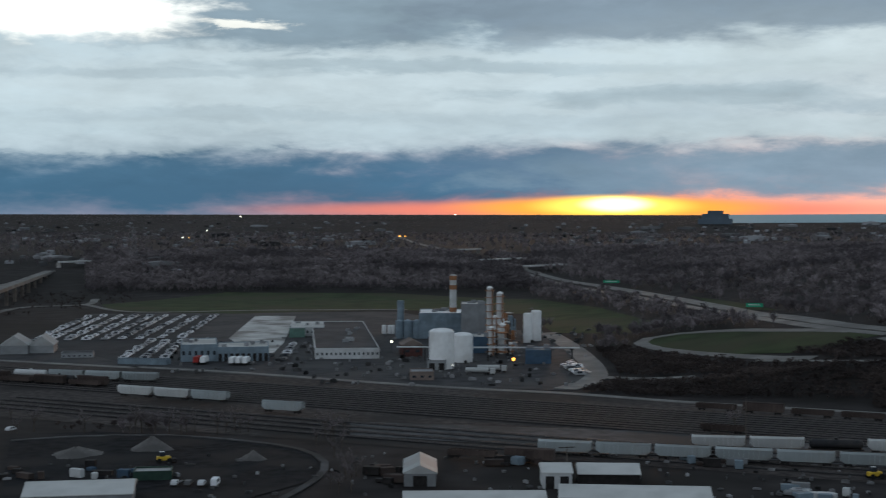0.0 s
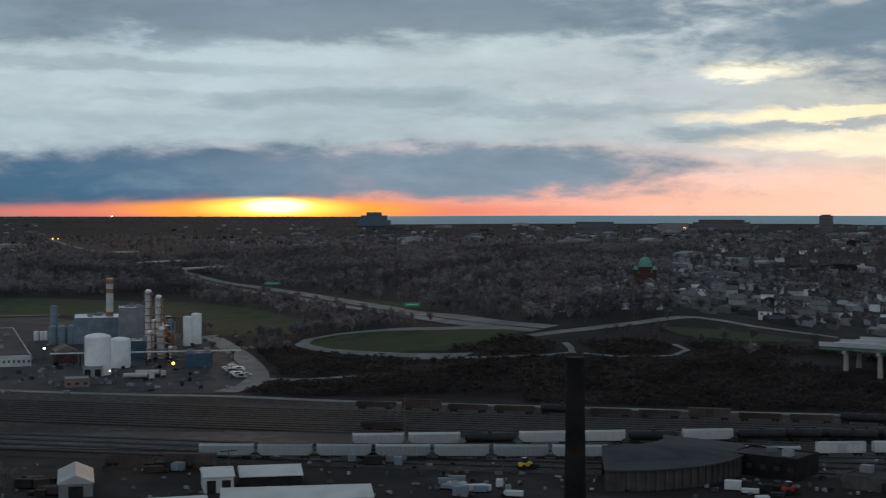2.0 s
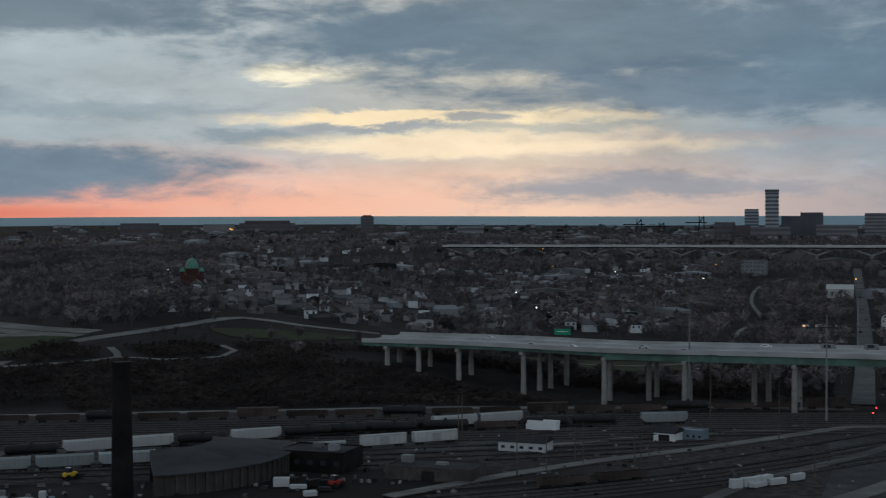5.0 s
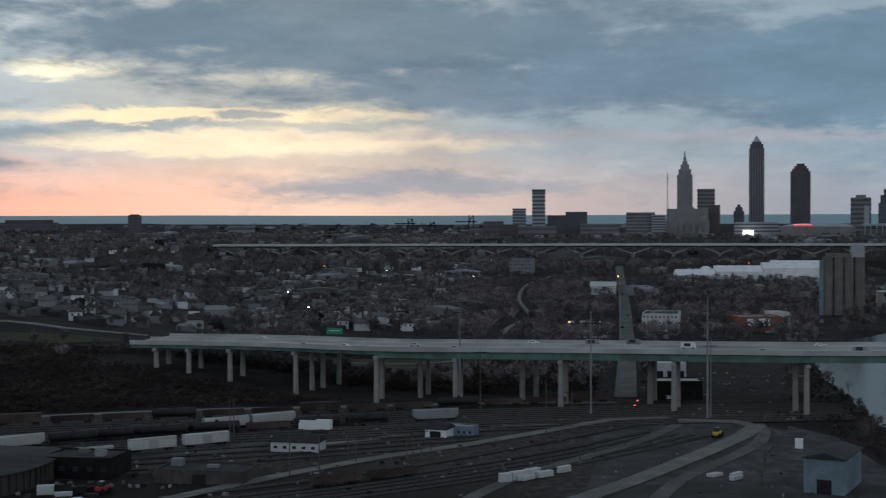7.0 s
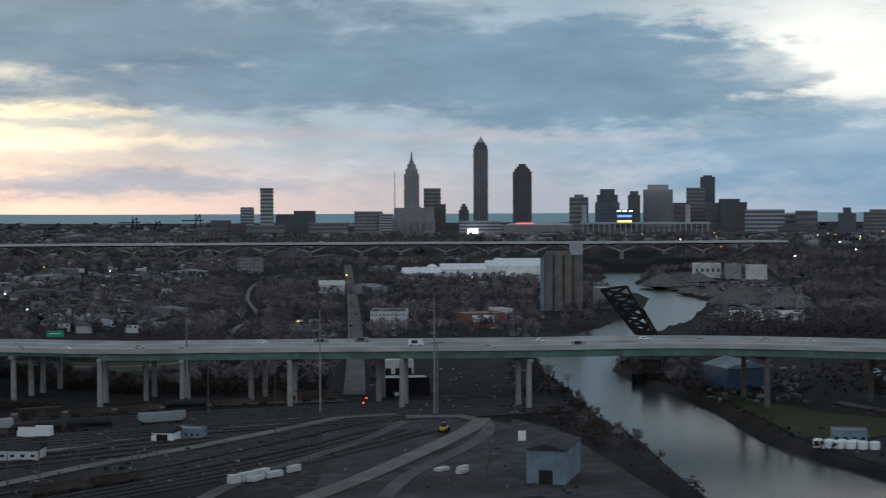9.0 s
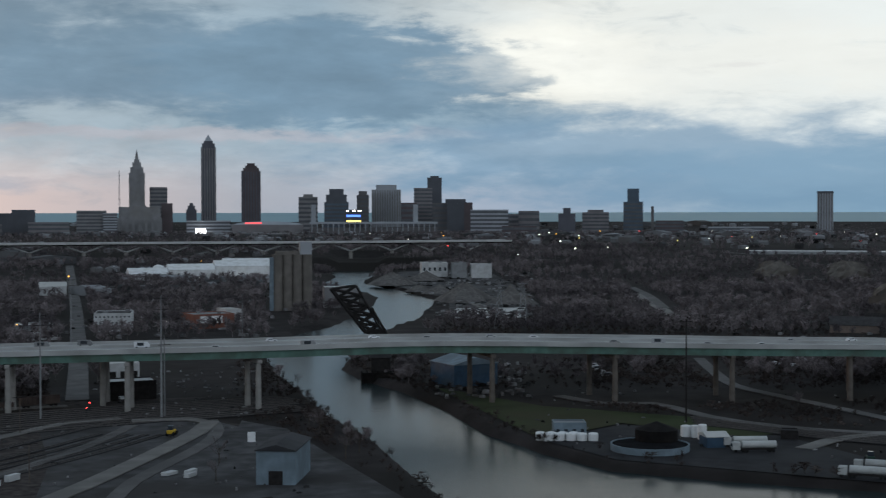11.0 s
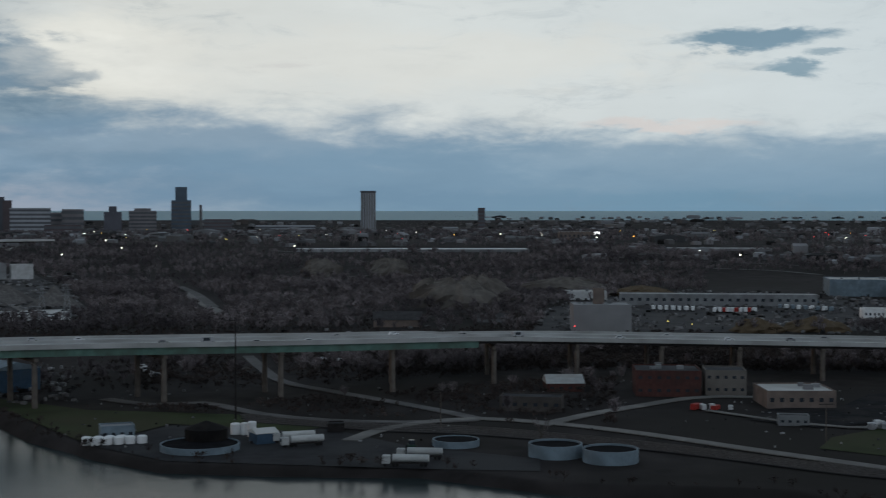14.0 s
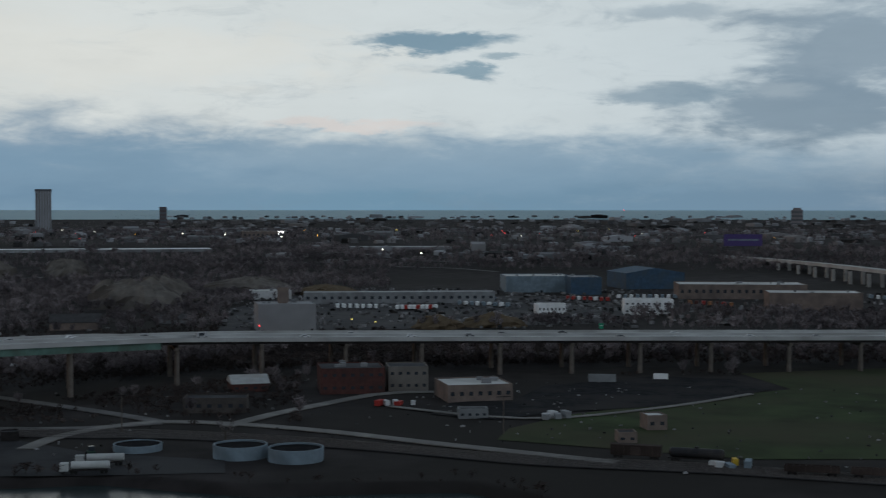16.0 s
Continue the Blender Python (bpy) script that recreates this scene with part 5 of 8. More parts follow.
# ---------------------------------------------------------------- the skyline
def tower(name, label, fr, mat, steps=((1, 1, 0, 1),), bands=0, band_mat=None, cap=None, deep=1.0, turn=0.0, fins=0, fin_mat=None):
    """A tower of stacked blocks: steps are (width share, depth share, from, to) of the height."""
    (x, y), w, h, rz, z = fr
    bands = min(bands, 12)
    if len(label.split()) < 5:
        label += " on the city skyline"
    e = thing(name, label, "building", pose(x, y, z - 2, 0, 0, rz + turn))
    d = w * deep
    for i, (sw_, sd_, a, b) in enumerate(steps):
        part("shaft" if i == 0 else "setback", box(B(), 0, d / 2, a * h, w * sw_, d * sd_, (b - a) * h + 2), mat, e)
    s0 = steps[0]
    for k in range(bands):
        zz = s0[2] * h + (k + 0.35) * (s0[3] - s0[2]) * h / bands
        part("window_band", box(B(), 0, d / 2, zz, w * s0[0] + 0.5, d * s0[1] + 0.5, (s0[3] - s0[2]) * h / bands * 0.5), band_mat or M_BAND, e, "dark strip of windows")
    for k in range(fins):
        part("pier_fin", box(B(), -w * s0[0] / 2 + (k + 0.5) * w * s0[0] / fins, -0.4, 0, w * s0[0] / fins * 0.4, 1.2, s0[3] * h), fin_mat or mat, e)
    if cap == "spire":
        top = steps[-1]
        part("spire", drum(B(), 0, d / 2, top[3] * h, w * top[0] / 2 * 1.1, 0.4, h * 0.11, 8), mat, e)
    if cap == "pyramid":
        top = steps[-1]
        part("pyramid_roof", drum(B(), 0, d / 2, top[3] * h, w * top[0] * 0.62, 0.6, h * 0.08, 4, Matrix.Translation((0, d / 2, top[3] * h + h * 0.045)) @ Matrix.Rotation(math.pi / 4, 4, "Z")), M_PALETOWER, e, "pale stepped metal roof")
    if cap == "dark":
        part("roof_cap", box(B(), 0, d / 2, h, w * 1.04, d * 1.04, h * 0.035 + 2), M_BLACKTOWER, e, "dark roof cap")
    return e


tower("office_tower", "blue glass office block", ((2454.3, 2495.2), 33.5, 67.9, -44.5, 26.0), M_BLUETOWER, bands=9, band_mat=M_PALETOWER)
tower("apartment_tower", "white banded apartment tower with a dark cap", ((2417.4, 2390.8), 31.3, 109.5, -45.3, 26.0), M_PALETOWER, bands=18, cap="dark")
tower("office_block", "broad black glass block", ((2484.3, 2393.9), 47.0, 50.7, -46.1, 26.0), M_BLACKTOWER, deep=.6)
tower("office_block", "broad black glass block", ((2520.4, 2363.2), 52.7, 58.9, -46.8, 26.0), M_BLACKTOWER, deep=.6)
tower("brick_block", "low red-brown block", ((2305.0, 2431.0), 48.0, 36.6, -43.5, 26.0), M_BROWNTOWER, deep=.5, bands=3)
tower("low_block", "low red-brown block", ((2320.9, 2388.0), 34.5, 28.5, -44.2, 26.0), M_BROWNTOWER, deep=.5)
tower("low_block", "long low beige block", ((2344.0, 2322.9), 89.8, 25.8, -45.3, 26.0), M_BEIGETOWER, deep=.3, bands=2)
tower("low_block", "long low beige block", ((2533.1, 2297.8), 93.5, 29.7, -47.8, 26.0), M_BEIGETOWER, deep=.4, bands=3)
tower("office_block", "grey banded office block", ((2620.4, 2244.1), 69.4, 56.9, -49.4, 26.0), M_STONE, deep=.5, bands=7)
tower("office_block", "white banded office block", ((2640.5, 2204.8), 33.2, 51.1, -50.1, 26.0), M_PALETOWER, deep=.6, bands=8)
tower("station_block", "broad grey stone block at the foot of a tower", ((2778.0, 2226.3), 108.8, 69.5, -51.3, 26.0), M_STONE, ((1, .4, 0, .55), (.93, .38, .55, .95), (.3, .3, .95, 1.0)), deep=.5, fins=7)
tower("landmark_tower", "slender grey stone tower with setbacks and a spire", ((2805.1, 2256.4), 39.1, 199.8, -51.2, 26.0), M_STONE,
      ((1, 1, 0, .76), (.82, .82, .76, .83), (.56, .56, .83, .89), (.34, .34, .89, .93), (.2, .2, .93, .96)), cap="spire", fins=5, bands=0)
tower("office_tower", "beige banded tower", ((2877.3, 2245.8), 44.0, 116.7, -52.0, 26.0), M_STONE, deep=.6, bands=14)
tower("office_tower", "brown tower", ((2850.8, 2198.4), 27.5, 75.2, -52.4, 26.0), M_BROWNTOWER, deep=.8)
tower("gothic_block", "small dark tower with a pointed top", ((2967.2, 2210.4), 26.7, 69.7, -53.3, 26.0), M_DARKTOWER, ((1, 1, 0, .86), (.7, .7, .86, 1.0), (.35, .35, 1.0, 1.1)))
tower("skyscraper", "tall dark granite skyscraper with a stepped silver pyramid top", ((3114.9, 2262.8), 40.0, 230.6, -54.0, 26.0), M_DARKTOWER, ((1, 1, 0, .99), (.86, .86, .99, 1.035), (.62, .62, 1.035, 1.065)), cap="pyramid", fins=6, fin_mat=M_STONE)
mast = thing("lattice_mast", "thin lattice radio mast on the skyline", "mast", pose(*(2700.8, 2226.1), 24))
for k in range(3):
    a = 2.1 * k
    part("leg", strut(B(), (3 * math.cos(a), 3 * math.sin(a), 0), (0.6 * math.cos(a), 0.6 * math.sin(a), 180.0 - 24), 0.4), M_GREY, mast)
for k in range(9):
    part("brace", box(B(), 0, 0, 15 + k * 16, 4.0 - k * .35, 4.0 - k * .35, 0.5), M_GREY, mast)
tower("skyscraper", "tall brown granite skyscraper with a stepped crown", ((3015.1, 2057.1), 49.4, 159.2, -55.7, 26.0), M_BROWNTOWER, ((1, 1, 0, 1), (.82, .82, 1, 1.045), (.62, .62, 1.045, 1.085), (.4, .4, 1.085, 1.125)), fins=7, fin_mat=M_DARKTOWER)
tower("podium_block", "long white banded block", ((2750.8, 1998.3), 103.4, 32.5, -54.0, 26.0), M_PALETOWER, deep=.4, bands=4)
tower("office_tower", "grey tower with a lit yellow band", ((3137.4, 1961.4), 49.6, 97.7, -58.0, 26.0), M_STONE, ((1, .7, 0, .95), (.5, .5, .95, 1.02)), bands=8)
tower("office_tower", "dark glass tower with a curved stepped top", ((3133.1, 1872.5), 62.9, 98.1, -59.1, 26.0), M_BLACKTOWER, ((1, .8, 0, .8), (.86, .7, .8, 1.0), (.6, .6, 1.0, 1.15)), bands=8, band_mat=M_BLUETOWER)
tower("office_tower", "brown brick tower with a small turret", ((3211.0, 1838.3), 31.7, 102.7, -60.2, 26.0), M_BEIGETOWER, ((1, 1, 0, .95), (.7, .7, .95, 1.05)), bands=9)
tower("office_tower", "pale ribbed office slab", ((3285.0, 1808.7), 78.2, 116.3, -61.2, 26.0), M_PALETOWER, ((1, .5, 0, .97), (.7, .45, .97, 1.08)), deep=.6, fins=12, fin_mat=M_STONE)
tower("office_tower", "grey banded tower", ((3242.3, 1676.3), 47.4, 115.2, -62.7, 26.0), M_BEIGETOWER, deep=.7, bands=13)
tower("office_tower", "dark glass tower", ((3345.1, 1694.9), 38.5, 144.6, -63.1, 26.0), M_BLACKTOWER, ((1, .9, 0, 1), (.6, .6, 1, 1.03)), deep=.8)
tower("office_block", "broad brown block", ((3181.3, 1685.1), 41.4, 76.5, -62.1, 26.0), M_BROWNTOWER, deep=.6, bands=6)
tower("office_block", "broad brown block", ((3218.4, 1613.1), 43.7, 76.0, -63.4, 26.0), M_BEIGETOWER, deep=.6, bands=6)
tower("office_block", "black flared block", ((3190.4, 1556.9), 42.9, 85.1, -64.0, 26.0), M_BLACKTOWER, ((1, .6, 0, .9), (1.2, .7, .9, 1)))
tower("office_block", "dark red-brown block", ((3212.2, 1534.7), 26.8, 76.7, -64.5, 26.0), M_BROWNTOWER, deep=.8)
tower("hospital_block", "white block with dark window strips", ((3090.5, 1417.3), 91.3, 58.1, -65.4, 26.0), M_PALETOWER, deep=.4, bands=6)
tower("low_block", "low brown block", ((2936.5, 1271.7), 78.9, 20.5, -66.6, 26.0), M_BROWNTOWER, deep=.4, bands=2)
tower("apartment_block", "beige block", ((3207.1, 1401.5), 32.3, 47.3, -66.4, 26.0), M_BEIGETOWER, deep=.6, bands=4)
tower("apartment_block", "brown block", ((3175.1, 1349.5), 50.6, 55.1, -67.0, 26.0), M_BEIGETOWER, deep=.6, bands=4)
# sports ground and arena in front of the towers
(x, y), w, h, rz, z = ((2876.2, 1617.9), 300.7, 29.2, -60.6, 26.0)
stadium = thing("stadium", "pale open stadium with steel frame stands", "stadium", pose(x, y, z, 0, 0, rz))
part("stand", box(B(), 0, 40, 0, w, 70, h * .55), M_BEIGETOWER, stadium)
part("upper_rim", box(B(), 0, 38, h * .85, w, 76, h * .15), M_PALETOWER, stadium, "pale upper rim")
for k in range(24):
    part("frame_post", box(B(), -w / 2 + (k + .5) * w / 24, 1, 0, 2.2, 3, h * .86), M_PALETOWER, stadium)
for xx in (-.47, .33):
    part("light_tower", box(B(), w * xx, 20, h * .9, 11, 4, 44), M_PALETOWER, stadium, "pale floodlight tower")
(x, y), w, h, rz, z = ((2868.9, 1670.8), 44.0, 58.1, -59.8, 26.0)
board = thing("scoreboard", "lit blue and yellow scoreboard", "scoreboard", pose(x, y - 3, z, 0, 0, rz))
part("frame", box(B(), 0, 3, 0, w, 4, h), M_BLACKTOWER, board)
part("yellow_panel", box(B(), 0, 0.6, h - 32, w * .75, 1, 7), G_YELLOW, board, "glowing yellow panel")
part("blue_panel", box(B(), 0, 0.6, h - 17, w * .75, 1, 5), G_BLUE, board, "glowing blue panel")
for k in range(3):
    part("lamp_head", box(B(), (k - 1) * w * .32, 0.6, h - 4, w * .16, 1, 2.5), G_WHITE, board, "bright lamp row")
(x, y), w, h, rz, z = ((2788.9, 1856.0), 167.5, 28.3, -56.4, 26.0)
arena = thing("arena", "low pinkish arena with a curved roof and red neon", "arena", pose(x, y, z, 0, 0, rz))
part("wall", box(B(), 0, 40, 0, w, 70, h * .8), M_BEIGETOWER, arena)
bm = dome(B(), 0, 0, 0, 1, 1, 28, 5)
bmesh.ops.transform(bm, matrix=Matrix.Translation((0, 40, h * .8)) @ Matrix.Diagonal((w * .48, 34, h * .28, 1)), verts=bm.verts[:])
part("roof", bm, M_PALETOWER, arena)
part("neon_sign", box(B(), -w * .2, 3.2, h * .92, w * .24, 1, 1.6), G_RED, arena, "red neon strip")
(x, y), w, h, rz, z = ((2723.4, 2001.8), 24.4, 15.1, -53.7, 26.0)
e = thing("lit_billboard", "bright white lit billboard", "billboard", pose(x, y, z, 0, 0, rz))
part("screen", box(B(), 0, 0, h - 13, w, 1, 12), G_SCREEN, e)
part("post", box(B(), 0, 1.5, 0, 3, 2, h - 13), M_DARKSTEEL, e)
# towers further east
tower("church_block", "dark gothic church with twin towers", ((3070.6, 1208.9), 39.7, 57.1, -68.5, 26.0), M_DARKTOWER, ((1, .8, 0, .85), (.45, .6, .85, 1.08)))
tower("apartment_block", "beige stepped apartment block", ((3188.3, 1181.1), 64.3, 57.3, -69.7, 26.0), M_BEIGETOWER, ((1, .6, 0, .9), (.6, .5, .9, 1)), bands=6)
tower("glass_tower", "blue glass tower with a taller core", ((3407.6, 1161.1), 49.3, 78.0, -71.2, 26.0), M_BLUETOWER, ((1, .8, 0, 1), (.6, .7, 1, 1.43)), bands=8)
tower("chimney", "thin pale chimney", ((3422.9, 1115.1), 7.2, 66.4, -72.0, 26.0), M_BEIGETOWER)
tower("brick_block", "red brick block", ((3149.6, 984.9), 63.7, 31.9, -72.6, 26.0), M_BROWNTOWER, deep=.4, bands=4)
tower("low_block", "long white and brown block", ((3386.2, 885.2), 145.8, 15.4, -75.3, 26.0), M_PALETOWER, deep=.3, bands=2)
tower("apartment_tower", "beige slab tower with a dark cap strip", ((3628.2, 725.4), 39.5, 100.7, -78.7, 26.0), M_PALETOWER, deep=.7, cap="dark", fins=6, fin_mat=M_BEIGETOWER)
tower("apartment_tower", "small brown tower", ((3774.1, 443.0), 19.0, 59.6, -83.3, 26.0), M_BROWNTOWER, deep=.8, bands=6)
tower("apartment_tower", "far pale tower", ((3693.6, -1252.0), 31.0, 58.4, -108.7, 26.0), M_BEIGETOWER, ((1, 1, 0, .9), (.7, .7, .9, 1)), bands=5)
# blocks along the western horizon
tower("ziggurat_block", "far blue-grey stepped apartment block", ((809.2, 4172.3), 92.3, 43.8, -11.0, 46.0), M_BLUETOWER, ((1.1, .6, 0, .45), (.86, .5, .45, .78), (.5, .5, .78, 1.0)))
tower("brick_block", "wide red-brown block", ((1648.3, 3534.6), 155.3, 36.0, -25.0, 33.0), M_BROWNTOWER, ((1, .3, 0, .8), (.8, .3, .8, 1)), bands=3)
tower("apartment_tower", "square brown apartment tower", ((1844.8, 3322.2), 34.9, 52.9, -29.0, 30.0), M_BROWNTOWER, ((1, 1, 0, .95), (.7, .7, .95, 1)), bands=6)
tower("low_block", "broad brown block", ((1262.1, 3478.1), 97.9, 37.6, -19.9, 26.0), M_BROWNTOWER, deep=.4, bands=2)
tower("low_block", "broad brown block", ((1528.6, 3588.0), 84.7, 25.6, -23.1, 34.0), M_BEIGETOWER, deep=.4)
tower("low_block", "grey block by the lake", ((2028.4, 3094.4), 69.5, 25.8, -33.2, 26.0), M_STONE, deep=.4, bands=2)
# port cranes on the far shore
for fr in [((2511.2, 2983.9), 18.3, 35.0, -40.1, 34.0), ((2557.7, 2944.2), 18.4, 25.5, -41.0, 34.0), ((2638.1, 2872.3), 18.5, 43.6, -42.6, 34.0)]:
    (x, y), w, h, rz, z = fr
    e = thing("port_crane", "dark gantry crane on the far shore", "crane", pose(x, y, z, 0, 0, rz), "port cranes")
    for sx_ in (-1, 1):
        part("leg", strut(B(), (sx_ * w * .4, 0, 0), (sx_ * w * .3, 0, h), 1.6), M_DARKSTEEL, e)
    part("boom", box(B(), -w * .8, 0, h * .55, w * 3.2, 3, 3), M_DARKSTEEL, e)
    part("jib", strut(B(), (-w * .3, 0, h * .6), (w * .3, 0, h), 1.4), M_DARKSTEEL, e)

# ---------------------------------------------------------------- far bridge with white V legs
fb = [(1091.8, 1735.0), (1278.0, 1551.4), (1494.3, 1314.2), (1543.8, 1271.4), (1735.7, 1013.7), (1818.5, 946.2), (1920.6, 849.3)]
ZB = 35.3
F3 = [(x, y, ZB) for x, y in fb]
far_bridge = thing("far_bridge", "far white road bridge on V-shaped legs", "bridge")
strip("deck", F3, 26, 0, 1.5, 0, M_PALEROOF, far_bridge, "pale deck")
# dark strip below the deck stands in for the shade there
strip("girder", F3, 20, -1.5, 1.6, 0, M_DARKSTEEL, far_bridge, "girders coloured dark for the shade under the deck")
strip("parapet", F3, 0.6, 1.4, 1.4, 12.7, M_OFFWHITE, far_bridge)
strip("parapet", F3, 0.6, 1.4, 1.4, -12.7, M_OFFWHITE, far_bridge)
line = smoothline(F3, 6.0)
n_leg, gap = 0, 59.0
dist = 30.0
for i in range(1, len(line)):
    dist += (line[i] - line[i - 1]).length
    if dist > gap and i < len(line) - 3:
        dist = 0.0
        p, q = line[i], (line[i] - line[i - 1]).normalized()
        pier = part("v_leg", strut(B(), (p.x, p.y, ZB - 13), (p.x + q.x * 29, p.y + q.y * 29, ZB - 2.6), 1.15), M_OFFWHITE, far_bridge, "white V leg")
        part("v_leg", strut(B(), (p.x, p.y, ZB - 13), (p.x - q.x * 29, p.y - q.y * 29, ZB - 2.6), 1.15), M_OFFWHITE, far_bridge, "white V leg")
        gh = ground_height(p.x, p.y) - 1
        part("pier", box(B(), p.x, p.y, gh, 4, 4, ZB - 12 - gh), M_PIER, far_bridge)
# viaduct at the eastern edge
V3 = [(2037.4, -468.8, 16.0), (1877.5, -518.0, 16.0), (1642.0, -549.6, 16.0), (1473.7, -555.7, 16.0), (1254.4, -548.1, 16.0)]
viaduct = thing("viaduct", "pale curving motorway viaduct", "bridge")
strip("deck", V3, 22, 0, 2.6, -11, M_DECK, viaduct)
strip("parapet", V3, 0.5, 1.1, 1.1, 0, M_DECK, viaduct)
vl = smoothline(V3, 5.0)
for i in range(14, len(vl) - 2, 11):
    p = vl[i]
    gh = ground_height(p.x, p.y) - 1
    part("pier", box(B(), p.x, p.y + 2, gh, 3.2, 3.2, 13.5 - gh), M_PIER, viaduct)
    part("pier", box(B(), p.x + 5, p.y + 14, gh, 3.2, 3.2, 13.5 - gh), M_PIER, viaduct)
# viaduct at the western edge
W3 = [(x, y, 14.0) for x, y in [(-314.5, 863.5), (-360.7, 1142.4), (-397.2, 1362.3), (-431.8, 1568.0)]]
west_viaduct = thing("viaduct", "grey road viaduct on short piers", "bridge")
strip("deck", W3, 13, 0, 1.6, -6, M_ROAD, west_viaduct)
strip("parapet", W3, 0.5, 1.1, 1.1, 0, M_ROAD, west_viaduct)
wl = smoothline(W3, 8.0)
for i in range(3, len(wl) - 1, 6):
    p = wl[i]
    gh = ground_height(p.x, p.y) - 1
    # piers in the same shade-darkened brown concrete as the eastern bents
    part("pier", box(B(), p.x, p.y, gh, 2.4, 2.4, 12.4 - gh), M_SHADEPIER, west_viaduct)
# short overbridges on the motorway
for pts in ([(41.4, 1684.5), (99.9, 1759.2)], [(4.5, 1852.0), (48.4, 1937.4)], [(95.8, 1628.2), (145.5, 1672.7)], [(-432.0, 1580.0), (-401.9, 1599.3)]):
    zs = [ground_height(*q) + 7 for q in pts]
    p3 = [(x, y, zz) for (x, y), zz in zip(pts, zs)]
    e = thing("overbridge", "short pale concrete road overbridge", "bridge", group="overbridges")
    strip("deck", p3, 12, 0, 1.6, 0, M_DECK, e)
    for x, y, zz in p3:
        part("abutment", box(B(), x, y, zz - 9, 5, 5, 7.4), M_PIER, e)

# ---------------------------------------------------------------- raised bascule bridge
bx, by = (752.8, 427.1)
bascule = thing("bascule_bridge", "raised black steel truss bascule bridge", "bridge", pose(bx, by, 0, 0, 0, -57))
for yy in (0, 8):
    A_, C_ = [], []
    for k in range(6):
        f_ = k / 5
        A_.append((-2 - 21 * f_, yy, 3 + 27 * f_))
        C_.append((9.5 - 17 * f_, yy, 1 + 31 * f_))
    for k in range(5):
        part("chord", strut(B(), A_[k], A_[k + 1], 1.1), M_DARKSTEEL, bascule)
        part("chord", strut(B(), C_[k], C_[k + 1], .7), M_DARKSTEEL, bascule)
        part("diagonal", strut(B(), A_[k], C_[k + 1], .7), M_DARKSTEEL, bascule)
        part("diagonal", strut(B(), C_[k], A_[k + 1], .7), M_DARKSTEEL, bascule)
    for k in range(6):
        part("upright", strut(B(), A_[k], C_[k], .5), M_DARKSTEEL, bascule)
for k in range(6):
    part("floor_beam", strut(B(), (-2 - 21 * k / 5, 0, 3 + 27 * k / 5), (-2 - 21 * k / 5, 8, 3 + 27 * k / 5), .6), M_DARKSTEEL, bascule)
bm = box(B(), 0, 0, 0, 34, 7, 1.2)
bmesh.ops.transform(bm, matrix=Matrix.Translation((-11, 4, 15)) @ Matrix.Rotation(radians(52), 4, "Y") , verts=bm.verts[:])
part("raised_deck", bm, M_DARKSTEEL, bascule)
part("counterweight", box(B(), 5, 4, -3, 12, 9, 8, 0, .4), M_DARKSTEEL, bascule, "dark counterweight")
KEEP_SPOTS.append((bx, by, 16))
fender = thing("bridge_fender", "black timber fender and engine house at the water", "fender", pose(574.0, 321.0, -3, 0, 0, -60))
part("pile_wall", box(B(), 0, 0, 0, 15, 10, 5.5, 0, .3), M_DARKBRICK, fender)
part("engine_house", box(B(), 1.5, 1, 5.5, 9, 7, 6.5, 0, .2), M_DARKSTEEL, fender)
part("roof", gable(B(), 1.5, 1, 12.2, 9, 7, 1.6), M_DARKSTEEL, fender)
for k in range(7):
    part("pile", drum(B(), -7.5 + k * 2.5, -5.3, 0, .35, .3, 6.6, 8), M_DARKBRICK, fender)
for yy in (-1, 9):
    part("tower_leg", strut(B(), (14, yy, -3), (2, yy, 18), .8), M_DARKSTEEL, bascule)

# ---------------------------------------------------------------- gravel heaps
def heap(name, label, fr, mat, tall=1.0):
    (x, y), w, h, rz, z = fr
    rnd = random.Random(int(abs(x + 3 * y)))
    bm = B()
    if name == "mound":
        dome(bm, 0, 0, -0.3, w / 2, h, 26, 6)
    else:
        drum(bm, 0, 0, -0.3, w / 2, w * 0.03, h, 26)
        bmesh.ops.subdivide_edges(bm, edges=[e for e in bm.edges if abs(e.verts[0].co.z - e.verts[1].co.z) > 0.1], cuts=3)
    for v in bm.verts:
        a = math.atan2(v.co.y, v.co.x)
        f_ = 1 + 0.12 * math.sin(3 * a + w) + 0.07 * math.sin(7 * a + h) + rnd.uniform(-.04, .04) * (3.5 if name == "mound" else 1)
        v.co.x *= f_
        v.co.y *= f_
        v.co.z *= 1 + 0.1 * math.sin(2 * a + w) + (rnd.uniform(-.16, .16) if name == "mound" else 0)
    ob = part(name, bm, mat)
    ob.location = (x, y, z)
    KEEP_SPOTS.append((x, y, w / 2 if name != "mound" else w * .3))
    return tagged(ob, label, "heap", "gravel heaps")


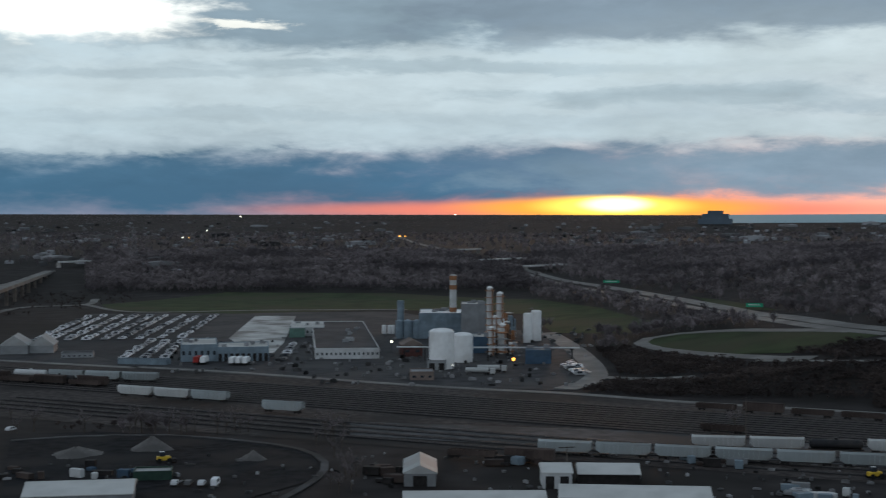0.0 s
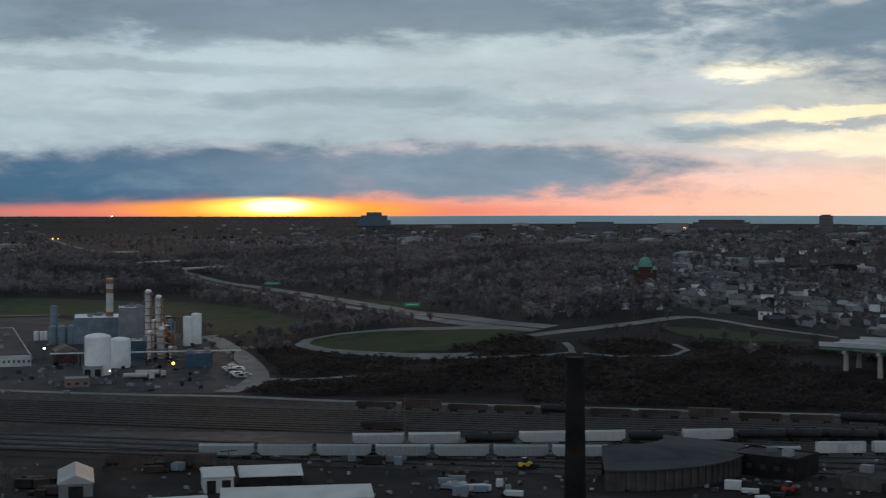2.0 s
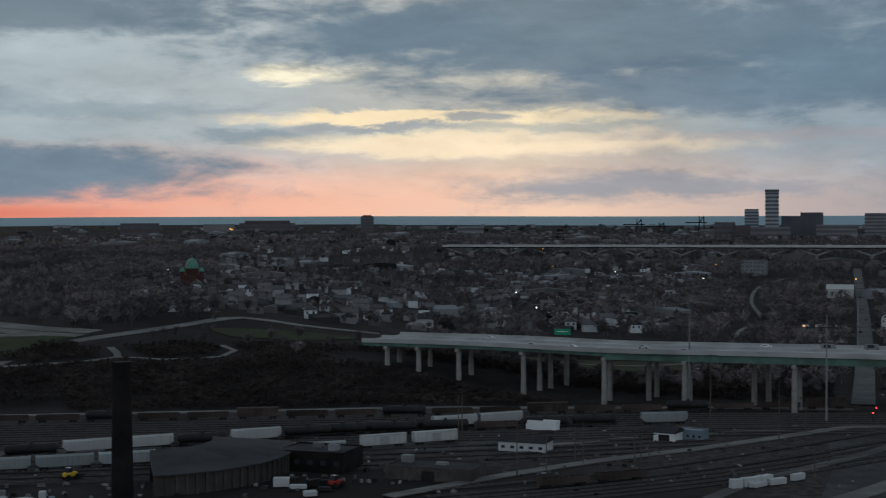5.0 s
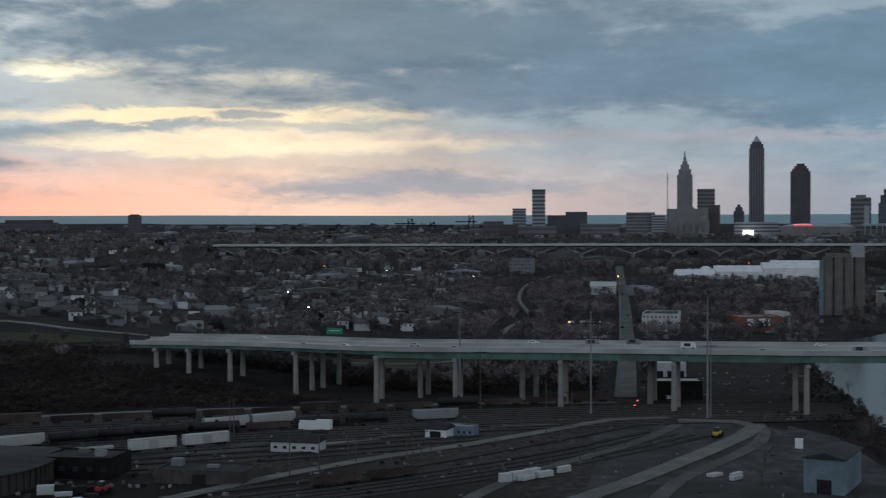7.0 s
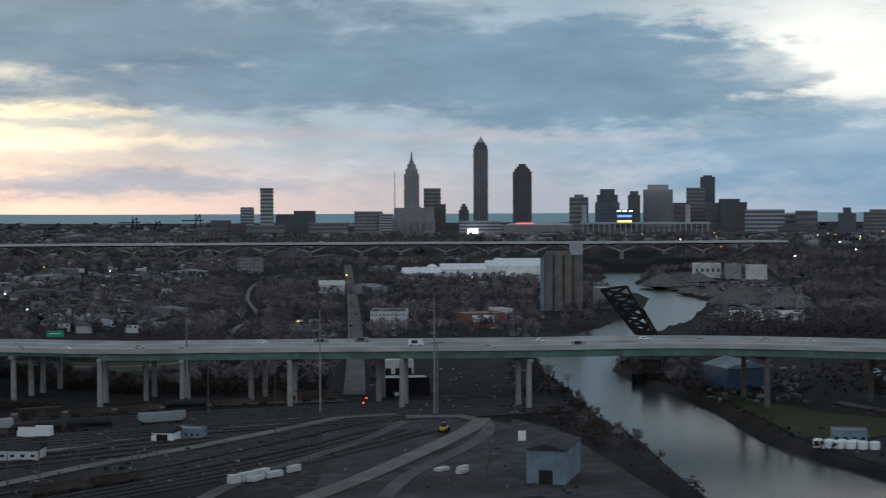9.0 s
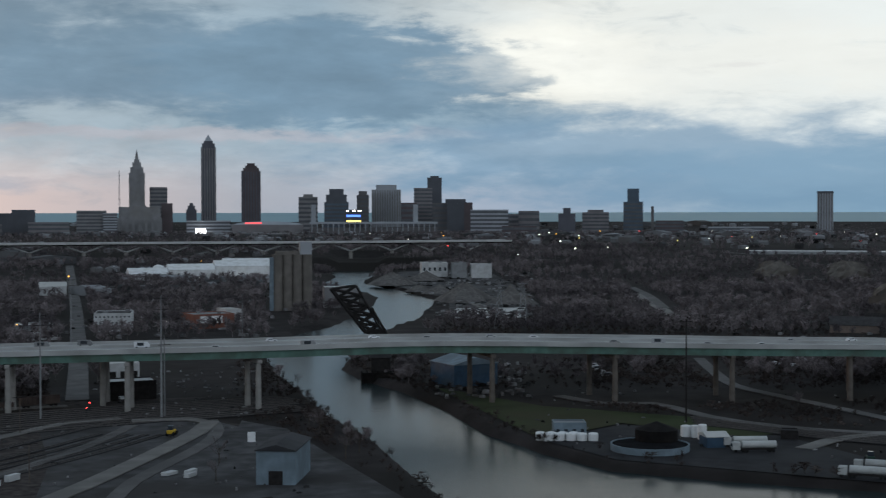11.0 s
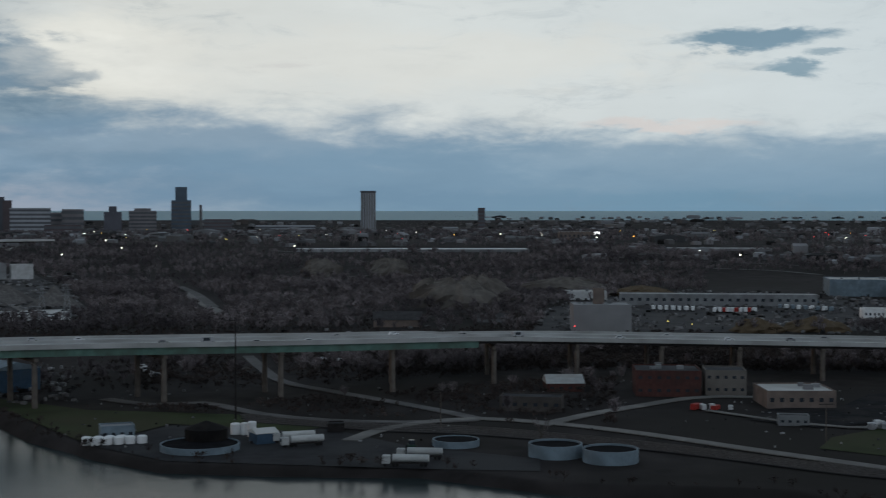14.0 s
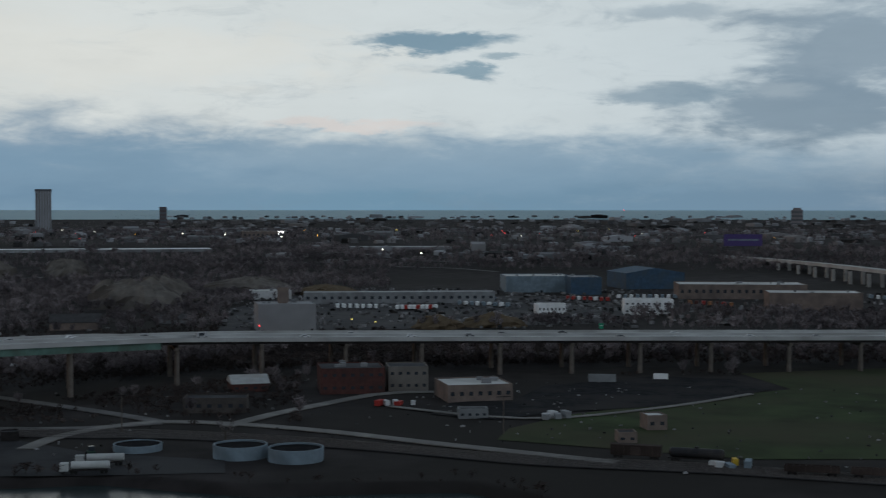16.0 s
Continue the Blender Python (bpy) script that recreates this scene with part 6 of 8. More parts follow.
heap("spoil_mound", "small grey gravel heap", ((-95.1, 458.2), 15.2, 4.4, 11.7, 0.0), M_GRAVEL)
heap("spoil_mound", "small grey gravel heap", ((-59.4, 439.0), 10.0, 3.2, 7.7, 0.0), M_GRAVEL)
heap("spoil_mound", "low pale rubble heap", ((-117.1, 446.9), 19.2, 2.9, 14.7, 0.0), M_GRAVEL)
for fr in [((1310.0, 715.0), 54.0, 12.0, -61.4, 1.0), ((1222.0, 636.0), 28.0, 6.0, -62.0, 0.0), ((1100.0, 528.0), 54.0, 15.5, -64.3, 0.0), ((1085.0, 478.0), 44.0, 15.0, -66.2, 0.0), ((1195.0, 600.0), 33.0, 8.5, -63.3, 0.0), ((1390.0, 715.0), 45.0, 10.0, -62.8, 2.1)]:
    heap("spoil_mound", "large grey stone heap beside the river", fr, M_GRAVEL)
for fr in [((1676.7, 309.3), 48.0, 14.6, -79.5, 4.2), ((1591.6, 374.3), 49.3, 18.4, -76.8, 2.0), ((1123.0, 150.4), 72.0, 20.9, -82.4, 0.0), ((1305.6, 79.5), 90.4, 13.6, -86.5, 0.0), ((1302.1, 70.0), 84.0, 14.7, -86.9, 0.0), ((1223.2, 184.0), 47.2, 16.9, -81.4, 0.0), ((1211.3, 145.0), 56.5, 19.6, -83.2, 0.0), ((1592.8, 377.9), 35.5, 16.9, -76.7, 2.0), ((1603.5, 298.3), 44.3, 18.3, -79.5, 1.9)]:
    heap("mound", "broad brown overgrown soil mound", fr, M_SOIL)
for fr in [((917.4, -69.8), 32.5, 8.0, -94.3, 0.0), ((929.8, -107.3), 39.8, 8.1, -96.6, 0.0), ((1308.0, 4.6), 57.6, 7.9, -89.8, 0.0)]:
    heap("mound", "ochre sand heap beside the truck yard", fr, M_SAND)

# ---------------------------------------------------------------- railway vehicles
def bogie(parent, x):
    bm = box(B(), x, 0, 0.45, 2.6, 1.9, 0.5)
    for dx in (-0.9, 0.9):
        for dy in (-0.75, 0.75):
            drum(bm, 0, 0, 0, 0.45, 0.45, 0.14, 10, Matrix.Translation((x + dx, dy, 0.45)) @ Matrix.Rotation(math.pi / 2, 4, "X"))
    part("bogie", bm, M_DARKSTEEL, parent)


def hopper(mat, label):
    e = thing("hopper_car", label, "rail car", group="rail cars")
    bm = B()
    pts = [(-8.6, 2.2), (-7.2, 1.2), (7.2, 1.2), (8.6, 2.2), (8.6, 4.1), (-8.6, 4.1)]
    a = [bm.verts.new((x, -1.5, z)) for x, z in pts]
    c = [bm.verts.new((x, 1.5, z)) for x, z in pts]
    bm.faces.new(a)
    bm.faces.new(c[::-1])
    for i in range(6):
        bm.faces.new((a[i], c[i], c[(i + 1) % 6], a[(i + 1) % 6]))
    bmesh.ops.recalc_face_normals(bm, faces=bm.faces[:])
    part("body", bm, mat, e)
    bm = drum(B(), 0, 0, 0, 1.5, 1.5, 17.2, 16, Matrix.Translation((0, 0, 4.0)) @ Matrix.Rotation(math.pi / 2, 4, "Y") @ Matrix.Diagonal((.5, 1, 1, 1)))
    part("roof", bm, mat, e)
    for k in range(11):
        part("rib", box(B(), -7.5 + k * 1.5, 0, 1.4, 0.14, 3.2, 2.7), mat, e)
    part("walkway", box(B(), 0, 0, 4.78, 16, 0.8, 0.1), M_DARKSTEEL, e)
    bogie(e, -6.2)
    bogie(e, 6.2)
    return e


def tank_car(mat, label):
    e = thing("tank_car", label, "rail car", group="rail cars")
    bm = drum(B(), 0, 0, 0, 1.5, 1.5, 15.5, 18, Matrix.Translation((0, 0, 2.75)) @ Matrix.Rotation(math.pi / 2, 4, "Y"))
    for s in (-1, 1):
        drum(bm, 0, 0, 0, 1.5, 0.9, 0.6, 18, Matrix.Translation((s * 8.05, 0, 2.75)) @ Matrix.Rotation(s * math.pi / 2, 4, "Y"))
    part("barrel", bm, mat, e)
    part("dome", drum(B(), 0, 0, 4.1, 0.6, 0.6, 0.7, 12), mat, e)
    part("frame", box(B(), 0, 0, 0.9, 17.4, 2.4, 0.35), M_DARKSTEEL, e)
    bogie(e, -6.5)
    bogie(e, 6.5)
    return e


def box_car(mat, label, tall=4.2, open_top=False):
    e = thing("gondola_car" if open_top else "box_car", label, "rail car", group="rail cars")
    if open_top:
        bm = B()
        for x, y, sx_, sy_ in ((0, -1.45, 15.6, .15), (0, 1.45, 15.6, .15), (-7.75, 0, .15, 2.75), (7.75, 0, .15, 2.75)):
            box(bm, x, y, 1.1, sx_, sy_, tall - 1.1)
        part("side", bm, mat, e)
        part("load", box(B(), 0, 0, 1.1, 15.2, 2.7, tall - 1.9), M_GRAVELDARK, e, "dark scrap load")
    else:
        part("body", box(B(), 0, 0, 1.1, 15.6, 3.0, tall - 1.1, 0, .06), mat, e)
        part("roof", gable(B(), 0, 0, tall + .2, 15.6, 3.0, .25, .05), mat, e)
        part("door", box(B(), 0, 0, 1.3, 3.0, 3.16, tall - 1.6), mat, e)
    for k in range(9):
        part("rib", box(B(), -7 + k * 1.75, 0, 1.2, .14, 3.12, tall - 1.3), mat, e)
    bogie(e, -5.6)
    bogie(e, 5.6)
    return e


def train(kinds, p0, p1, n, start=0.0):
    """n cars from p0 towards p1, end to end; kinds repeat."""
    a, b = Vector(p0), Vector(p1)
    d = (b - a).normalized()
    ang = math.degrees(math.atan2(d.y, d.x))
    s = start
    for k in range(n):
        src = kinds[k % len(kinds)]
        if src is not None:
            p = a + d * (s + 9)
            copy_thing(src, pose(p.x, p.y, 0.5, 0, 0, ang))
        s += 18.6


HOP = hopper(M_HOPPER, "pale grey covered hopper car with ribbed sides")
HOPW = hopper(M_CARWHITE, "white covered hopper car with ribbed sides")
TANKB = tank_car(M_TANKCAR, "black tank car on a yard track")
TANKW = tank_car(M_OFFWHITE, "dull white tank car on a yard track")
BOXB = box_car(M_RUSTCAR, "brown box car with ribbed sides")
GON = box_car(M_RUSTCAR, "dark brown gondola with a scrap load", 2.9, True)
BOXW = box_car(M_CARWHITE, "white refrigerated box car on a siding")
for proto, (s, d) in ((HOP, (-530, 489)), (HOPW, (-510, 462)), (TANKB, (-545, 483)), (TANKW, (-550, 505)), (BOXB, (-570, 494)), (GON, (-520, 478)), (BOXW, (-490, 462))):
    x, y = yard(s, d)
    proto.matrix_world = pose(x, y, 0.5, 0, 0, -26.4)
train([HOP, HOP, HOP, HOP, HOP, HOP, HOP, HOP, HOP, HOP, HOP, HOP], yard(-172, 415.5), yard(-50, 441), 7)
train([HOP, HOP, HOP], yard(-40, 442), yard(60, 462), 3)
train([HOPW, HOPW, TANKB, HOPW, HOPW, TANKB, HOPW, TANKB, TANKB, TANKB, HOPW], (81.1, 457.9), (198.8, 440.2), 12)
train([GON, BOXB, GON, GON, TANKB, GON], yard(-156, 537), yard(220, 537), 20)
train([TANKB, TANKB, TANKB, GON, TANKB], yard(5, 492), yard(125, 506), 6)
train([TANKW, HOP, HOP, HOP], yard(-470, 497), yard(-400, 512), 4)
train([HOPW, HOPW, HOP, HOP], yard(-385, 469), yard(-340, 470), 3)
train([HOP], yard(-304, 456), yard(-280, 458), 1)
train([BOXB, GON, TANKB, GON], yard(-520, 478), yard(-400, 488), 6)
train([TANKB, BOXB, GON], yard(-500, 487), yard(-380, 491), 5)
train([GON], yard(-139, 484), yard(-120, 484), 1)
train([BOXW, BOXW], (221.7, 406.5), (249.2, 402.0), 2)
train([GON, GON], (230.8, 319.3), (251.6, 316.1), 2)
train([BOXB, TANKB, GON, GON, BOXB], (428.5, -85.5), (417.2, -112.0), 2)
train([GON, GON, GON, BOXB], (397.2, -130.1), (387.1, -157.8), 4)
train([GON, BOXB], (0.8, 441.4), (40.0, 427.7), 2)
train([HOP], (334.4, 396.9), (344.9, 391.9), 1)
# the roundhouse: a curved shed with a ribbed outer wall
rc = Vector((151.3, 412.1))
RA = math.degrees(math.atan2(-rc.y, -rc.x))
rh = thing("roundhouse", "old curved roundhouse with a dark sloping roof and ribbed brick wall", "roundhouse")
def fan(name, r0, r1, z0a, z0b, z1a, z1b, a0, a1, mat, label=""):
    bm = B()
    rows_ = []
    for k in range(25):
        a = radians(a0 + (a1 - a0) * k / 24)
        c, s = math.cos(a), math.sin(a)
        rows_.append([bm.verts.new((rc.x + r_ * c, rc.y + r_ * s, z_)) for r_, z_ in ((r0, z0a), (r1, z0b), (r1, z1b), (r0, z1a))])
    for p, q in zip(rows_, rows_[1:]):
        for i in range(4):
            bm.faces.new((p[i], q[i], q[(i + 1) % 4], p[(i + 1) % 4]))
    bm.faces.new(rows_[0])
    bm.faces.new(rows_[-1][::-1])
    bmesh.ops.recalc_face_normals(bm, faces=bm.faces[:])
    return part(name, bm, mat, rh, label)
fan("outer_wall", 43, 44.2, 0, 0, 5.6, 5.6, RA + 2, RA + 98, M_ROUNDWALL, "ribbed pale brick outer wall")
fan("roof", 20, 45.3, 5.7, 5.7, 9.0, 6.1, RA + 2, RA + 98, M_DARKROOF, "dark sloping roof")
fan("inner_wall", 20, 21, 0, 0, 5.6, 5.6, RA + 2, RA + 98, M_DARKBRICK)
for k in range(26):
    a = radians(RA + 3 + k * 3.7)
    part("buttress", box(B(), rc.x + 44.4 * math.cos(a), rc.y + 44.4 * math.sin(a)  , 0, 0.8, 0.8, 5.5, math.degrees(a)), M_ROUNDWALL, rh)

# ---------------------------------------------------------------- vehicles
def make_car(name, label, length=4.6, tall=1.45, van=False, wheels=True):
    bm = B()
    L = length / 2
    prof = [(-L, .35), (L, .35), (L, .75), (L * .55, .9), (L * .25, tall), (-L * .6, tall), (-L * .95, .95)] if not van else [(-L, .35), (L, .35), (L, 1.1), (L * .7, tall), (-L, tall)]
    a = [bm.verts.new((x, -.88, z)) for x, z in prof]
    c = [bm.verts.new((x, .88, z)) for x, z in prof]
    bm.faces.new(a)
    bm.faces.new(c[::-1])
    for i in range(len(prof)):
        bm.faces.new((a[i], c[i], c[(i + 1) % len(prof)], a[(i + 1) % len(prof)]))
    bmesh.ops.recalc_face_normals(bm, faces=bm.faces[:])
    car = part(name, bm, M_CAR)
    tagged(car, label, "car", "cars")
    part("side_window", box(B(), -L * .15, 0, .95, L * .9, 1.79, tall - 1.12), M_GLASS, car)
    for x in (-L * .62, L * .62) if wheels else ():
        for y in (-.8, .8):
            w_ = part("wheel", drum(B(), 0, 0, 0, .33, .33, .22, 10, Matrix.Rotation(math.pi / 2, 4, "X")), M_TYRE, car)
            w_.location = (x, y, .33)
    return car


PROTO = {"car": make_car("car", "parked car in a storage lot", wheels=False), "van": make_car("van", "parked van with a boxy body", 5.2, 2.1, True, False),
         "traffic": make_car("car", "car on a concrete bridge deck"), "truck": make_car("van", "van on a concrete bridge deck", 6.0, 2.4, True)}
rc_ = random.Random(5)
first = {k: True for k in PROTO}


def put(kind, x, y, z, rz):
    src = PROTO[kind]
    if first[kind]:
        first[kind] = False
        src.matrix_world = pose(x, y, z, 0, 0, rz)
    else:
        copy_thing(src, pose(x, y, z, 0, 0, rz))


def car_row(p0, p1, step, fill=0.85, turn=90.0):
    a, b = Vector(p0), Vector(p1)
    d = (b - a)
    ang = math.degrees(math.atan2(d.y, d.x)) + turn
    n = int(d.length / step)
    for k in range(n):
        if rc_.random() < fill:
            p = a + d * (k / n)
            put("van" if rc_.random() < .2 else "car", p.x, p.y, ground_height(p.x, p.y) + .4, ang + rc_.uniform(-4, 4))


car_row((-247.3, 849.7), (-263.1, 1046.4), 5.4)
car_row((-238.5, 850.2), (-253.9, 1051.8), 5.4)
car_row((-227.5, 850.1), (-242.7, 1058.5), 5.4)
car_row((-216.8, 850.8), (-230.7, 1058.1), 5.4)
car_row((-206.3, 854.4), (-219.2, 1058.5), 5.4)
car_row((-196.9, 858.7), (-208.6, 1058.6), 5.4)
car_row((-186.1, 858.1), (-195.9, 1059.0), 5.6)
car_row((-174.3, 866.6), (-184.3, 1059.1), 6.5)
car_row((-161.5, 867.1), (-172.2, 1071.2), 8.5)
car_row((-170.0, 744.9), (-176.3, 859.1), 5.2)
car_row((-157.5, 738.4), (-167.5, 858.8), 5.2)
car_row((-147.1, 738.5), (-158.5, 851.4), 5.2)
car_row((-84.0, 734.2), (-88.3, 830.3), 5.0)
car_row((61.2, 701.3), (65.6, 659.8), 4.0)
car_row((65.1, 713.0), (69.0, 667.4), 4.0)
car_row((723.4, 165.3), (728.2, 152.3), 3.4)
car_row((705.0, 165.0), (696.0, 145.3), 3.4)
car_row((657.6, 245.8), (614.6, 220.6), 5.0, 1.0)
car_row((443.0, 383.6), (467.4, 366.6), 6.0, .5)
car_row((-75.8, 395.8), (-60.5, 395.4), 3.2, .95)
car_row((-152.7, 495.0), (-136.8, 488.2), 6.0, .6)
car_row((580.6, 290.0), (579.3, 274.4), 5.0, .8)
car_row((402.8, -138.7), (404.8, -148.0), 5.0, .9)
for k in range(34):  # traffic on the long bridge
    a = 33 + k * 2.3 + rc_.uniform(-.8, .8)
    p, n, ang = on_bridge(a)
    lane = rc_.choice((3.2, 6.9, 10.6, 14.3, 20.7, 24.4, 28.1))
    q = p + n * lane
    put("truck" if rc_.random() < .15 else "traffic", q.x, q.y, p.z + .02, ang)


def tanker(x, y, rz, label="white tanker lorry with a long barrel"):
    e = thing("tanker_lorry", label, "lorry", pose(x, y, .3, 0, 0, rz), "tankers")
    part("barrel", drum(B(), 0, 0, 0, 1.15, 1.15, 11, 16, Matrix.Translation((-1.5, 0, 2.4)) @ Matrix.Rotation(math.pi / 2, 4, "Y")), M_CARWHITE, e)
    part("cab", box(B(), 6.0, 0, .7, 2.6, 2.4, 2.5, 0, .15), M_CARWHITE, e)
    part("windscreen", box(B(), 7.28, 0, 1.9, .1, 2.0, .9), M_GLASS, e)
    part("chassis", box(B(), 0, 0, .7, 13, 1.2, .4), M_DARKSTEEL, e)
    for xx in (-6, -4.8, 2.6, 3.8, 6.2):
        for yy in (-1.0, 1.0):
            part("wheel", drum(B(), 0, 0, 0, .5, .5, .35, 12, Matrix.Translation((xx, yy, .5)) @ Matrix.Rotation(math.pi / 2, 4, "X")), M_TYRE, e)


for p, a in (((427.4, 69.2), 94), ((414.9, 71.5), 94), ((453.4, 115.9), 118), ((445.4, 111.0), 120), ((17.9, 670.8), -3), ((23.8, 682.6), -3)):
    tanker(p[0], p[1], a)


def lorry(x, y, z, rz, mat, label):
    e = thing("box_lorry", label, "lorry", pose(x, y, z, 0, 0, rz), "lorries")
    part("box_body", box(B(), -1.2, 0, 1.0, 9, 2.5, 2.8, 0, .05), mat, e)
    part("cab", box(B(), 4.6, 0, .6, 2.2, 2.3, 2.3, 0, .15), mat, e)
    part("windscreen", box(B(), 5.68, 0, 1.7, .1, 1.9, .8), M_GLASS, e)
    for xx in (-4, -2.8, 4.4):
        for yy in (-1.0, 1.0):
            part("wheel", drum(B(), 0, 0, 0, .48, .48, .35, 10, Matrix.Translation((xx, yy, .48)) @ Matrix.Rotation(math.pi / 2, 4, "X")), M_TYRE, e)


for t_, lst in ((0, [(((-126.0, 720.1)), 88, M_RED), (((-122.4, 719.7)), 88, M_WHITE), (((-107.5, 717.0)), 88, M_WHITE), (((-104.1, 717.5)), 88, M_WHITE), (((-100.6, 717.0)), 88, M_WHITE)]),):
    for p, a, m_ in lst:
        lorry(p[0], p[1], .4, a, m_, "box lorry backed up to a loading door")
rows_ = [(((1078.8, -50.0)), ((1081.9, -82.2)), 10, (M_WHITE, M_WHITE, M_RED)), (((1127.5, -101.2)), ((1099.9, -141.9)), 9, (M_PALEBLUE, M_WHITE)), (((1099.0, -2.7)), ((1089.4, -37.5)), 7, (M_WHITE,)),
         (((1188.3, -199.9)), ((1162.7, -234.0)), 8, (M_RED, M_RED, M_WHITE)), (((1200.0, -246.4)), ((1195.9, -300.2)), 10, (M_WHITE, M_PALEBLUE)), (((1123.4, -289.1)), ((1088.3, -318.8)), 7, (M_RUST, M_BRICK, M_RED)), (((1184.2, -464.4)), ((1145.1, -480.9)), 5, (M_PALEBLUE, M_WHITE)), (((1209.6, -114.5)), ((1169.7, -139.3)), 5, (M_BLUE, M_WHITE))]
for p0, p1, n, mats in rows_:
    a, b = Vector(p0), Vector(p1)
    for k in range(n):
        p = a.lerp(b, (k + .5) / n)
        lorry(p.x, p.y, ground_height(p.x, p.y) + .3, rc_.uniform(-10, 10) + math.degrees(math.atan2(p.y, p.x)), mats[k % len(mats)], "parked lorry in a truck yard")
for p, m_, lab in (((-86.1, 431.5), M_YELLOW, "yellow wheel loader on the yard"), ((125.7, 407.0), M_YELLOW, "yellow track machine by the rails"), ((185.4, 353.3), M_RED, "red truck parked by a workshop"), ((441.8, 74.3), M_EVERGREENPAINT, "green conveyor loader beside tanker lorries"), ((389.4, 299.1), M_YELLOW, "yellow loader on a dirt lane")):
    e = thing("site_machine", lab, "machine", pose(p[0], p[1], .3, 0, 0, 20))
    part("body", box(B(), 0, 0, .8, 4.2, 2.2, 1.3, 0, .2), m_, e)
    part("cab", box(B(), -.4, 0, 2.1, 1.6, 1.8, 1.4, 0, .12), M_GLASS, e)
    part("bucket", box(B(), 3.2, 0, .2, 1.2, 2.6, 1.1, 0, .1), M_DARKSTEEL, e)
    for xx in (-1.4, 1.6):
        for yy in (-1.1, 1.1):
            part("wheel", drum(B(), 0, 0, 0, .8, .8, .5, 12, Matrix.Translation((xx, yy, .8)) @ Matrix.Rotation(math.pi / 2, 4, "X")), M_TYRE, e)
# clutter in the near yards
rj = random.Random(11)
for p0, p1, n, mats, lab in (((95.2, 390.6), (110.6, 368.8), 16, (M_OFFWHITE, M_GREY, M_PALEBLUE), "pale scrap block"), ((-129.3, 424.7), (-89.0, 405.3), 14, (M_DARKSTEEL, M_BLUE, M_OFFWHITE, M_RUSTCAR), "scrap container"),
                        ((-22.9, 424.4), (-12.6, 397.8), 14, (M_DARKSTEEL, M_RUSTCAR), "dark scrap stack"), ((11.7, 435.8), (30.5, 427.9), 10, (M_RUSTCAR, M_DARKSTEEL, M_PALEBLUE), "stacked timber and steel"), ((70.9, 442.4), (93.0, 420.9), 16, (M_DARKSTEEL, M_GREY, M_RUSTCAR, M_PALEBLUE), "track-side container"),
                        ((172.9, 367.3), (188.0, 345.1), 8, (M_DARKSTEEL, M_OFFWHITE), "yard skip"), ((267.0, 390.4), (273.6, 372.2), 8, (M_PALEBLUE, M_WHITE, M_YELLOW), "stored crate"), ((277.6, 287.9), (303.4, 290.4), 10, (M_OFFWHITE,), "pale concrete slab"),
                        ((508.2, -77.3), (516.4, -99.8), 8, (M_GREY, M_OFFWHITE), "rubble block"), ((550.7, -16.9), (552.9, -34.5), 6, (M_OFFWHITE, M_RED), "low trailer"), ((415.3, -111.5), (408.3, -125.0), 7, (M_OFFWHITE, M_YELLOW, M_PALEBLUE), "track machine part"),
                        ((330.6, 255.8), (332.7, 244.7), 3, (M_OFFWHITE,), "flat trailer deck")):
    for k in range(n):
        x = p0[0] + (p1[0] - p0[0]) * rj.random()
        y = p0[1] + (p1[1] - p0[1]) * rj.random()
        ob = part("crate" if k % 2 else "skip", box(B(), 0, 0, 0, rj.uniform(1.5, 6), rj.uniform(1.5, 2.6), rj.uniform(.8, 2.6), 0, .08), mats[k % len(mats)])
        ob.matrix_world = pose(x, y, ground_height(x, y) + .3, 0, 0, rj.uniform(-40, 20))
        tagged(ob, lab + " standing on the yard", "container", "yard clutter")

# ---------------------------------------------------------------- poles, lamps, signs
def pole(fr, label="tall grey steel power pole", arms=2, mat=None):
    (x, y), w, h, rz, z = fr
    e = thing("power_pole", label, "pole", pose(x, y, z - .2, 0, 0, rz + 20), "power poles")
    part("mast", drum(B(), 0, 0, 0, max(.22, h * .010), max(.12, h * .005), h, 10), mat or M_GREY, e)
    for k in range(arms):
        part("crossarm", box(B(), 0, 0, h * (.97 - k * .09), 5.0, .25, .25), M_DARKSTEEL, e)


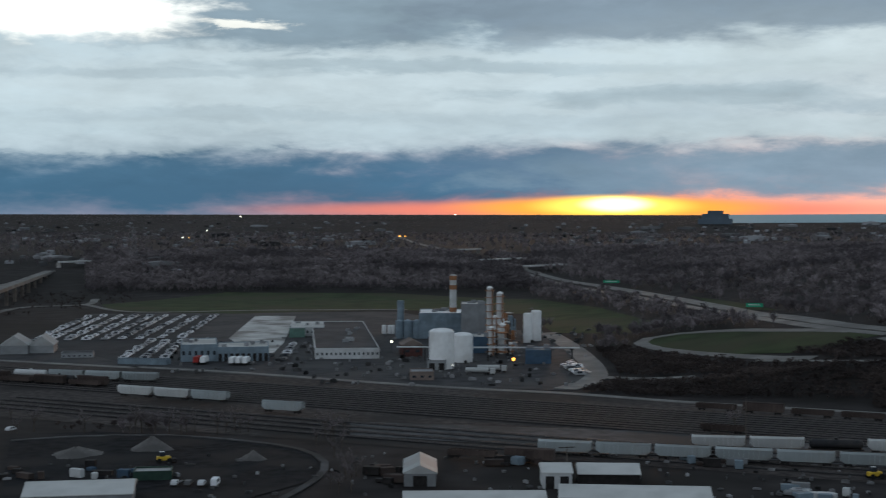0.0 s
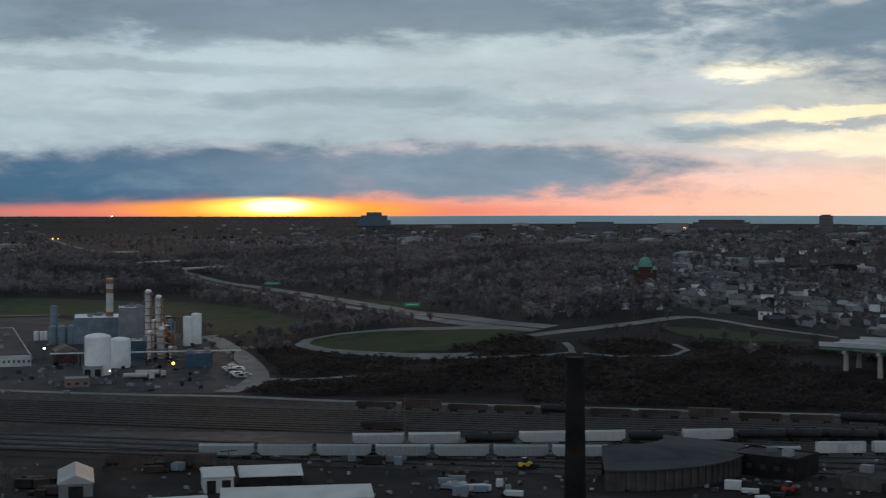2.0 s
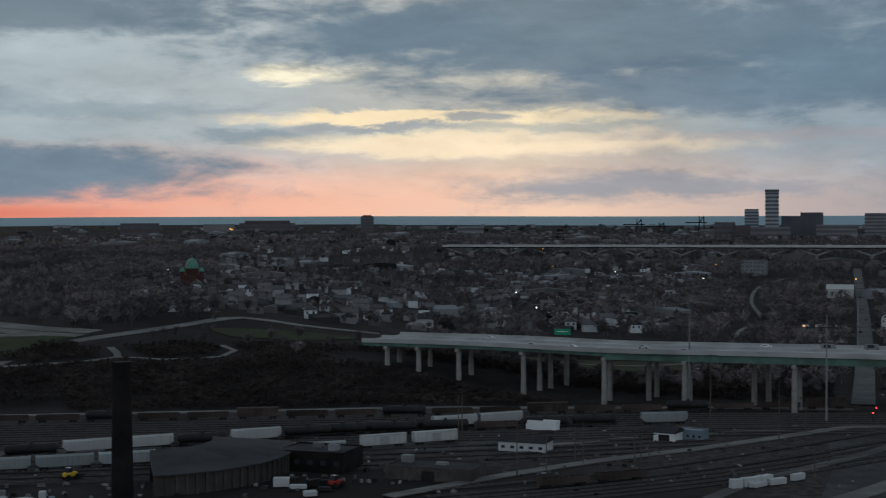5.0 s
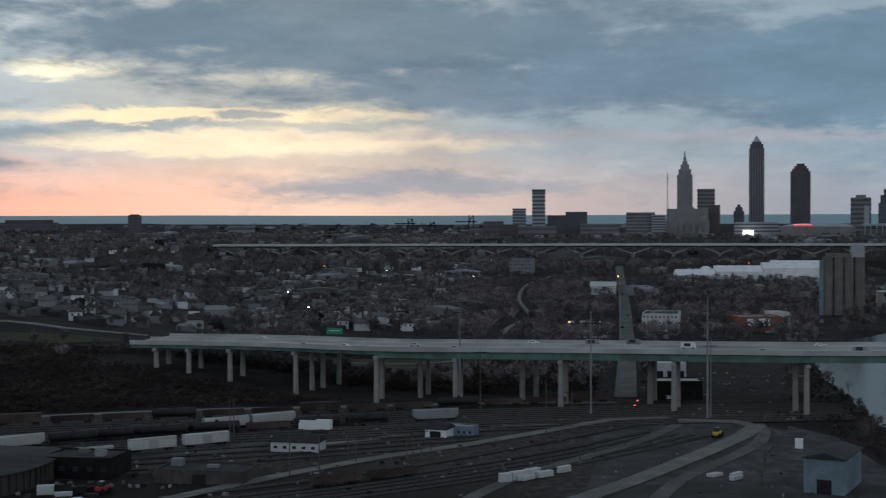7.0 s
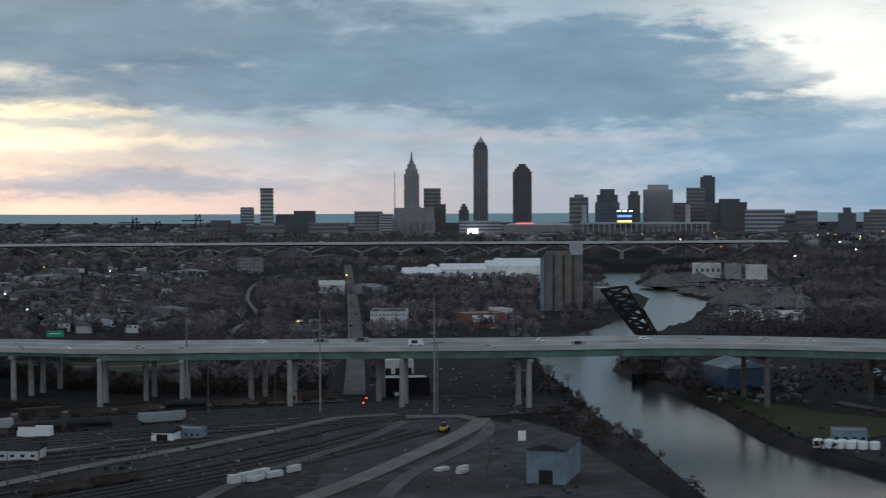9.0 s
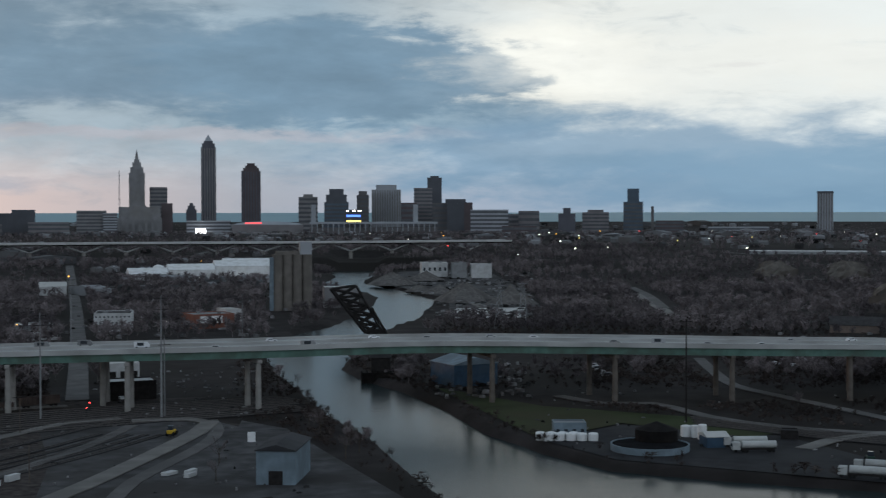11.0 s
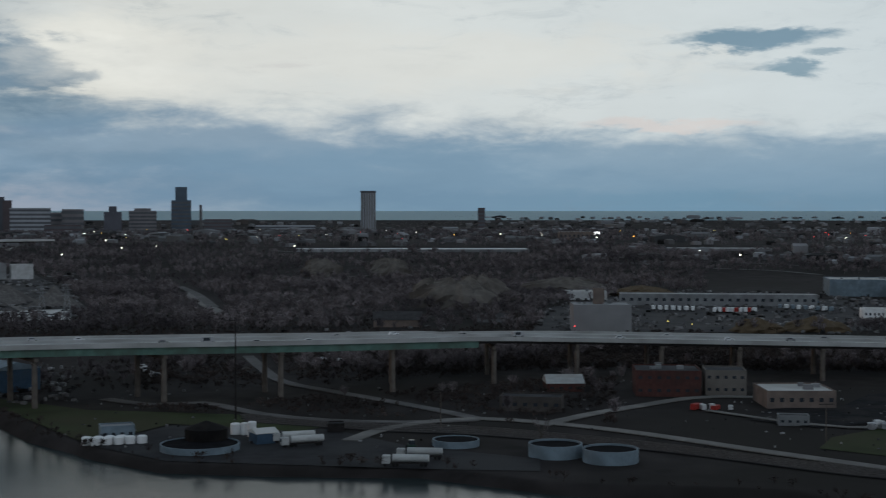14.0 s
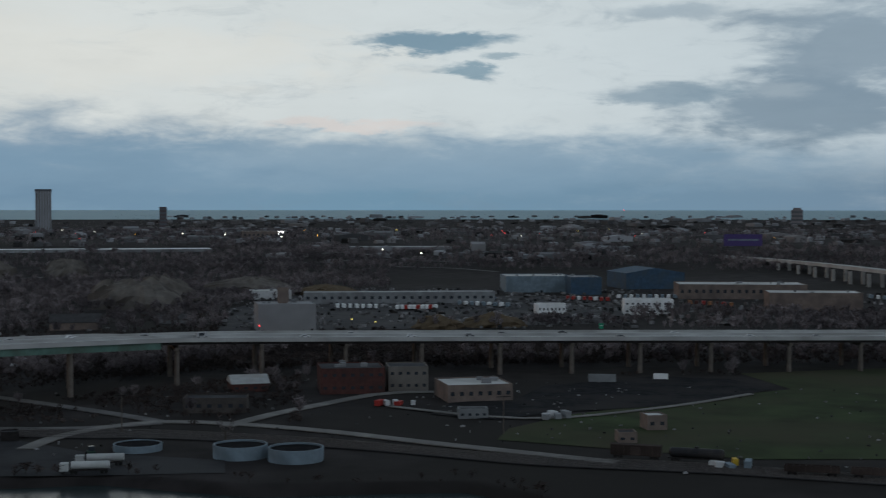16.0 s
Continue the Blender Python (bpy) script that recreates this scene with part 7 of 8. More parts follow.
for fr in [((380.0, 420.8), 0.9, 43.1, -42.1, 0.0), ((399.1, 366.7), 0.9, 40.2, -47.4, 0.0), ((422.1, 328.7), 0.9, 46.5, -52.1, 0.0), ((649.6, 572.7), 1.4, 38.4, -48.6, 0.0), ((712.2, 492.7), 1.4, 27.8, -55.3, 0.0), ((424.4, 329.0), 0.9, 31.3, -52.2, 0.0)]:
    pole(fr)
for fr in [((354.1, 380.8), 0.4, 27.1, -42.9, 0.0), ((350.8, 343.5), 0.4, 21.7, -45.6, 0.0), ((370.1, 349.5), 0.4, 13.4, -46.6, 0.0), ((255.8, 397.9), 0.4, 17.1, -32.7, 0.0), ((267.4, 344.4), 0.3, 13.8, -37.8, 0.0), ((266.6, 347.5), 0.3, 12.6, -37.5, 0.0), ((283.7, 336.3), 0.3, 10.3, -40.1, 0.0), ((285.0, 333.9), 0.3, 9.7, -40.5, 0.0), ((238.2, 338.6), 0.3, 14.9, -35.1, 0.0), ((36.1, 406.4), 0.3, 9.8, -5.1, 0.0), ((97.4, 449.6), 0.4, 18.6, -12.2, 0.0), ((488.8, 71.8), 0.6, 13.9, -81.6, 0.0), ((477.4, -59.1), 0.4, 13.5, -97.1, 0.0), ((265.5, 410.6), 0.4, 16.9, -32.9, 0.0), ((242.9, 330.3), 0.3, 14.4, -36.3, 0.0), ((276.4, 330.7), 0.3, 13.7, -39.9, 0.0), ((303.4, 283.2), 0.3, 11.7, -47.0, 0.0)]:
    pole(fr, "weathered wooden line pole", 1, M_WOOD)


pole(((497.1, 149.0), 1.7, 38.3, -73.3, 0.0), "thick dark steel signal mast", 1, M_DARKSTEEL)


def pylon(fr):
    (x, y), w, h, rz, z = fr
    e = thing("transmission_pylon", "grey lattice transmission pylon", "pylon", pose(x, y, z, 0, 0, rz), "pylons")
    s = h * .11
    for sx_ in (-1, 1):
        for sy_ in (-1, 1):
            part("leg", strut(B(), (sx_ * s, sy_ * s, 0), (sx_ * s * .15, sy_ * s * .15, h), .22), M_GREY, e)
    for k in range(7):
        f0, f1 = 1 - .85 * k / 7, 1 - .85 * (k + 1) / 7
        part("brace", strut(B(), (-s * f0, -s * f0, h * k / 7), (s * f1, -s * f1, h * (k + 1) / 7), .14), M_GREY, e)
        part("brace", strut(B(), (s * f0, -s * f0, h * k / 7), (-s * f1, -s * f1, h * (k + 1) / 7), .14), M_GREY, e)
    for k in range(3):
        part("crossarm", box(B(), 0, 0, h * (.72 + k * .12), h * .22, .4, .4), M_GREY, e)


for fr in [((849.0, 382.1), 5.2, 29.6, -65.8, 0.0), ((880.0, 378.5), 5.3, 29.5, -66.7, 0.0), ((-356.9, 1620.2), 6.4, 45.6, 12.4, 17.9), ((1165.9, 1265.9), 6.8, 27.5, -42.6, 8.5)]:
    pylon(fr)


def lamp_at(fr, mat, size=.8, label="street lamp with a glowing head"):
    (x, y), w, h, rz, z = fr
    e = thing("street_lamp", label, "street lamp", pose(x, y, z, 0, 0, rz), "lamps")
    part("post", drum(B(), 0, 0, -.3, .14, .09, max(h, 2.0), 6), M_DARKSTEEL, e)
    bm = B()
    bmesh.ops.create_icosphere(bm, subdivisions=1, radius=size * .45 if size > 1 else size * .55, matrix=Matrix.Translation((0, -.2, max(h, 2.0) - .3)))
    part("lamp_head", bm, mat, e, "glowing lamp head")


for fr, m_, s_ in ((((35.1, 695.1), 0.6, 5.5, -2.9, 0.1), G_WARM, 1.9), (((176.3, 377.6), 0.5, 5.5, -25.0, 0.0), G_WARM, 1.1), (((196.6, 373.2), 0.3, 6.1, -27.7, 0.0), G_WHITE, .6), (((865.2, 607.2), 0.8, 5.0, -54.9, 0.0), G_WHITE, 1.0), (((-28.5, 779.5), 0.6, 6.6, 2.1, 0.0), G_WHITE, 1.3), (((-23.5, 779.6), 0.6, 4.7, 1.7, 0.0), G_WARM, 1.0),
                   (((0.4, 708.0), 0.6, 7.1, -0.0, 0.0), G_WHITE, .8), (((4.8, 682.0), 0.6, 4.1, -0.4, 0.0), G_WHITE, .6), (((1144.1, 1011.3), 1.8, 8.0, -48.5, 2.9), G_WARM, 1.8), (((771.7, 595.9), 1.2, 3.5, -52.3, 0.0), G_WHITE, 1.2), (((694.1, 657.4), 1.2, 4.6, -46.6, 0.0), G_WARM, 1.2),
                   (((947.2, 39.1), 0.8, 5.4, -87.6, 0.0), G_YELLOW, 1.2), (((926.9, 12.1), 0.7, 6.7, -89.3, 0.0), G_WHITE, 1.6), (((952.9, -14.2), 0.8, 3.4, -90.9, 0.0), G_YELLOW, .9), (((940.5, -29.8), 0.7, 2.6, -91.8, 0.0), G_YELLOW, .9), (((936.3, -83.7), 0.7, 2.9, -95.1, 0.0), G_WARM, 1.0), (((880.9, 44.5), 0.7, 5.3, -87.1, 0.0), G_RED, 1.0),
                   (((424.6, 365.2), 0.5, 3.8, -49.3, 0.0), G_RED, .6), (((411.7, 355.6), 0.4, 4.0, -49.2, 0.0), G_RED, .6), (((1221.1, 898.4), 1.2, 6.1, -53.7, 2.6), G_WHITE, 1.5), (((1301.8, 902.4), 1.3, 3.1, -55.3, 4.3), G_WHITE, 1.8), (((1324.9, 898.8), 1.3, 3.2, -55.8, 4.8), G_WHITE, 1.8), (((1347.1, 898.1), 1.3, 4.5, -56.3, 5.3), G_WHITE, 1.8), (((1446.7, 1062.6), 1.4, 5.8, -53.7, 11.1), G_WARM, 1.5),
                   (((-144.1, 1703.9), 1.4, 4.1, 4.8, 20.6), G_WARM, 3.0), (((-139.9, 1712.3), 1.4, 3.4, 4.7, 21.0), G_WARM, 2.4), (((-632.6, 4390.7), 3.5, 15.8, 8.2, 55.2), G_WHITE, 4.0), (((-623.1, 3712.1), 2.9, 5.9, 9.5, 28.5), G_WHITE, 3.2), (((-516.7, 2784.5), 2.2, 4.5, 10.5, 26.0), G_WHITE, 3.0), (((-505.9, 2786.5), 2.2, 4.4, 10.3, 26.0), G_WARM, 3.0), (((-421.1, 1806.6), 1.4, 2.9, 13.1, 25.6), G_WARM, 2.4),
                   (((-92.2, 3014.6), 2.4, 4.8, 1.8, 26.0), G_WARM, 3.5), (((-83.4, 3090.9), 2.5, 3.7, 1.5, 26.0), G_WARM, 3.0), (((41.5, 4703.8), 3.8, 11.3, -0.5, 65.8), G_WHITE, 4.0), (((1522.3, 3494.9), 2.9, 13.4, -23.5, 34.4), G_WARM, 3.5), (((1538.6, 3522.7), 3.1, 9.1, -23.6, 35.7), G_WARM, 3.0), (((1302.6, 2702.4), 2.4, 3.6, -25.7, 30.0), G_WARM, 2.4), (((457.3, 1191.3), 1.0, 3.0, -21.0, 28.7), G_WHITE, 2.0),
                   (((2139.9, 853.9), 2.8, 4.6, -68.2, 25.7), G_WHITE, 2.6), (((2177.3, 857.2), 1.9, 3.7, -68.5, 25.9), G_WHITE, 2.6), (((2005.9, 722.5), 1.7, 2.4, -70.2, 22.8), G_WHITE, 2.2), (((2614.7, 466.6), 2.1, 7.4, -79.9, 26.0), G_RED, 3.0), (((2654.6, -396.2), 2.2, 6.4, -98.5, 26.0), G_RED, 2.0), (((4230.9, -892.5), 3.4, 27.4, -101.9, 50.8), G_RED, 3.0), (((1937.0, -125.2), 1.6, 3.1, -93.7, 15.0), G_WHITE, 2.0),
                   (((1925.0, -124.6), 1.5, 3.8, -93.7, 14.4), G_WHITE, 2.0), (((2050.4, 522.9), 1.7, 2.4, -75.7, 22.5), G_WHITE, 2.2), (((2098.3, 459.4), 1.7, 2.4, -77.7, 23.5), G_WARM, 2.2), (((2407.3, 421.9), 2.0, 2.9, -80.1, 26.0), G_RED, 2.4)):
    lamp_at(fr, m_, s_)
rl_ = random.Random(21)
for k in range(54):
    a, r = radians(rl_.uniform(60, 109)), rl_.uniform(1750, 3300)
    x, y = r * math.sin(a), r * math.cos(a)
    lamp_at(((x, y), 1, rl_.uniform(6, 10), -math.degrees(a), ground_height(x, y)), rl_.choice((G_WHITE, G_WHITE, G_WHITE, G_WARM, G_YELLOW, G_RED)), 2.0)
for k in range(16):
    a, r = radians(rl_.uniform(33, 46)), rl_.uniform(1000, 2200)
    x, y = r * math.sin(a), r * math.cos(a)
    lamp_at(((x, y), 1, rl_.uniform(6, 9), -math.degrees(a), ground_height(x, y)), rl_.choice((G_WHITE, G_WARM)), .9)
(x, y), w, h, rz, z = ((2998.1, 107.8), 16.7, 4.8, -87.9, 26.0)
e = thing("lit_billboard", "bright white lit billboard", "billboard", pose(x, y, z, 0, 0, rz))
part("screen", box(B(), 0, 0, h - 7, w, .6, 9), G_SCREEN, e)
part("post", box(B(), 0, 1, 0, 1.6, 1.2, h - 7), M_DARKSTEEL, e)
(x, y), w, h, rz, z = ((1950.7, -583.1), 53.3, 23.8, -106.6, 19.4)
e = thing("billboard", "dark purple billboard on posts", "billboard", pose(x, y, z, 0, 0, rz))
part("panel", box(B(), 0, 0, h * .3, w, 1, h * .7), M_PURPLE, e)
part("message_bar", box(B(), 0, -.55, h * .62, w * .8, .12, h * .1), M_PALEBLUE, e, "row of unreadable pale lettering")
for k in (-.4, 0, .4):
    part("post", box(B(), w * k, .9, 0, 1, .7, h * .6), M_DARKSTEEL, e)
for fr in [((201.7, 907.9), 10.7, 5.1, -12.5, 15.1), ((166.0, 1382.1), 15.5, 5.0, -6.8, 7.7), ((516.7, 686.2), 9.9, 7.4, -37.0, 1.5), ((868.7, -169.2), 2.8, 6.4, -101.0, 0.0)]:
    (x, y), w, h, rz, z = fr
    e = thing("overhead_sign", "green motorway sign on a gantry", "road sign", pose(x, y, z, 0, 0, rz), "motorway signs")
    part("panel", box(B(), 0, 0, h * .45, w, .3, h * .5), M_SIGN, e)
    part("message_bar", box(B(), 0, -.2, h * .7, w * .7, .08, h * .07), M_WHITE, e, "unreadable white lettering")
    for k in (-.45, .45):
        part("post", box(B(), w * k, .4, -.3, .35, .35, h), M_DARKSTEEL, e)
(x, y), w, h, rz, z = ((790.8, 572.1), 15.7, 4.7, -54.1, 0.0)
sg = part("sign_panel", box(B(), 0, 0, 0, w, .3, h * 1.0, 0), M_WHITE, bpy.data.objects["rust_hall"], "white sign panel with unreadable lettering")
sg.location = (-2, -.4, 4)
# the domed church
(x, y), w, h, rz, z = ((405.4, 1004.3), 17.3, 10.4, -22.0, 23.7)
ch = thing("domed_church", "dark brick church with green copper domes", "church", pose(x, y, z - .3, 0, 0, rz))
part("nave", box(B(), 0, w / 2, 0, w, w * 1.2, h), M_BRICK, ch)
part("drum", drum(B(), 0, w * .5, h, w * .26, w * .26, h * .45, 16), M_BRICK, ch)
part("dome", dome(B(), 0, w * .5, h * 1.45, w * .30, h * .75, 16, 6), M_COPPER, ch, "green copper dome")
part("finial", drum(B(), 0, w * .5, h * 2.15, .8, .2, h * .3, 6), M_COPPER, ch)
for sx_ in (-.42, .42):
    part("side_tower", drum(B(), w * sx_, 1, 0, w * .1, w * .1, h * 1.25, 10), M_BRICK, ch)
    part("side_dome", dome(B(), w * sx_, 1, h * 1.25, w * .12, h * .3, 10, 4), M_COPPER, ch, "small green dome")
KEEP_SPOTS.append((x, y, w))

# ---------------------------------------------------------------- where nothing grows
KEEP_SPOTS += [(2950.0, 106.0, 50), (2900.0, 104.0, 30), (2690.0, 1977.0, 45), (2650.0, 1948.0, 30)]
CELL, X0, Y0, NX, NY = 6.0, -1800.0, -1800.0, 1150, 1150
busy = np.zeros((NX, NY), bool)
cx_, cy_ = np.meshgrid(X0 + (np.arange(NX) + .5) * CELL, Y0 + (np.arange(NY) + .5) * CELL, indexing="ij")


def block(x, y, r):
    i0, i1 = max(0, int((x - r - X0) / CELL)), min(NX, int((x + r - X0) / CELL) + 1)
    j0, j1 = max(0, int((y - r - Y0) / CELL)), min(NY, int((y + r - Y0) / CELL) + 1)
    if i1 > i0 and j1 > j0:
        busy[i0:i1, j0:j1] |= np.hypot(cx_[i0:i1, j0:j1] - x, cy_[i0:i1, j0:j1] - y) < r


for pts, half in KEEP_LINES + [([(1329.0, 830.2), (1253.7, 716.4), (1029.8, 546.9), (863.6, 475.8), (763.2, 440.1)], 40)]:
    for p in smoothline(pts, 5.0):
        block(p.x, p.y, half + 2)
for p in smoothline(B3, 6.0):
    q = Vector((p.x, p.y)) * (1 + 17 / Vector((p.x, p.y)).length)
    block(q.x, q.y, 20)
for p in smoothline(F3, 20.0):
    block(p.x, p.y, 30)
    block(p.x * .96, p.y * .96, 30)
for x, y, r in KEEP_SPOTS:
    block(x, y, r)
for pts in KEEP_POLYS:
    xs, ys = [p[0] for p in pts], [p[1] for p in pts]
    i0, i1 = int((min(xs) - X0) / CELL), int((max(xs) - X0) / CELL) + 1
    j0, j1 = int((min(ys) - Y0) / CELL), int((max(ys) - Y0) / CELL) + 1
    X_, Y_ = cx_[i0:i1, j0:j1], cy_[i0:i1, j0:j1]
    ins = np.zeros(X_.shape, bool)
    for (x0, y0), (x1, y1) in zip(pts, pts[1:] + pts[:1]):
        if y0 != y1:
            ins ^= ((y0 > Y_) != (y1 > Y_)) & (X_ < (x1 - x0) * (Y_ - y0) / (y1 - y0) + x0)
    busy[i0:i1, j0:j1] |= ins


def free(x, y):
    i = np.clip(((x - X0) / CELL).astype(int), 0, NX - 1)
    j = np.clip(((y - Y0) / CELL).astype(int), 0, NY - 1)
    return ~busy[i, j] & (river_distance(x, y) > 4)


rng = np.random.default_rng(3)


def scatter(az0, az1, r0, r1, n, clump=0.0):
    """Random free places in a sector; clump thins them by broad noise."""
    a = np.radians(rng.uniform(az0, az1, n))
    r = np.sqrt(rng.uniform(r0 * r0, r1 * r1, n))
    x, y = r * np.sin(a), r * np.cos(a)
    keep = free(x, y)
    if clump:
        f_ = np.sin(x * .013 + 1.3) * np.cos(y * .017 + .4) + .6 * np.sin(x * .041 + y * .033)
        keep &= f_ > (clump * 2 - 1) + rng.uniform(-.5, .5, n)
    return x[keep], y[keep]


# ---------------------------------------------------------------- houses
def make_house(label, w, d, h, rise, chimney=True):
    e = thing("house", label, "house", group="town houses")
    body = part("wall", box(B(), 0, 0, -1, w, d, h + 1), M_HOUSE, e)
    bm = gable(B(), 0, 0, 0, d, w, rise)
    bmesh.ops.transform(bm, matrix=Matrix.Translation((0, 0, h + .2)) @ Matrix.Rotation(math.pi / 2, 4, "Z"), verts=bm.verts[:])
    top = part("roof", bm, M_SHINGLE, e)
    for yy in (-d / 2 + .02, d / 2 - .02):
        bm = B()
        vs = [bm.verts.new(c) for c in ((-w / 2, yy, h), (w / 2, yy, h), (0, yy, h + rise))]
        bm.faces.new(vs if yy < 0 else vs[::-1])
        part("gable_wall", bm, M_HOUSE, e)
    for k in (-.25, .25):
        part("window", box(B(), w * k, -d / 2 - .02, 3.2, 1.1, .1, 1.5), M_GLASS, body)
    if chimney:
        part("chimney", box(B(), w * .2, d * .1, h, .8, .8, rise + 1), M_BRICK, top)
    return e


HOUSES = [make_house("pale narrow wooden house with a steep shingle roof", 6.4, 11, 5.0, 3.3), make_house("grey two-storey house with a shingle roof", 7.4, 10, 5.4, 3.0), make_house("low pale house with a broad gable", 8.5, 8.5, 3.9, 2.7, False)]
spots = []
for z_, n in (((18.5, 31.8, 813, 1252), 150), ((33.4, 41.3, 926, 1387), 120), ((36.4, 42.7, 1219, 1830), 70), ((20.3, 44.3, 1657, 2232), 80)):
    x, y = scatter(*z_, n * 2)
    spots += [(p, q) for p, q in zip(x[:n], y[:n])]
chosen = []
for p in spots:
    if all((p[0] - q[0]) ** 2 + (p[1] - q[1]) ** 2 > 13 ** 2 for q in chosen):
        chosen.append(p)
hh = land(np.array([p[0] for p in chosen]), np.array([p[1] for p in chosen]))
rh_ = random.Random(9)
for k, (p, z) in enumerate(zip(chosen[:290], hh)):
    m_ = pose(p[0], p[1], z, 0, 0, rh_.choice((-32, 58, 148, -122)) + rh_.uniform(-4, 4))
    if k < 3:
        HOUSES[k].matrix_world = m_
    else:
        copy_thing(rh_.choice(HOUSES), m_)
    block(p[0], p[1], 7)


def boxes_mesh(x, y, z, sx_, sy_, sz_, ang, roof=True):
    """Many small gabled blocks as one mesh."""
    n = len(x)
    c, s = np.cos(ang), np.sin(ang)
    loc = np.array([(-.5, -.5, 0), (.5, -.5, 0), (.5, .5, 0), (-.5, .5, 0), (-.5, -.5, 1), (.5, -.5, 1), (.5, .5, 1), (-.5, .5, 1), (0, -.5, 1.3), (0, .5, 1.3)])
    V = loc[None] * np.stack([sx_, sy_, sz_], -1)[:, None]
    W = np.stack([V[..., 0] * c[:, None] - V[..., 1] * s[:, None] + x[:, None], V[..., 0] * s[:, None] + V[..., 1] * c[:, None] + y[:, None], V[..., 2] + z[:, None] - 1], -1)
    quads = [(0, 1, 5, 4), (1, 2, 6, 5), (2, 3, 7, 6), (3, 0, 4, 7), (5, 6, 9, 8), (7, 4, 8, 9), (4, 5, 8), (6, 7, 9)]
    return W.reshape(-1, 3).tolist(), [tuple(k * 10 + i for i in q) for k in range(n) for q in quads]


V_, F_ = [], []
for z_, n, s_ in (((-17.5, -1.9, 1654, 4320), 260, .9), ((2.7, 17.5, 2200, 4248), 160, 1.0), ((17.1, 44.3, 2028, 4164), 420, 1.1), ((32.1, 47.7, 1829, 2376), 260, 1.1), ((32.1, 52.3, 2876, 4244), 260, 1.3), ((53.8, 88.8, 2128, 4100), 620, 1.3), ((83.5, 112.1, 2076, 4432), 700, 1.2), ((47.3, 56.3, 1348, 2092), 90, 1.1), ((87.6, 102.5, 1799, 2096), 60, 1.2), ((-16.2, -8.3, 1532, 1787), 50, .9), ((33.2, 42.5, 930, 1700), 330, .85), ((19.0, 33.0, 830, 1700), 230, .85)):
    x, y = scatter(*z_, n)
    k = len(x)
    big = rng.uniform(0, 1, k) < .07
    sx_ = np.where(big, rng.uniform(18, 55, k), rng.uniform(6, 10, k)) * s_
    sy_ = np.where(big, rng.uniform(14, 30, k), rng.uniform(8, 14, k)) * s_
    sz_ = np.where(big, rng.uniform(4, 9, k), rng.uniform(3.5, 6, k)) * s_
    v, f = boxes_mesh(x, y, land(x, y), sx_, sy_, sz_, rng.uniform(0, 3.1, k))
    o = len(V_)
    V_ += v
    F_ += [tuple(i + o for i in q) for q in f]
town = new("far_town", mesh_from("far_town", V_, F_, M_FARTOWN))
tagged(town, "far town of small grey and white buildings among trees", "far town", kind="stuff")

# scattered small goods, rubble and scrap over the yards
V_, F_ = [], []
for z_, n, big in (((-17.5, 17.5, 382, 454), 150, 1.5), ((12.5, 34.3, 388, 463), 130, 1.5), ((-5.6, 6.1, 626, 910), 260, 2.6), ((-11.0, -5.2, 688, 876), 90, 2.6), ((32.1, 58.0, 383, 540), 150, 1.1), ((26.8, 44.3, 398, 508), 120, 1.3), ((66.1, 83.0, 452, 611), 90, 1.1), ((85.3, 102.5, 911, 1368), 700, 3.6), ((92.6, 112.1, 954, 1357), 600, 4.2), ((78.4, 102.5, 460, 658), 110, 1.0), ((92.6, 112.1, 412, 628), 110, .9), ((62.0, 67.1, 1023, 1673), 260, 6.0), ((49.5, 56.0, 529, 705), 120, 1.4), ((71.0, 82.1, 797, 1058), 90, 2.6), ((47.3, 57.4, 862, 1517), 160, 5.0), ((63.1, 67.1, 577, 725), 120, 2.5)):
    a_ = np.radians(rng.uniform(z_[0], z_[1], n))
    r_ = np.sqrt(rng.uniform(z_[2] ** 2, z_[3] ** 2, n))
    x, y = r_ * np.sin(a_), r_ * np.cos(a_)
    keep = river_distance(x, y) > 3
    for p in smoothline(B3, 25.0):
        keep &= np.hypot(x - p.x, y - p.y) > 2
    x, y = x[keep], y[keep]
    k = len(x)
    v, f = boxes_mesh(x, y, land(x, y) + 1.2, rng.uniform(.5, 1, k) ** 2 * big * 1.6, rng.uniform(.4, 1, k) * big * .6, rng.uniform(.4, 1, k) * min(big, 3.2) * .6, rng.uniform(0, 3.1, k))
    o = len(V_)
    V_ += v
    F_ += [tuple(i + o for i in q) for q in f]
tagged(new("yard_litter", mesh_from("yard_litter", V_, F_, M_LITTER)), "scattered small goods, rubble and scrap on the yards", "yard litter", kind="stuff")

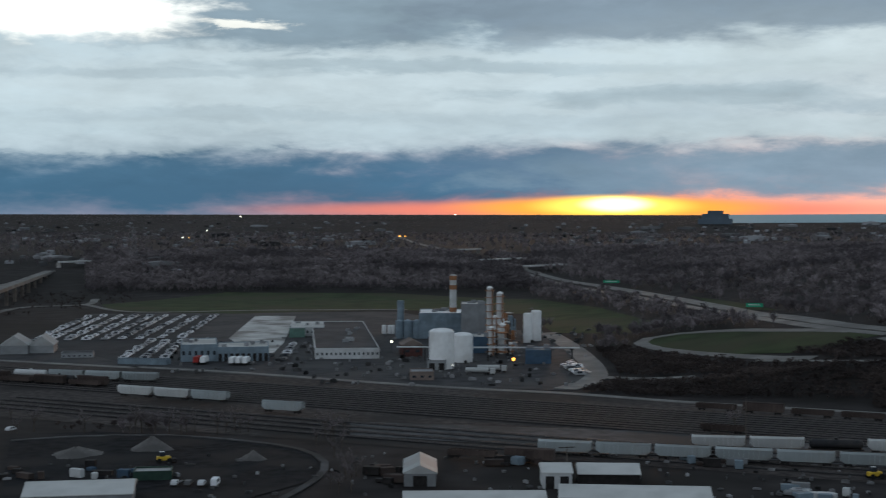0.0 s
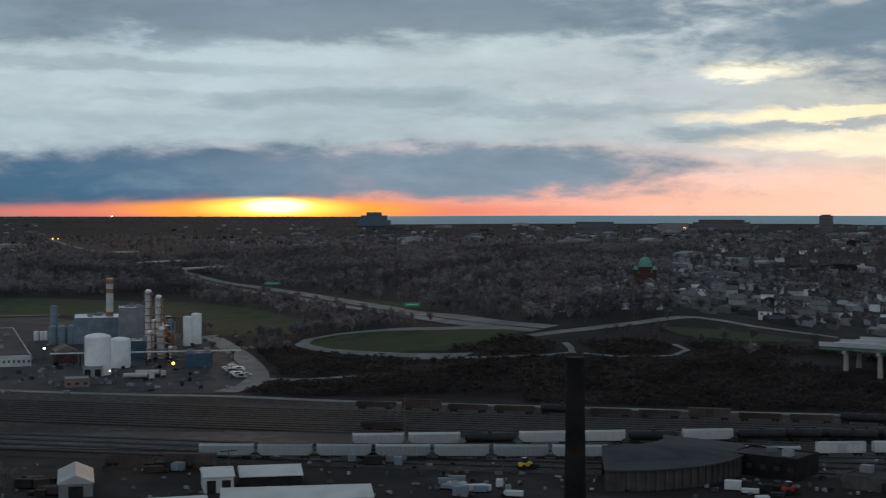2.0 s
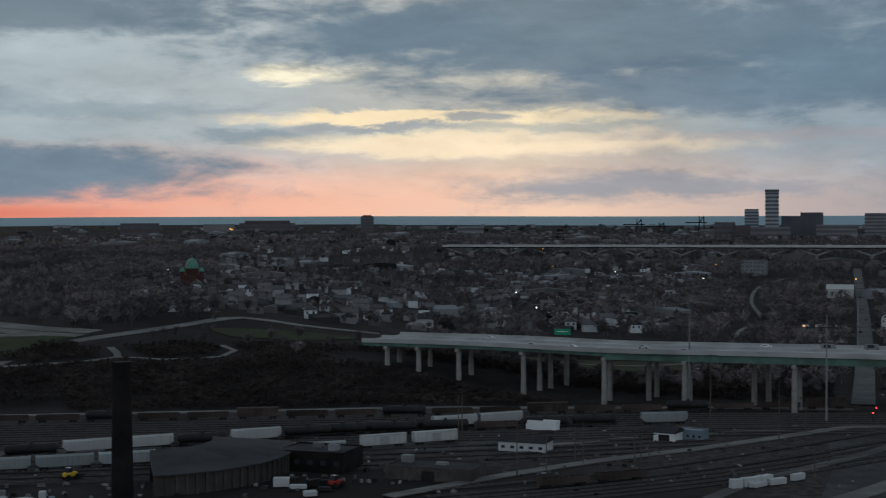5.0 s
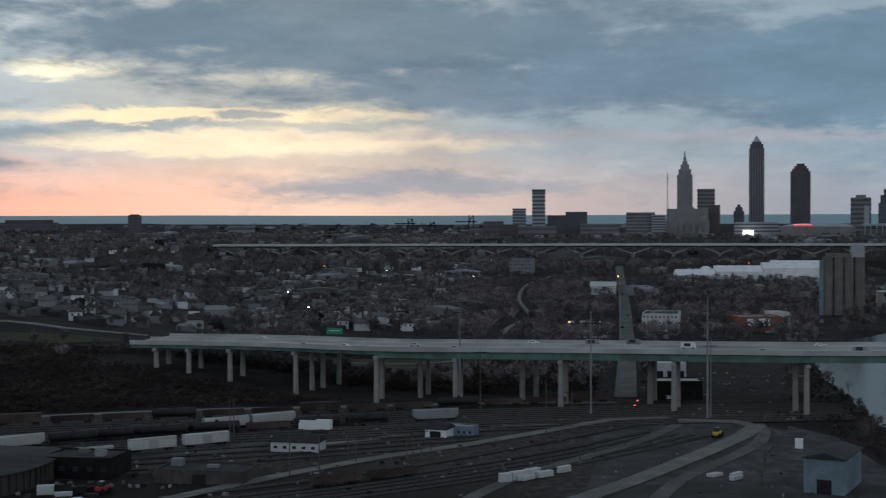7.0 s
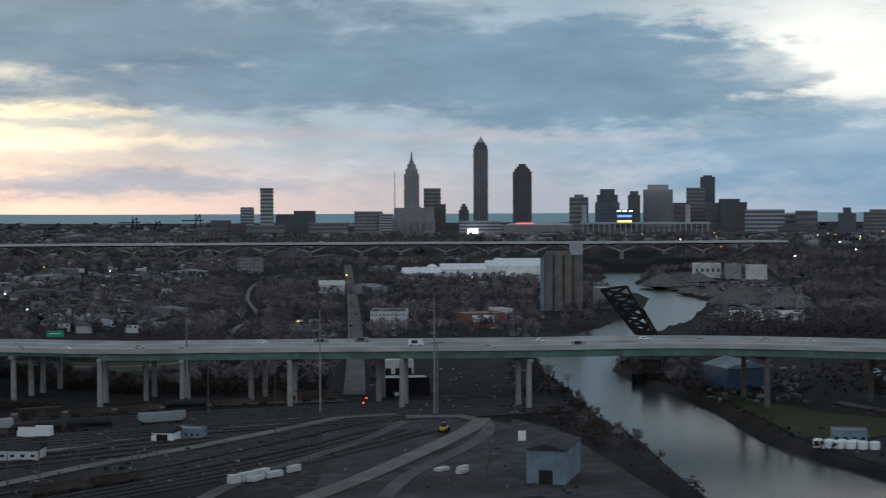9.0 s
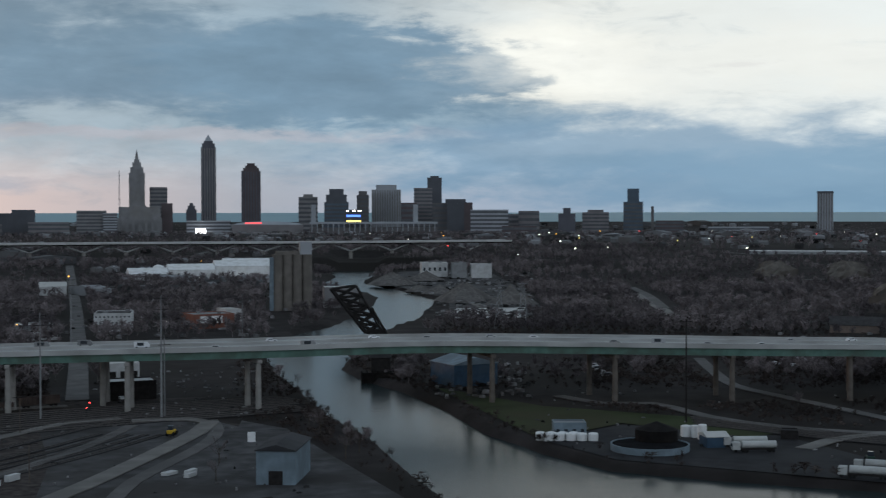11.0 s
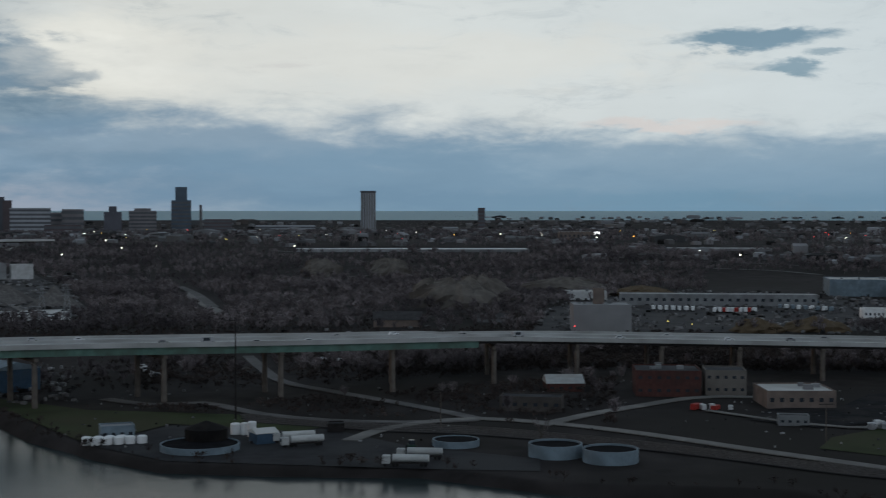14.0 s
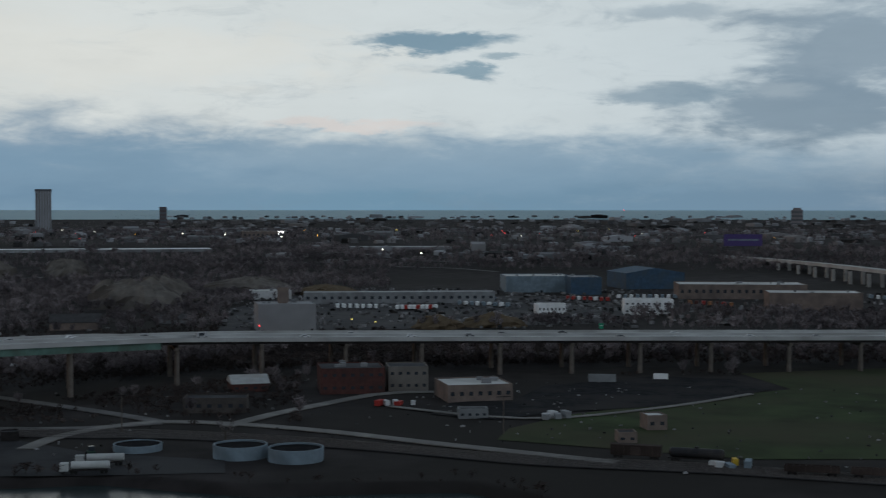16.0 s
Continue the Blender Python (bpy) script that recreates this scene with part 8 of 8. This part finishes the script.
# ---------------------------------------------------------------- bare trees
def twigs(name, label, places, heights, n, mat, wide, crown=.42, up=.15, category="woods", low=.18):
    """Bare trees: a trunk spike and n tapering limbs each, all as one mesh."""
    x, y = places
    N_ = len(x)
    h = heights
    z = land(x, y) - .3
    u = rng.uniform(low, .62, (N_, n))
    u[:, 0] = 0
    d = rng.normal(0, 1, (N_, n, 3))
    d /= np.linalg.norm(d, axis=2, keepdims=True)
    d[..., 2] = d[..., 2] * .75 + .1
    rad = rng.uniform(.65, 1.0, (N_, n))
    lean = rng.uniform(.75, 1.3, (N_, 1))
    start = np.stack([np.zeros((N_, n)), np.zeros((N_, n)), u * h[:, None]], -1)
    end = np.stack([d[..., 0] * crown * h[:, None] * rad * lean, d[..., 1] * crown * h[:, None] * rad * lean, (.58 + up * .3 + d[..., 2] * .42 * rad) * h[:, None]], -1)
    start[..., :2] = end[..., :2] * rng.uniform(-.3, .4, (N_, n, 1))
    start[..., 2] = (.46 + rng.uniform(-.18, .3, (N_, n))) * h[:, None]
    end[:, 0] = np.stack([rng.normal(0, .05, N_) * h, rng.normal(0, .05, N_) * h, h * .7], -1)
    start[:, 0] = 0
    base = np.stack([x, y, z], -1)[:, None]
    w = wide * h[:, None] * rng.uniform(.6, 1.4, (N_, n))
    w[:, 0] = h * .014
    side = np.cross(end - start, rng.normal(0, 1, (N_, n, 3)))
    side /= np.linalg.norm(side, axis=2, keepdims=True) + 1e-6
    flat_ = side * w[..., None]
    V = np.stack([start + base - flat_, start + base + flat_, end + base], 2).reshape(-1, 3)
    F = np.arange(N_ * n * 3).reshape(-1, 3)
    me = bpy.data.meshes.new(name)
    me.vertices.add(len(V))
    me.vertices.foreach_set("co", V.ravel())
    me.loops.add(len(F) * 3)
    me.loops.foreach_set("vertex_index", F.ravel().astype(np.int32))
    me.polygons.add(len(F))
    me.polygons.foreach_set("loop_start", (np.arange(len(F)) * 3).astype(np.int32))
    me.materials.append(mat)
    me.update()
    me.validate()
    return tagged(new(name, me), label, category, kind="stuff")


def gather(zones):
    xs, ys = [], []
    for (z_, n, cl) in zones:
        x, y = scatter(*z_, n, cl)
        xs.append(x)
        ys.append(y)
    return np.concatenate(xs), np.concatenate(ys)


far = gather([((-18.8, 17.5, 1654, 4528), 7600, .1), ((17.1, 44.3, 2028, 4556), 6000, .1), ((31.3, 67.1, 1801, 4120), 6000, .2), ((60.3, 88.8, 2128, 4208), 5000, .2), ((81.3, 113.6, 2016, 4640), 6000, .2)])
twigs("far_woods", "far brown bare woods among the houses", far, rng.uniform(7, 13, len(far[0])) * np.clip((4700 - np.hypot(*far)) / 1400, .25, 1), 16, M_TWIG, .06)
shore_woods = gather([((-19.5, 10.4, 4250, 4930), 2600, .0)])
twigs("horizon_woods", "dark woods along the far horizon", shore_woods, rng.uniform(3, 5.5, len(shore_woods[0])), 14, M_TWIG, .09, .8)
mid_ = gather([((-14.3, 3.6, 1369, 1837), 5200, .0), ((3.6, 17.5, 923, 2196), 4600, .0), ((17.1, 23.0, 753, 2156), 3600, .0), ((22.6, 44.3, 900, 2248), 3000, .36), ((31.3, 48.2, 892, 2068), 2600, .38), ((48.2, 56.3, 862, 1791), 1700, .25), ((42.0, 50.0, 640, 1500), 2200, .05), ((34.9, 70.0, 1741, 2172), 2600, .1), ((57.3, 92.4, 1327, 2116), 4600, .05), ((57.3, 88.8, 893, 1426), 4000, .1), ((83.5, 113.6, 1696, 2076), 2600, .1), ((88.1, 113.6, 906, 1056), 900, .1)])
twigs("woods", "brown bare winter woods", mid_, rng.uniform(6.5, 13.5, len(mid_[0])), 34, M_TWIG, .034)
near = gather([((6.1, 17.5, 763, 914), 500, .2), ((-13.2, -5.2, 502, 544), 60, .2), ((17.1, 44.3, 656, 922), 260, .5), ((32.1, 47.7, 625, 776), 260, .4), ((57.3, 92.4, 608, 816), 500, .3), ((77.1, 113.6, 665, 805), 700, .2), ((56.5, 62.0, 561, 732), 90, .3), ((59.3, 63.1, 467, 617), 90, .3), ((62.5, 88.8, 500, 612), 60, .5)])
twigs("bare_trees", "bare grey-brown trees on the slopes", near, rng.uniform(5, 11, len(near[0])), 110, M_TWIG, .018)
def bank(n):
    """Places along the river's edges."""
    P0 = np.array(RIVER)
    P1 = np.roll(P0, -1, 0)
    k = rng.integers(0, len(P0), n)
    s = rng.uniform(0, 1, (n, 1))
    q = P0[k] * (1 - s) + P1[k] * s + rng.normal(0, 5.5, (n, 2))
    keep = (river_distance(q[:, 0], q[:, 1]) > 1.5) & (q[:, 1] > -400) & (np.hypot(q[:, 0], q[:, 1]) < 760)
    a_ = np.degrees(np.arctan2(q[:, 0], q[:, 1]))
    west = (a_ < 66) | (rng.uniform(0, 1, n) < .35)
    keep &= west
    return q[keep, 0], q[keep, 1]


shore = bank(2600)
twigs("bank_brush", "dark bare shrubs along the river banks", shore, rng.uniform(1.5, 5.5, len(shore[0])), 24, M_BRUSH, .035, .55, 0, "brush", .0)
brush = gather([((5.0, 17.5, 599, 771), 6000, .0), ((17.1, 44.3, 568, 692), 9000, .0), ((31.3, 47.7, 587, 775), 4200, .0), ((55.1, 63.1, 454, 732), 900, .1), ((55.9, 70.7, 455, 733), 900, .2), ((69.4, 88.8, 503, 762), 4200, .15), ((78.4, 102.5, 658, 847), 5200, .0), ((83.5, 113.6, 667, 825), 4200, .0), ((59.4, 92.4, 853, 1038), 3000, .1), ((-18.4, -12.4, 1097, 1368), 500, .3), ((-18.4, 2.7, 591, 622), 300, .5), ((-15.4, -3.3, 496, 552), 300, .4)])
twigs("brush", "dark dry brush and saplings", brush, rng.uniform(1.6, 4.6, len(brush[0])), 22, M_BRUSH, .05, .6, 0, "brush", .0)


def bare_tree(x, y, h, seed):
    """A single tree: tapered trunk, limbs, and a crown of fine twigs."""
    rnd = random.Random(seed)
    z = ground_height(x, y)
    e = thing("bare_tree", "leafless grey-brown tree with fine spreading twigs", "tree", pose(x, y, z - .2), "yard trees")
    part("trunk", drum(B(), 0, 0, 0, h * .022, h * .01, h * .55, 8), M_WOODBARK, e)
    v, f = [], []
    limbs = B()
    for k in range(9):
        a, t = rnd.uniform(0, 6.28), rnd.uniform(.25, .55)
        tip = Vector((math.cos(a) * h * rnd.uniform(.2, .36), math.sin(a) * h * rnd.uniform(.2, .36), h * rnd.uniform(.6, .92)))
        s0 = Vector((0, 0, h * t))
        strut(limbs, s0, tip, h * .006, 3)
        for q in range(26):
            p = s0.lerp(tip, rnd.uniform(.35, 1))
            d = Vector((rnd.gauss(0, 1), rnd.gauss(0, 1), rnd.gauss(.5, .8))).normalized() * h * rnd.uniform(.06, .16)
            o, w = len(v), h * .004
            v += [p + Vector((w, 0, 0)), p + Vector((-w, w, 0)), p + Vector((-w, -w, 0)), p + d]
            f += [(o, o + 1, o + 3), (o + 1, o + 2, o + 3), (o + 2, o, o + 3)]
    part("limb", limbs, M_WOODBARK, e)
    part("crown", mesh_from("crown", v, f, M_TWIG), None, e)


for k, p in enumerate([(-42.0, 465.1), (-37.3, 465.5), (-32.7, 453.8), (-34.2, 441.7), (-95.5, 488.8), (-90.1, 491.8), (-76.7, 495.1), (-71.2, 491.9), (-107.2, 488.4), (-29.1, 415.0), (-25.5, 410.2), (-160.9, 521.8), (102.6, 491.4), (352.7, 252.9), (329.4, 237.3), (428.3, 267.6), (409.1, 251.1), (388.1, 223.8), (521.5, 331.6), (477.7, 299.8), (456.7, 34.1), (377.3, 222.5), (-28.5, 384.0), (-31.3, 390.3), (-25.3, 387.1), (-28.1, 405.3), (-42.0, 464.8), (-40.6, 482.6), (-37.1, 474.2), (-34.3, 488.8), (-108.6, 485.7), (-105.7, 490.8), (-100.3, 488.3), (-90.9, 485.9), (-87.4, 493.5), (-78.6, 488.5), (-74.2, 498.8), (-68.7, 494.9), (-148.5, 487.9), (-144.4, 494.3), (-125.5, 490.6)]):
    bare_tree(p[0], p[1], 6.5 + (k * 37 % 50) / 10, k)
